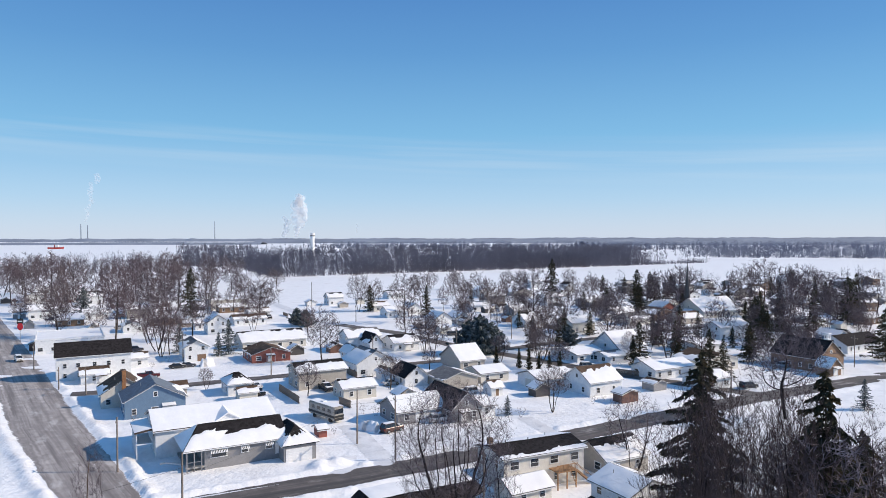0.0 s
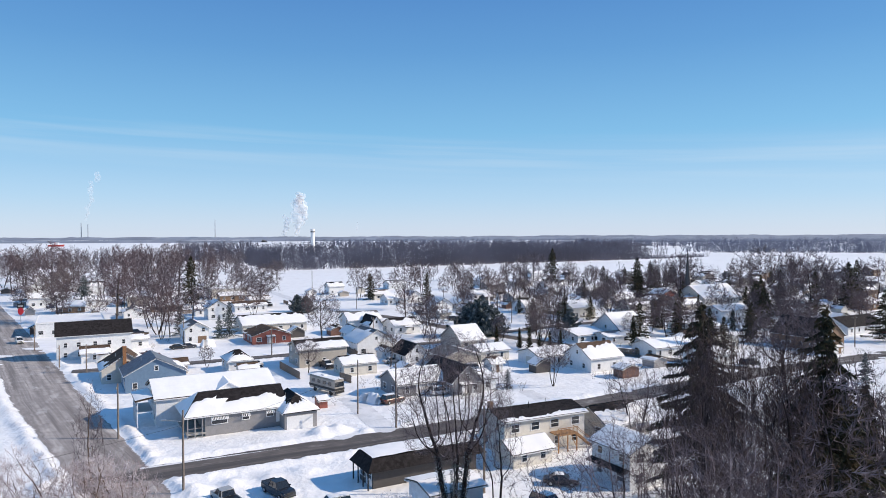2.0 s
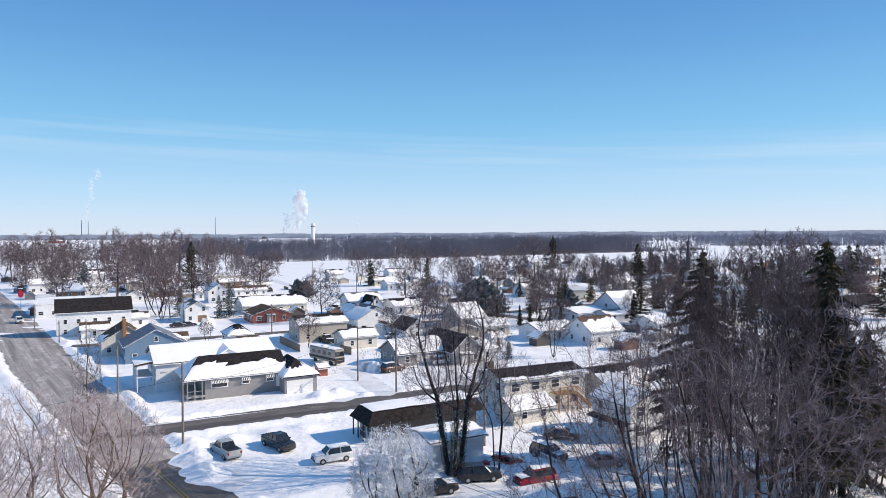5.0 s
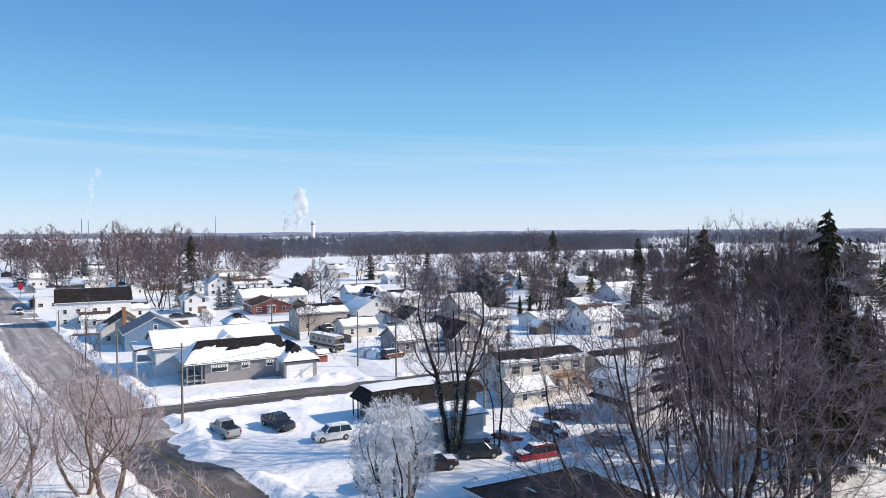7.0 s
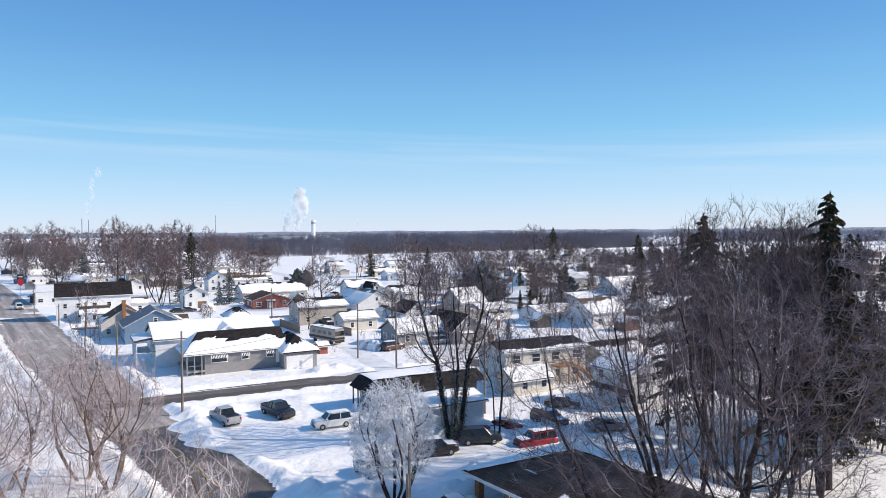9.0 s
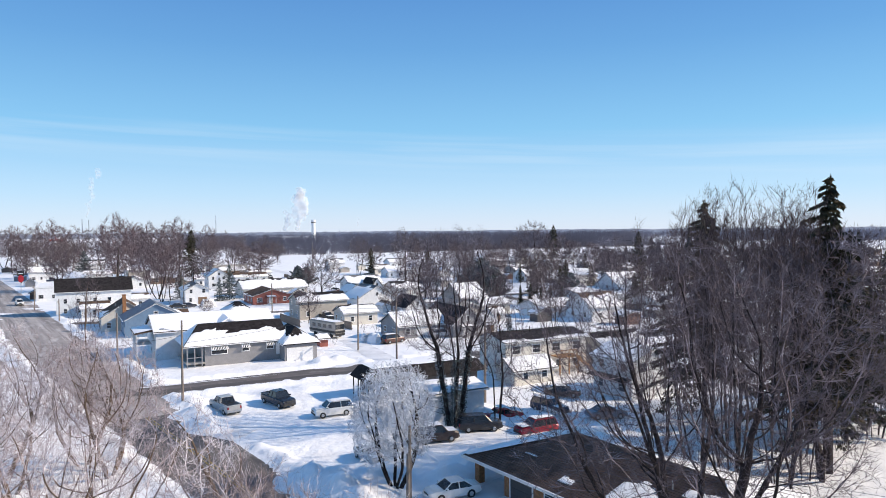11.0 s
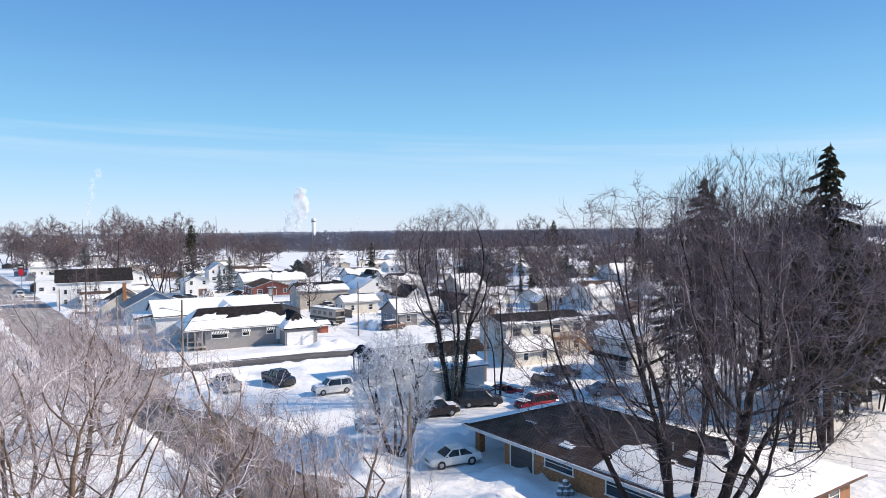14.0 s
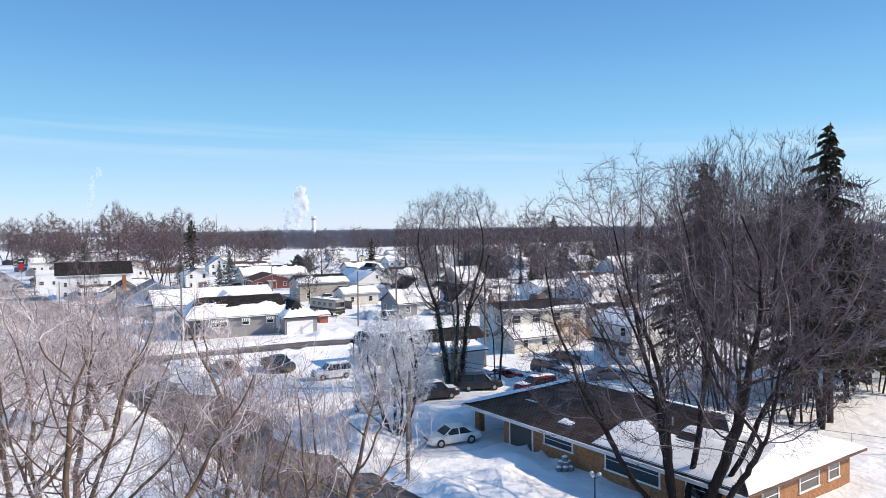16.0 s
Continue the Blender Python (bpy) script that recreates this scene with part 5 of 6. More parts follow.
slim = full_tree(23, crown_points(600, (0, 0, 10), (2.9, 2.9, 5.6), 0.2, 4.5, seed=23), fan(23, 2, 0.2, (0.04, 0.1), 6), step=0.45, reach=6, kill=0.55, power=1.95, cut=0.04, spray=4, twig_len=0.8, least=0.011, bark=DARK_BARK, twig=DARK_TWIG)
plant_tree(slim, 5.78, 78.25, 10, "slim dark tree with frosted twigs")
frosted = full_tree(24, crown_points(2400, (0, 0, 6.4), (3.8, 3.8, 4.6), 0.2, 2.8, seed=25), fan(29, 5, 0.3, (0.3, 0.8), 3.5), step=0.3, reach=5, kill=0.34, tip=0.013, power=2.0, cut=0.04, spray=6, twig_len=0.6, least=0.018, up=-0.05, twig_up=-0.25, bark=DARK_BARK, twig=HOAR_TWIG)
plant_tree(frosted, -4.4, 59.4, 0, "small tree white with hoar frost by the parking lot")


def willow_meshes(seed, stems, radii, centre, count, spread, length, floor=3.0, twig=None, least=0.007, spray=4):
    return full_tree(seed, crown_points(count, centre, radii, 0.3, floor, seed=seed), fan(seed, stems, 0.35, spread, length, up=0.3, twist=0.6), step=0.34, reach=5, kill=0.42, tip=0.009, power=1.78, cut=0.02,
                     spray=spray, twig_len=0.95, least=least, up=0.02, twig_up=0.7, bark=WILLOW_BARK, twig=twig or FROST_TWIG)


willow = willow_meshes(26, 3, (5.4, 5.4, 5.6), (0, 0, 8.4), 1700, (0.2, 0.7), 5.5, least=0.011)
willow2 = willow_meshes(27, 2, (4.8, 4.8, 5.2), (0, 0, 8.2), 1400, (0.15, 0.6), 5.5, least=0.011)
slender = willow_meshes(28, 3, (1.7, 1.7, 8.2), (0, 0, 11), 560, (0.05, 0.12), 7.0, 4.0, DARK_TWIG, 0.011)
for (x, y), m, turn, s in (((-31.0, 63.0), willow, 0, 0.92), ((-34.8, 66.0), willow2, 40, 0.92), ((-40.5, 63.0), willow, 150, 0.95), ((-37.0, 58.5), willow2, 260, 0.85), ((-46.5, 64.0), willow2, 300, 1.0)):
    plant_tree(m, x, y, turn, "frosted willow with pale twisted limbs at the roadside", group="roadside willows", scale=s)
plant_tree(slender, -35.6, 68.5, 15, "tall slender bare tree among the willows")
# tall roadside trees whose crowns stand close under the eye
near_a = willow_meshes(81, 4, (5.4, 5.0, 5.4), (0, 0, 11.0), 2600, (0.35, 0.85), 8.5, 6.0)
near_b = willow_meshes(82, 3, (4.2, 4.2, 4.6), (0, 0, 10.4), 1500, (0.3, 0.8), 8.0, 6.0)
near_c = willow_meshes(83, 5, (3.6, 2.8, 3.9), (0, 0, 9.6), 2600, (0.1, 0.5), 7.0, 5.0, SHRUB_TWIG, spray=6)
near_d = willow_meshes(84, 2, (1.9, 1.7, 2.6), (0, 0, 11.6), 520, (0.1, 0.3), 9.0, 8.0)
near_e = willow_meshes(85, 2, (2.9, 2.2, 3.6), (0.8, 0, 10.6), 420, (0.3, 0.7), 9.0, 7.0)
for (x, y), m, turn, word in (((-11.8, 26.0), near_a, 30, "tall frosted willow with pale twisted limbs"), ((-17.5, 27.5), near_b, 120, "frosted willow with a leaning trunk"), ((-6.9, 25.0), near_c, 0, "dense brown frosted treetop beside the street"),
                              ((-2.2, 21.6), near_d, 60, "slim frosted sapling leaning over the verge"), ((-6.6, 22.4), near_e, 0, "open-crowned frosted willow with long bare limbs")):
    plant_tree(m, x, y, turn, word, group="roadside willows")
leaning = full_tree(36, crown_points(800, (0, 0, 8), (5.5, 5.5, 5), 0.3, 3, seed=36), fan(36, 4, 0.3, (0.2, 0.6), 5), step=0.5, reach=6, kill=0.6, cut=0.045, spray=3, least=0.015, power=1.95, bark=DARK_BARK, twig=DARK_TWIG)
plant_tree(leaning, 30.89, 112.87, 30, "spreading dark bare tree with a forked trunk")
tree(33.02, 60.91, 22.63, 4)
tree(72.08, 146.27, 18.76, 5, 1.2)

# foreground spruces
spruce = conifer_meshes(41, 27, 7.0, NEEDLE, 3.6, droop=0.55, tuft=0.3, start=0.2, boughs=120)
plant_tree(spruce, 34.5, 62.5, 0, "tall dark spruce with hanging boughs", "conifer", "conifer")
spruce2 = conifer_meshes(42, 25.5, 7.8, NEEDLE, 3.6, droop=0.55, tuft=0.3, start=0.2, boughs=120)
plant_tree(spruce2, 30.4, 81.8, 0, "tall dark spruce behind bare branches", "conifer", "conifer")
plant_tree(spruce2, 41.5, 72, 250, "dark spruce standing in the thicket", "conifer", "conifer", scale=0.74)

plant_tree(spruce, 37.5, 71.5, 200, "dark spruce close behind the tallest one", "conifer", "conifer", scale=0.7)
plant_tree(spruce2, 50, 84, 15, "dark spruce at the edge of the thicket", "conifer", "conifer", scale=0.5)
plant_tree(spruce, 55, 91, 75, "dark spruce in the shade of the thicket", "conifer", "conifer", scale=0.5)
plant_tree(spruce2, 47, 77, 290, "dense dark spruce in the thicket", "conifer", "conifer", scale=0.66)
tree(52, 80, 15, 5, 1.3)
tree(45, 86, 14, 4, 1.3)
tree(58, 84, 13, 5, 1.3)

# trees of the town
for args in ((-124.53, 262.25, 28.68, 2), (-91.35, 222.89, 18.93, 3), (-90.28, 227.11, 16.32, 2), (-37.61, 212.43, 16.30, 0), (-33.16, 167.64, 8.50, 5), (23.78, 152.22, 10.58, 1),
             (-17.98, 307.78, 22.58, 0), (-43.69, 353.59, 18.73, 1), (-36.43, 358.74, 16.07, 0), (-12.62, 372.20, 18.19, 1), (18.58, 371.58, 19.06, 0), (37.62, 301.10, 25.76, 4),
             (30.19, 213.63, 16.56, 1), (38.87, 253.20, 17.55, 1), (64.55, 274.72, 15.67, 5), (69.36, 215.15, 17.19, 3), (105.26, 259.23, 10.56, 1), (20.94, 275.33, 15.71, 2),
             (32.07, 332.61, 18.96, 1), (47.80, 274.96, 20.17, 5), (128.32, 258.92, 26.36, 2), (126.73, 245.58, 28.01, 4), (151.59, 330.53, 26.37, 1), (151.33, 355.21, 23.13, 0),
             (164.92, 330.30, 22.04, 2), (182.21, 330.00, 22.02, 5), (190.40, 308.43, 22.59, 4), (115.47, 343.08, 23.74, 4), (128.82, 369.42, 21.95, 5), (109.67, 355.99, 20.29, 4),
             (-245.06, 391.98, 26.21, 2), (-141.06, 298.23, 28.46, 2, 1.2), (-97.14, 233.83, 21.38, 4, 1.2), (-222.39, 391.51, 29.36, 2, 1.3), (-279.26, 459.47, 26.96, 0, 1.3), (-203.47, 457.63, 26.10, 2, 1.3), (-168.25, 417.36, 27.89, 0, 1.3), (-129.28, 335.41, 28.71, 2, 1.2), (-157.16, 465.29, 18.19, 3, 1.2), (-228.04, 426.04, 26.04, 0, 1.3), (-284.80, 446.94, 25.50, 3, 1.3), (-273.46, 468.17, 24.80, 2), (-247.83, 446.07, 27.27, 3), (-185.78, 375.59, 25.41, 1), (-151.07, 335.79, 24.64, 4), (-147.96, 347.83, 26.94, 2),
             (-203.95, 466.45, 27.36, 2), (-184.75, 465.97, 28.47, 3), (-159.84, 465.36, 26.53, 2), (-182.53, 576.86, 22.54, 2), (-183.06, 613.37, 19.97, 0), (-54.49, 276.39, 10.82, 2), (9.05, 333.01, 16.28, 1),
             (64.51, 300.68, 13.47, 1), (57.12, 213.35, 9.05, 5), (-60.45, 175.25, 5.73, 1), (-13.84, 174.87, 9.29, 1), (-4.39, 200.51, 6.55, 5), (163.73, 290.01, 18.89, 5), (74.76, 259.63, 12.69, 4)):
    tree(*args)
for args in ((-120.98, 330.66, 23.45, 0), (-180.19, 345.92, 13.54, 2, 1.3), (-88.18, 230.35, 9.97, 2), (-70.73, 226.89, 11.67, 2), (-73.38, 224.79, 7.71, 2), (-37.92, 353.49, 13.54, 0),
             (-8.48, 328.74, 15.27, 1), (65.02, 419.46, 24.58, 0), (102.52, 369.94, 20.48, 0, 1.1), (56.24, 206.87, 9.11, 1), (110.00, 239.59, 14.64, 0, 1.2), (159.59, 330.39, 16.13, 0),
             (173.65, 298.99, 20.69, 0, 1.2), (195.49, 329.77, 20.39, 0), (145.58, 273.58, 17.82, 1), (93.58, 154.20, 6.93, 2), (135.35, 212.53, 16.46, 0, 1.3), (94.75, 259.37, 10.57, 1),
             (13.61, 149.89, 4.29, 2), (92.71, 331.55, 16.20, 0), (123.67, 418.14, 17.01, 0), (118.79, 458.45, 11.19, 0), (180.89, 330.02, 16.65, 0), (124.56, 273.88, 16.73, 0)):
    conifer(*args)
for k in range(6):
    conifer(15.36, 206.39, 6.0, 3) if k == 0 else conifer(19.2 + k * 2.6, 205.5 - k * 2.5, 5.6 + (k % 3) * 0.5, 3)
# trees filling the yards
rs = random.Random(77)
KEEP_OFF = [(h.matrix_basis.translation.x, h.matrix_basis.translation.y) for h in scene.objects if h.parent is None and h.name.split(".")[0] in ("house", "hall", "church", "chapel", "garage", "shop")]
placed = 0
while placed < 200:
    y = rs.uniform(200, 520)
    x = y * rs.uniform(-0.06, 0.62)
    if 110 < placed < 160:
        y = rs.uniform(190, 400)
        x = y * rs.uniform(0.1, 0.62)
    if 160 <= placed:
        y = rs.uniform(235, 540)
        x = y * rs.uniform(-0.62, -0.24)
    if min(math.hypot(x - hx, y - hy) for hx, hy in KEEP_OFF) < 9 or min(float(along(p[0], np.array([x]), np.array([y]))[0][0]) for p in ROADS.values()) < 6:
        continue
    placed += 1
    if rs.random() < 0.27 and x > 0:
        conifer(x, y, rs.uniform(7, 14), rs.choice((0, 1, 0)), rs.uniform(1.0, 1.3))
    else:
        tree(x, y, rs.uniform(8, 14.5) * (1.35 if x < -0.24 * y else 1.0), None, rs.uniform(1.0, 1.3))
yard_shrub = full_tree(38, crown_points(36, (0, 0, 1.3), (0.9, 0.9, 0.9), 0.2, 0.3, seed=38), fan(38, 4, 0.1, (0.2, 0.6), 0.7), step=0.25, reach=3, kill=0.3, cut=0.03, spray=2, twig_len=0.5, least=0.014, flat=True)
placed = 0
while placed < 60:
    y = rs.uniform(120, 330)
    x = y * rs.uniform(-0.5, 0.55)
    near = min(math.hypot(x - hx, y - hy) for hx, hy in KEEP_OFF)
    if near < 7.5 or near > 14 or min(float(along(p[0], np.array([x]), np.array([y]))[0][0]) for p in ROADS.values()) < 5:
        continue
    placed += 1
    plant_tree(yard_shrub, x, y, placed * 50, "small bare garden shrub in the snow", "shrub", "shrub", "garden shrubs", rs.uniform(0.6, 1.2))
# rounded cedars and dark bushes
bushy = conifer_meshes(51, 9, 5.2, FROST_NEEDLE, 1.3, droop=-0.1, tuft=0.5, start=0.02)
for x, y, h in ((11.66, 225.97, 12.90), (8.09, 229.26, 10.66), (15.19, 229.18, 9.91), (44.04, 244.08, 6.96), (-64.59, 302.69, 7.40), (-59.75, 297.00, 7.26)):
    plant_tree(bushy, x, y, x * 9, "broad dark evergreen bush dusted with snow", "bush", "bush").scale = (h / 9, h / 9, h / 9)


# ---- utility poles and cables ----
def utility_pole(x, y, h, arm=True, turn=29, lamp=False):
    t = thing("utility_pole", pose(x, y, 0, 0, 0, turn), "weathered wooden utility pole with a street lamp arm" if lamp else "weathered wooden utility pole beside the street", "utility pole", "utility poles")
    part("pole", tube((0, 0, -0.3), (0.05, 0, h), 0.17, 0.11, 10), DARK_WOOD, t)
    if arm:
        part("crossarm", box(0, 0.12, h - 0.7, 2.2, 0.1, 0.13), DARK_WOOD, t)
        for k in (-0.95, -0.5, 0.5, 0.95):
            part("insulator", tube((k, 0.12, h - 0.63), (k, 0.12, h - 0.42), 0.05, 0.03, 6), CONCRETE, t)
    if lamp:
        part("lamp_arm", tube((0, 0, h - 1.5), (-2.2, -0.4, h - 0.9), 0.04, 0.04, 6), STEEL, t)
        part("lamp_head", box(-2.4, -0.45, h - 0.88, 0.6, 0.26, 0.16, 0.04), STEEL, t)
    return t


def cable(p, q, sag=0.6, r=0.018):
    """One sagging tube between two points."""
    p, q = Vector(p), Vector(q)
    side = (q - p).cross(Vector((0, 0, 1))).normalized()
    rings = []
    for k in range(17):
        t = k / 16
        n = p.lerp(q, t) - Vector((0, 0, sag * 4 * t * (1 - t)))
        rings.append([n + side * r, n + Vector((0, 0, r)), n - side * r, n - Vector((0, 0, r))])
    return tagged(part("cable", loft(rings), BLACK), "thin black overhead cable", "cable", "overhead cables")


utility_pole(-34.10, 89.32, 10.96, False, lamp=True)
utility_pole(-16.41, 129.27, 10.16, False)
for args in ((-54.13, 113.94, 9.16), (-98.06, 175.56, 5.74), (-87.91, 169.26, 6.92), (-81.20, 214.79, 8.42), (-48.34, 192.83, 7.88), (-8.55, 119.77, 11.28), (-119.79, 201.63, 7.42), (68.38, 165.12, 8.76),
             (120.39, 203.57, 9.13), (-39.87, 312.14, 7.63), (-61.79, 323.00, 17.11), (-105.67, 374.02, 13.72), (3.79, 218.81, 9.82), (25.10, 260.28, 8.49), (-112.14, 464.17, 15.88), (-124.53, 262.25, 8.56), (-22.17, 214.18, 7.87)):
    utility_pole(*args, turn=110)
utility_pole(5.0, 89.3, 11.4, False)
utility_pole(-3.06, 57.0, 6.2, False)
for a, b in (((-6, 66, 7.0), (20, 38, 8.0)), ((-6, 66, 6.6), (20, 38, 7.6)), ((-34, 89.5, 8.0), (-18, 126, 8.0)), ((-34, 89.5, 9.0), (-62, 60, 9.0)), ((-18, 126, 8.2), (8, 143, 8.2)), ((22, 52, 7.0), (48, 58, 7.4))):
    cable(a, b)


utility_pole(-2.75, 48.56, 6.61, arm=False)

# ---- vehicles ----
def car(x, y, turn, kind, colour, label, snow=0.0, name="car", category="car", sink=0.0):
    """x forward. kinds: sedan, suv, pickup, van."""
    t = thing(name, pose(x, y, max(0.05, ground_at(x, y)) - sink, 0, 0, turn), label, category)
    mat = paint(label.split()[0] + str(len(bpy.data.materials)), colour)
    L, W, hood, roof_h = {"sedan": (4.7, 0.9, 0.92, 1.45), "suv": (4.85, 0.95, 1.08, 1.78), "pickup": (5.8, 1.0, 1.15, 1.88), "van": (5.1, 0.98, 1.1, 1.9)}[kind]
    f, b = L / 2, -L / 2

    def ring(px, lo, hi, w):
        return [(px, -w * 0.94, lo), (px, -w, lo + 0.25), (px, -w, hi - 0.16), (px, -w * 0.9, hi), (px, w * 0.9, hi), (px, w, hi - 0.16), (px, w, lo + 0.25), (px, w * 0.94, lo)]
    belt = hood + 0.04
    tail = {"sedan": belt - 0.02, "suv": belt, "pickup": belt, "van": belt}[kind]
    part("body", loft([ring(f, 0.42, hood - 0.2, W * 0.82), ring(f - 0.12, 0.3, hood - 0.1, W * 0.94), ring(f - 0.5, 0.26, hood, W), ring(0.6, 0.24, belt, W), ring(-0.8, 0.24, belt, W), ring(b + 0.4, 0.3, tail, W), ring(b + 0.05, 0.36, tail - 0.05, W * 0.95), ring(b, 0.45, tail - 0.18, W * 0.88)]), mat, t)
    cab = {"sedan": (1.1, 0.35, -0.85, -1.6), "suv": (1.15, 0.5, -2.0, -2.3), "pickup": (1.35, 0.75, -0.65, -0.95), "van": (1.5, 0.8, -2.2, -2.45)}[kind]

    def gl(px, z, w):
        return [(px, -w, z), (px, w, z)]
    w0, w1 = W * 0.93, W * 0.74
    bm = bmesh.new()
    lo = [bm.verts.new(p) for p in ((cab[0], -w0, belt - 0.05), (cab[0], w0, belt - 0.05), (cab[3], w0, belt - 0.05), (cab[3], -w0, belt - 0.05))]
    hi = [bm.verts.new(p) for p in ((cab[1], -w1, roof_h - 0.05), (cab[1], w1, roof_h - 0.05), (cab[2], w1, roof_h - 0.05), (cab[2], -w1, roof_h - 0.05))]
    for i in range(4):
        bm.faces.new((lo[i], lo[(i + 1) % 4], hi[(i + 1) % 4], hi[i]))
    bm.faces.new(hi)
    bmesh.ops.recalc_face_normals(bm, faces=bm.faces)
    part("glasshouse", bm, GLASS, t)
    part("roof", box((cab[1] + cab[2]) / 2, 0, roof_h - 0.02, cab[1] - cab[2] + 0.1, 2 * w1 + 0.08, 0.07, 0.02), mat, t)
    for s in (-1, 1):
        for x0, x1 in ((cab[0], cab[1]), (cab[3], cab[2]), ((cab[1] + cab[2]) / 2 - 0.05, (cab[1] + cab[2]) / 2 - 0.05)):
            part("pillar", tube((x0, s * (w0 + 0.01), belt - 0.05), (x1, s * (w1 + 0.01), roof_h - 0.03), 0.05, 0.05, 5), mat, t)
    if kind == "pickup":
        bm = bmesh.new()
        add_box(bm, -1.85, 0, belt + 0.012, 1.7, 1.62, 0.02)
        part("bed", bm, BLACK, t, "open cargo bed")
        for s in (-1, 1):
            part("bed_rail", box(-1.85, s * 0.9, belt + 0.04, 1.9, 0.14, 0.1, 0.02), mat, t)
        part("tailgate", box(b + 0.06, 0, belt - 0.18, 0.08, 1.75, 0.5, 0.02), mat, t)
    for px in (f - 0.95, b + 0.98):
        for s in (-1, 1):
            wh = part("wheel", tube((px, s * (W - 0.2), 0.34), (px, s * (W + 0.03), 0.34), 0.36, 0.36, 16), RUBBER, t)
            part("rim", tube((px, s * (W + 0.02), 0.34), (px, s * (W + 0.05), 0.34), 0.21, 0.18, 10), STEEL, wh)
    for s in (-1, 1):
        part("headlight", box(f - 0.1, s * W * 0.66, hood - 0.26, 0.16, 0.38, 0.16, 0.03), LAMP_GLASS, t)
        part("taillight", box(b + 0.04, s * W * 0.8, tail - 0.26, 0.1, 0.2, 0.3 if kind != "sedan" else 0.18, 0.02), RED_LENS, t)
        part("mirror", box(cab[0] - 0.25, s * (W + 0.1), belt + 0.1, 0.14, 0.2, 0.16, 0.03), mat, t)
    part("bumper", box(f - 0.02, 0, 0.48, 0.14, W * 1.7, 0.24, 0.04), BLACK if kind != "sedan" else mat, t)
    part("bumper", box(b - 0.0, 0, 0.5, 0.14, W * 1.75, 0.22, 0.04), STEEL if kind == "pickup" else mat, t)
    part("grille", box(f - 0.03, 0, hood - 0.3, 0.1, W * 0.9, 0.22, 0.02), BLACK, t)
    if snow > 0:
        part("snow_cover", snow_sheet((cab[1] + 0.05, -w1, roof_h + 0.02), (cab[1] + 0.05, w1, roof_h + 0.02), (cab[2], w1, roof_h + 0.02), (cab[2], -w1, roof_h + 0.02), 1, 0.2 * snow, int(abs(x) * 9), 0.25), None, t)
        part("snow_cover", snow_sheet((f - 0.2, -W * 0.85, hood - 0.03), (f - 0.2, W * 0.85, hood - 0.03), (cab[0], W * 0.85, belt + 0.01), (cab[0], -W * 0.85, belt + 0.01), 1, 0.2 * snow, int(abs(y) * 9), 0.25), None, t)
        if snow > 0.8 and kind == "sedan":
            part("snow_cover", snow_sheet((cab[3], -W * 0.85, tail), (cab[3], W * 0.85, tail), (b + 0.15, W * 0.85, tail - 0.02), (b + 0.15, -W * 0.85, tail - 0.02), 1, 0.25 * snow, int(abs(y) * 7), 0.25), None, t)
    return t


SILVER, NAVY, IVORY = (0.55, 0.55, 0.56), (0.02, 0.024, 0.035), (0.75, 0.75, 0.73)
car(-27.55, 85.99, 130, "pickup", (0.45, 0.44, 0.42), "silver pickup with an open bed on packed snow", name="pickup", category="pickup")
car(-21.66, 89.00, -47, "pickup", NAVY, "dark blue pickup parked on packed snow", name="pickup", category="pickup")
car(-13.80, 83.68, 207, "suv", IVORY, "white sport utility car in the parking lot", 0.3)
car(0.43, 57.61, 205, "sedan", IVORY, "white sedan parked beside the brick house")
car(-7.39, 66.90, -60, "sedan", SILVER, "silver sedan under a frosted tree", 0.4)
car(3.67, 76.84, 10, "suv", (0.03, 0.03, 0.034), "black sport utility car beside the ivy tree")
car(-1.18, 73.05, 20, "suv", (0.05, 0.035, 0.03), "dark brown car in the shade", 0.3)
car(9.93, 76.71, 205, "suv", (0.32, 0.015, 0.03), "red car with a snow-covered hood", 1.3, sink=0.45)
car(6.72, 81.78, 25, "sedan", (0.4, 0.03, 0.04), "red sedan buried in snow", 2.2, sink=0.62)
car(12.53, 84.03, -50, "suv", (0.03, 0.04, 0.07), "dark blue car in the yard", 0.3)
car(15.45, 92.00, -10, "sedan", (0.03, 0.03, 0.035), "black car behind the flats", 0.4)
car(18.81, 81.50, 10, "sedan", (0.2, 0.22, 0.25), "grey car in a snowy yard", 0.5)
car(-10.48, 137.51, 40, "suv", (0.1, 0.05, 0.04), "dark red car by the grey house", 0.5)
car(-13.96, 180.15, 30, "sedan", SILVER, "silver car beside the tan house", 0.6)
car(41.87, 202.62, 20, "suv", (0.3, 0.3, 0.3), "grey car on the back street", 0.8)
car(53.96, 192.66, 20, "sedan", (0.3, 0.3, 0.32), "grey car covered in snow", 1.0)
car(77.06, 175.41, 20, "suv", NAVY, "dark car in a snowy drive", 0.5)
car(-45.84, 168.93, -40, "suv", (0.03, 0.03, 0.03), "black car beside the small white house", 0.5)
car(-48.30, 176.45, -40, "sedan", SILVER, "silver car in a snowed drive", 0.8)
car(-78.73, 203.80, 30, "sedan", (0.03, 0.03, 0.03), "black car outside the white house", 0.6)
car(-76.37, 205.53, 30, "sedan", (0.05, 0.05, 0.06), "dark car outside the white house", 0.6)
car(-104.44, 233.91, 30, "suv", (0.05, 0.05, 0.07), "dark car by a snowed yard", 0.6)
car(-154.44, 331.23, 30, "suv", (0.05, 0.05, 0.07), "dark car near bare trees", 0.4)
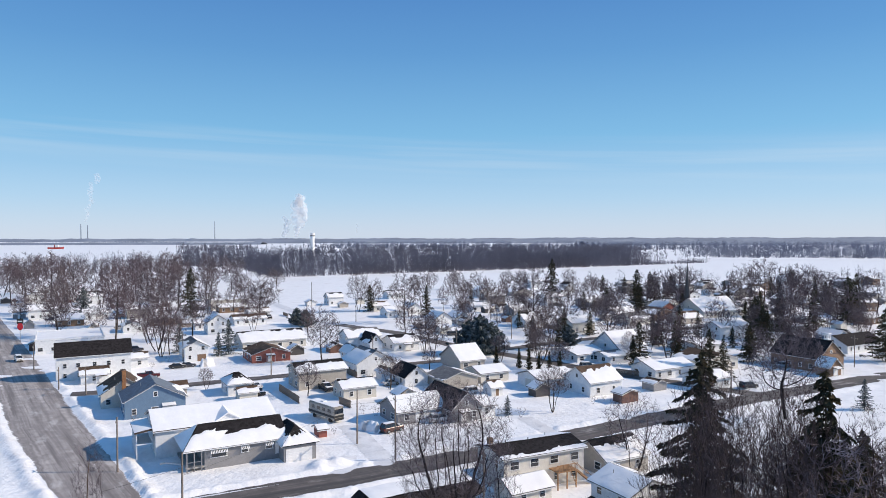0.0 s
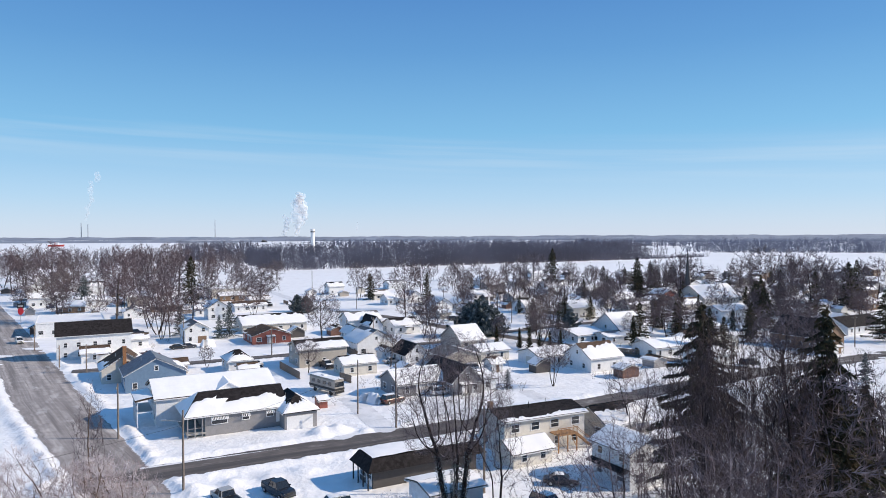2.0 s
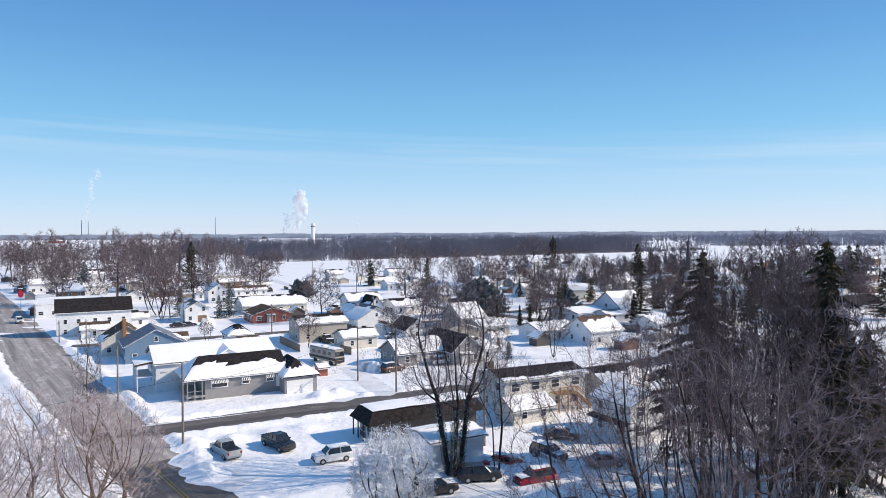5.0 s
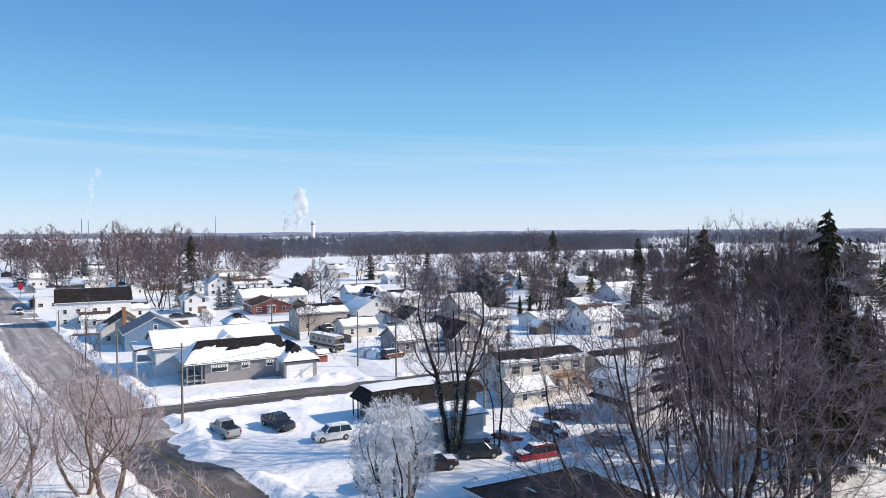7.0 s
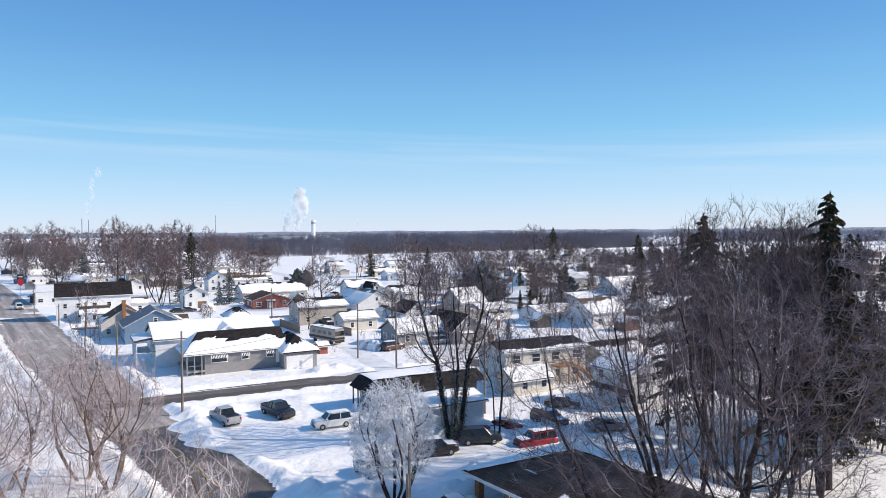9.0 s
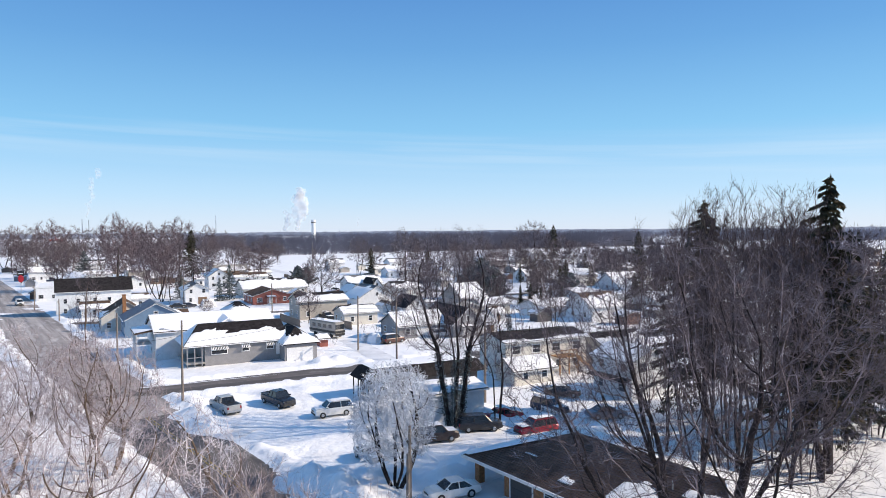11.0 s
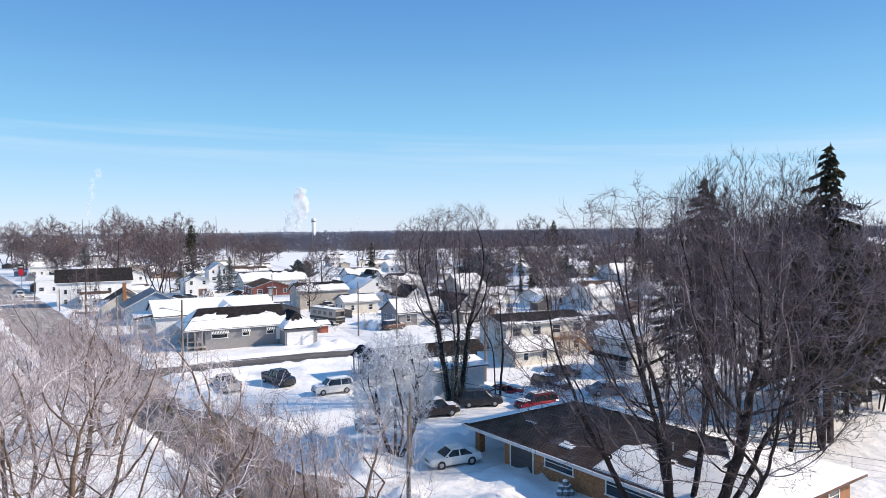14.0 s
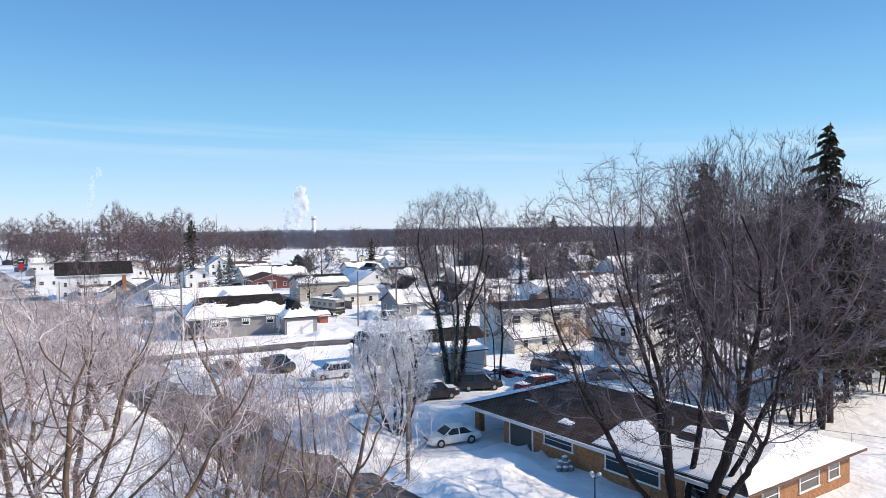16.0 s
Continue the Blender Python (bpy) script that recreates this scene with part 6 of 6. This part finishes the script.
car(-9.83, 289.09, -50, "suv", (0.05, 0.05, 0.07), "dark car at the back street", 0.3)
car(-132.64, 215.33, -52, "van", IVORY, "white delivery van stopped on the street", 0.3, "van", "van")

# motorhome
mh = thing("motorhome", pose(-25.32, 147.32, 0.1, 0, 0, -46), "black and cream motorhome with snow on its roof", "motorhome")
part("body", box(0, 0, 1.9, 9.5, 2.5, 2.7, 0.18), siding("motorhome", (0.33, 0.31, 0.28), 3.0), mh)
part("stripe", box(0, 0, 1.25, 9.52, 2.53, 0.5, 0.02), BLACK, mh, "black swoosh stripe")
part("windscreen", box(4.72, 0, 2.3, 0.1, 2.2, 1.0, 0.02), GLASS, mh)
for k in range(4):
    part("window", box(-3 + k * 2, -1.27, 2.3, 1.1, 0.05, 0.7, 0.02), GLASS, mh)
    part("window", box(-3 + k * 2, 1.27, 2.3, 1.1, 0.05, 0.7, 0.02), GLASS, mh)
part("bumper", box(4.8, 0, 0.7, 0.2, 2.3, 0.5, 0.05), BLACK, mh)
for px in (3.2, -2.6):
    for s in (-1, 1):
        part("wheel", tube((px, s * 0.95, 0.45), (px, s * 1.26, 0.45), 0.48, 0.48, 16), RUBBER, mh)
part("snow_cover", snow_sheet((-4.7, -1.2, 3.24), (4.6, -1.2, 3.24), (4.6, 1.2, 3.24), (-4.7, 1.2, 3.24), 1, 0.2, 77, 0.4), None, mh)
part("roof_unit", box(-1, 0, 3.4, 1.1, 0.8, 0.35, 0.06), TRIM, mh)

# pole sign by the shops
sg = thing("pole_sign", pose(-155.92, 254.34, 0, 0, 0, 20) @ Matrix.Diagonal((0.62, 0.62, 0.92, 1)), "black and red shop sign on a steel post", "sign")
part("post", tube((0, 0, -0.2), (0, 0, 6), 0.16, 0.14, 8), STEEL, sg)
part("panel", box(0, 0, 8.4, 3.4, 0.4, 2.0, 0.05), BLACK, sg, "black sign panel")
part("panel", tube((0, -0.22, 6.3), (0, 0.22, 6.3), 1.5, 1.5, 18), material("red_sign", (0.5, 0.02, 0.03), 0.5), sg, "red round sign panel")
part("bar", box(0, -0.23, 8.4, 2.4, 0.06, 0.35), TRIM, sg)

# white picket fence by the yard
fence = thing("picket_fence", pose(10.8, 85.1, 0, 0, 0, -62), "low white picket fence in the snow", "fence")
for k in range(30):
    part("picket", box(k * 0.26, 0, 0.55, 0.1, 0.03, 1.0), TRIM, fence)
for z in (0.3, 0.85):
    part("rail", box(3.8, 0.04, z, 7.8, 0.04, 0.08), TRIM, fence)

def board_fence(p, q, h, label):
    p, q = Vector(p), Vector(q)
    e = q - p
    f = thing("board_fence", pose(p.x, p.y, 0, 0, 0, math.degrees(math.atan2(e.y, e.x))), label, "fence")
    n = int(e.length / 0.32)
    first = part("board", box(0, 0, h / 2, 0.28, 0.04, h + 0.1), GREY_WOOD, f, m=Matrix.Translation((0.15, 0, 0)))
    for k in range(1, n):
        part("board", first.data, None, f, m=Matrix.Translation((k * 0.32 + 0.15, 0, 0)))
    for z in (0.35, h - 0.25):
        part("rail", box(e.length / 2, 0.05, z, e.length, 0.06, 0.1), GREY_WOOD, f)
    return f


board_fence((-41.62, 173.82), (-33.57, 159.78), 1.8, "weathered brown board fence beside the tan house")
board_fence((-24.41, 159.71), (-20.98, 155.52), 1.8, "weathered board fence behind the motorhome")
board_fence((48.08, 194.29), (54.65, 189.59), 1.5, "low brown board fence in the snow")


# sheds, parked cars and fences in the yards
rs = random.Random(909)
SPOTS = [(h.matrix_basis.translation.x, h.matrix_basis.translation.y) for h in scene.objects if h.parent is None and "category" in h and h.name.split(".")[0] not in ("bare_tree", "shrub", "utility_pole")]
HOMES = [p for p in KEEP_OFF if 125 < p[1] < 420]


def yard_place(lo, hi, clear, kerb):
    """A free place in a yard, at a distance from one of the houses along the street grid."""
    while True:
        hx, hy = rs.choice(HOMES)
        t, r = radians(29 + rs.choice((0, 90, 180, 270)) + rs.uniform(-25, 25)), rs.uniform(lo, hi)
        x, y = hx + math.cos(t) * r, hy + math.sin(t) * r
        if min(math.hypot(x - p, y - q) for p, q in SPOTS) > clear and min(float(along(g[0], np.array([x]), np.array([y]))[0][0]) for g in ROADS.values()) > kerb:
            SPOTS.append((x, y))
            return x, y


SHED_LOOKS = ((WHITE, "white"), (TAN, "tan"), (RUSSET, "red-brown"), (GREY, "grey"), (DARK, "dark"), (CREAM, "cream"))
for k in range(48):
    x, y = yard_place(9, 17, 8.2, 8)
    wall, word = SHED_LOOKS[k % 6]
    house((x - 1.5, y - 2.5, rs.uniform(3, 5.5), rs.uniform(3, 4.5)), rs.choice("uv"), rs.uniform(2.0, 2.5), rs.uniform(0.7, 1.5), wall, rs.choice((SHINGLE, BROWN_SHINGLE, GREY_SHINGLE)), (rs.choice((1, 0.8, 0.4)), rs.choice((1, 0.6))),
          word + " garden shed with snow on its roof", windows="", name="shed", category="shed", doors=(("f", 0, 0.9, D, rs.choice((TRIM, BROWN_BRICK))),))
for k in range(34):
    x, y = yard_place(8, 15, 6.5, 6)
    col, word = (((0.03, 0.03, 0.035), "black"), ((0.1, 0.015, 0.02), "dark red"), ((0.03, 0.045, 0.09), "dark blue"), ((0.4, 0.4, 0.41), "silver"), ((0.7, 0.7, 0.69), "white"))[k % 5]
    car(x, y, 29 + 90 * rs.randrange(4) + rs.uniform(-6, 6), rs.choice(("sedan", "suv", "suv", "pickup")), col, word + " car parked in a snowed yard", rs.uniform(0.2, 1.0))
for k in range(18):
    x, y = yard_place(9, 14, 5.5, 6)
    if y < 185:
        continue
    t = radians(29 + 90 * rs.randrange(2))
    n = rs.uniform(5, 9)
    board_fence((x - math.cos(t) * n / 2, y - math.sin(t) * n / 2), (x + math.cos(t) * n / 2, y + math.sin(t) * n / 2), rs.uniform(1.2, 1.8), "weathered board fence between snowy yards")


def covered_pile(x, y, L, W, H, mat, turn, label, name, category):
    """A tarp drawn over something: a sagging ridge with folds."""
    u, v = np.meshgrid(np.linspace(-1, 1, 25), np.linspace(-1, 1, 15))
    hgt = H * np.clip(1 - np.abs(v) ** 1.7, 0, 1) * np.clip(1.25 - np.abs(u) ** 3, 0, 1) * (0.8 + 0.3 * value_noise(u * 5 + x, v * 5 + y, 1, 33)) - 0.05
    pts = np.stack([u.ravel() * L / 2, v.ravel() * W / 2, hgt.ravel()], 1)
    i, j = np.meshgrid(np.arange(24), np.arange(14))
    k = (j * 25 + i).ravel()
    t = thing(name, pose(x, y, 0, 0, 0, turn), label, category)
    part("cover", from_arrays("cover", pts, np.stack([k, k + 1, k + 26, k + 25], 1), mat, True), None, t)
    part("snow_cover", from_arrays("snow_cover", pts + np.array([0, 0, 0.06]) * (np.sin(pts[:, :1] * 2) > -0.4), np.stack([k, k + 1, k + 26, k + 25], 1)[: 24 * 9], ROOF_SNOW, True), None, t)
    return t


GREY_TARP = material("grey_tarp", (0.4, 0.42, 0.46), 0.6, vary=0.15, scale=1.5, bump=0.5, bump_scale=4)
TAN_TARP = material("tan_tarp", (0.55, 0.43, 0.27), 0.7, vary=0.15, scale=1.5, bump=0.5, bump_scale=4)
covered_pile(-14.94, 138.30, 6.0, 2.4, 1.9, GREY_TARP, -35, "boat under a grey tarp and snow in the yard", "covered_boat", "boat")
covered_pile(-71.08, 207.25, 4.4, 3.2, 2.4, TAN_TARP, 29, "tan canvas shelter beside the white house", "canvas_shelter", "shelter")
covered_pile(15.68, 73.64, 4.0, 2.6, 1.3, GREY_TARP, 10, "snow-covered heap under a tarp", "covered_heap", "heap")

# chain-link fence posts behind the brick house
cl = thing("wire_fence", pose(24, 60, 0, 0, 0, -32), "thin grey wire fence across the snowy yard", "fence")
for k in range(12):
    part("post", tube((k * 2.4, 0, -0.2), (k * 2.4, 0, 1.3), 0.035, 0.035, 6), STEEL, cl)
part("rail", tube((0, 0, 1.28), (26.4, 0, 1.28), 0.025, 0.025, 5), STEEL, cl)
for z in (0.4, 0.8):
    part("wire", tube((0, 0, z), (26.4, 0, z), 0.01, 0.01, 4), STEEL, cl)


# ---- the far distance ----
def wood_stand(name, region, count, seed, mat, tall=(13, 20), rods=22, label=""):
    """A bare wood seen from afar: thin trunks and rounded crowns of slivers, in one mesh. region(rs) gives a place."""
    rs = random.Random(seed)
    V = []
    for _ in range(count):
        x, y = region(rs)
        lush = float(value_noise(np.array([x]), np.array([y]), 38, seed)[0])
        if rs.random() > 0.35 + 1.1 * lush:
            continue
        h = rs.uniform(*tall) * (0.62 + 0.62 * lush)
        far = max(0.7, y / 700)
        w = h * rs.uniform(0.22, 0.4)
        V += [(x - 0.22 * far, y, 0), (x + 0.22 * far, y, 0), (x + rs.uniform(-0.5, 0.5), y, h * 0.75)]
        for _ in range(rods):
            a, t, u = rs.uniform(0, 6.283), math.sqrt(rs.random()), rs.uniform(-1, 1)
            k = math.sqrt(1 - u * u) * t
            cx, cy, cz = math.cos(a) * w * k, math.sin(a) * w * k, h * (0.54 + 0.42 * u)
            length = h * rs.uniform(0.1, 0.22)
            if rs.random() < 0.36:
                cz, length = h * rs.uniform(0.02, 0.34), h * rs.uniform(0.08, 0.16)
            e = 0.11 * far
            V += [(x + cx * 0.8 - e, y + cy, cz - length * 0.5), (x + cx * 0.8 + e, y + cy, cz - length * 0.5), (x + cx * 1.25, y + cy, cz + length * 0.5)]
    v = np.array(V)
    ob = new(name, from_arrays(name, v, np.arange(len(v)).reshape(-1, 3), mat))
    return tagged(ob, label, "woods", kind="stuff")


def in_band(x0, x1, front0, front1, depth):
    def place(rs):
        t = rs.random() + rs.gauss(0, 0.05) + (rs.random() < 0.12) * rs.uniform(-0.2, 0.3)
        s = rs.random() ** 1.9
        y = front0 + (front1 - front0) * t + depth * s
        x = (x0 + (x1 - x0) * t) * (1 + depth * s / (front0 + (front1 - front0) * t))
        return x, y
    return place


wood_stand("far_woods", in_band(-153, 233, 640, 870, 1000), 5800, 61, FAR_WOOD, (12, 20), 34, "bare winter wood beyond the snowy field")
wood_stand("far_woods", in_band(-212, -153, 750, 640, 500), 330, 62, FAR_WOOD, (12, 19), 34, "bare corner of the wood beside the field road")
wood_stand("far_woods", in_band(-335, -215, 880, 800, 1500), 900, 63, FAR_WOOD, (12, 18), 26, "bare trees lining the river road")
wood_stand("far_woods", in_band(-560, -250, 640, 720, 330), 700, 66, FAR_WOOD, (13, 19), 40, "bare trees between the houses and the river")
# farther stands: HAZY_WOOD holds the haze in its colour
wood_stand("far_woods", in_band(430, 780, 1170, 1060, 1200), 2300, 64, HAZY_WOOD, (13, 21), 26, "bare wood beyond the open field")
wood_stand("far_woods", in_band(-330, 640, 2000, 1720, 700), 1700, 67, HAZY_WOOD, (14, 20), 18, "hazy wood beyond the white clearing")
wood_stand("far_woods", in_band(225, 350, 866, 945, 35), 260, 68, FAR_WOOD, (3, 6), 16, "low bare scrub at the tip of the wood")
wood_stand("far_woods", in_band(140, 400, 545, 600, 70), 110, 65, FAR_WOOD, (8, 13), 40, "bare trees along the field edge")


def far_ridge(name, y, x0, x1, low, high, mat, seed, label):
    rs = np.random.RandomState(seed)
    n = 400
    x = np.linspace(x0, x1, n)
    h = low + (high - low) * (0.5 * value_noise(x, x * 0, 160, seed) + 0.3 * value_noise(x, x * 0 + 9, 40, seed + 1) + 0.2 * rs.rand(n))
    V, F = [], []
    for k in range(n):
        V += [(x[k], y - 30, -1), (x[k], y, h[k]), (x[k], y + 60, h[k] * 0.9), (x[k], y + 90, -1)]
        if k:
            b = (k - 1) * 4
            F += [(b, b + 4, b + 5, b + 1), (b + 1, b + 5, b + 6, b + 2), (b + 2, b + 6, b + 7, b + 3)]
    ob = new(name, from_arrays(name, V, F, mat))
    return tagged(ob, label, "woods", kind="stuff")


# the ridges get their haze from the pale blue colour of HAZE_WOOD
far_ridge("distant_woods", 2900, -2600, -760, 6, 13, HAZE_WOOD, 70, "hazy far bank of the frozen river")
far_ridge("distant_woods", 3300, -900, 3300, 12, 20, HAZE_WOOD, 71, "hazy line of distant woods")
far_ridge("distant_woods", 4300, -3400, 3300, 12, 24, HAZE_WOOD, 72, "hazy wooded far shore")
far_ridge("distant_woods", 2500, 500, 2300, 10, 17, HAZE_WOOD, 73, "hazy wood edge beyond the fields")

tower = thing("water_tower", pose(-237.18, 1249.80, 0), "white standpipe water tower above the woods", "water tower")
part("shaft", tube((0, 0, 0), (0, 0, 36), 3.6, 3.6, 24), TRIM, tower)
part("tank", tube((0, 0, 36), (0, 0, 43), 4.0, 4.0, 24), TRIM, tower)
part("band", tube((0, 0, 36.8), (0, 0, 38.8), 4.06, 4.06, 24), GREY_SHINGLE, tower)
# stacks and mast take the same haze-tinted colour, not one of their own
for x, y, z in ((-2301.39, 4399.80, 111.47), (-2258.51, 4399.80, 104.22)):
    st = thing("smokestack", pose(x, y, 0), "slim grey power station smokestack in the haze", "smokestack")
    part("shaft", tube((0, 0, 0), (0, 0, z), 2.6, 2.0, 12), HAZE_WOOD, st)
mast = thing("radio_mast", pose(-1419.81, 4299.80, 0), "thin mast on the skyline, pale with haze", "mast")
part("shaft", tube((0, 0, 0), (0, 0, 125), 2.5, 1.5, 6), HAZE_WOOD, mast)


def steam_plume(px, py, z0, path, label, mat):
    """Billows along a rising line of (offset, height, radius)."""
    bm = bmesh.new()
    rs = random.Random(int(px))
    for (ax, az, ar), (ex, ez, er) in zip(path, path[1:]):
        for k in range(3):
            dx, dz, r = ax + (ex - ax) * k / 3, az + (ez - az) * k / 3, (ar + (er - ar) * k / 3) * rs.uniform(0.5, 0.9)
            m = Matrix.Translation((px + dx + rs.gauss(0, r * 0.55), py + rs.gauss(0, r), z0 + dz)) @ Matrix.Scale(r, 4)
            g = bmesh.ops.create_icosphere(bm, subdivisions=2, radius=1, matrix=m)
            for v in g["verts"]:
                v.co += v.normal * r * 0.35 * (noise.noise(v.co / r * 1.7) + 0.5 * noise.noise(v.co / r * 4))
    for f in bm.faces:
        f.smooth = True
    ob = part("steam_plume", bm, mat)
    return tagged(ob, label, "steam", kind="stuff")


P1 = (-924.11, 4399.80, 33.24)
steam_plume(P1[0], P1[1], P1[2], [(-14, 5, 20), (-8, 40, 24), (-2, 75, 28), (4, 110, 36), (8, 150, 46), (10, 190, 54), (6, 228, 50), (0, 255, 30)], "white steam plume rising from a distant plant", STEAM)
P2 = (-1013.56, 4399.80, 33.45)
steam_plume(P2[0], P2[1], P2[2], [(0, 5, 18), (2, 45, 20), (4, 85, 24), (4, 125, 22)], "smaller steam plume beside the large one", STEAM)
P3 = (-2276.23, 4399.80, 118.56)
steam_plume(P3[0], P3[1], P3[2], [(0, 5, 8), (8, 30, 10), (16, 60, 12), (22, 100, 13), (40, 150, 17), (52, 205, 20), (58, 265, 22), (60, 320, 22)], "thin steam drifting up from the smokestacks", FAINT_STEAM)
P4 = (-555.62, 4399.80, 43.13)
steam_plume(P4[0], P4[1], P4[2], [(0, 10, 7), (2, 40, 8), (6, 75, 7)], "faint wisp of distant steam", FAINT_STEAM)

ship = thing("cargo_ship", pose(-1138.61, 2032.48, 0, 0, 0, 15), "red cargo ship locked in the river ice", "ship")
part("hull", loft([[(-20, -3, 0), (-20, 3, 0), (-20, 3.5, 5), (-20, -3.5, 5)], [(14, -3, 0), (14, 3, 0), (14, 3.5, 5), (14, -3.5, 5)], [(22, -0.3, 0), (22, 0.3, 0), (23, 0.6, 6), (23, -0.6, 6)]]), material("red_hull", (0.4, 0.04, 0.03), 0.6), ship)
part("deckhouse", box(4, 0, 8.5, 8, 6, 7, 0.2), TRIM, ship)
part("funnel", tube((-2, 0, 5), (-2, 0, 13), 1.4, 1.2, 10), material("red_funnel", (0.4, 0.04, 0.03), 0.6), ship)
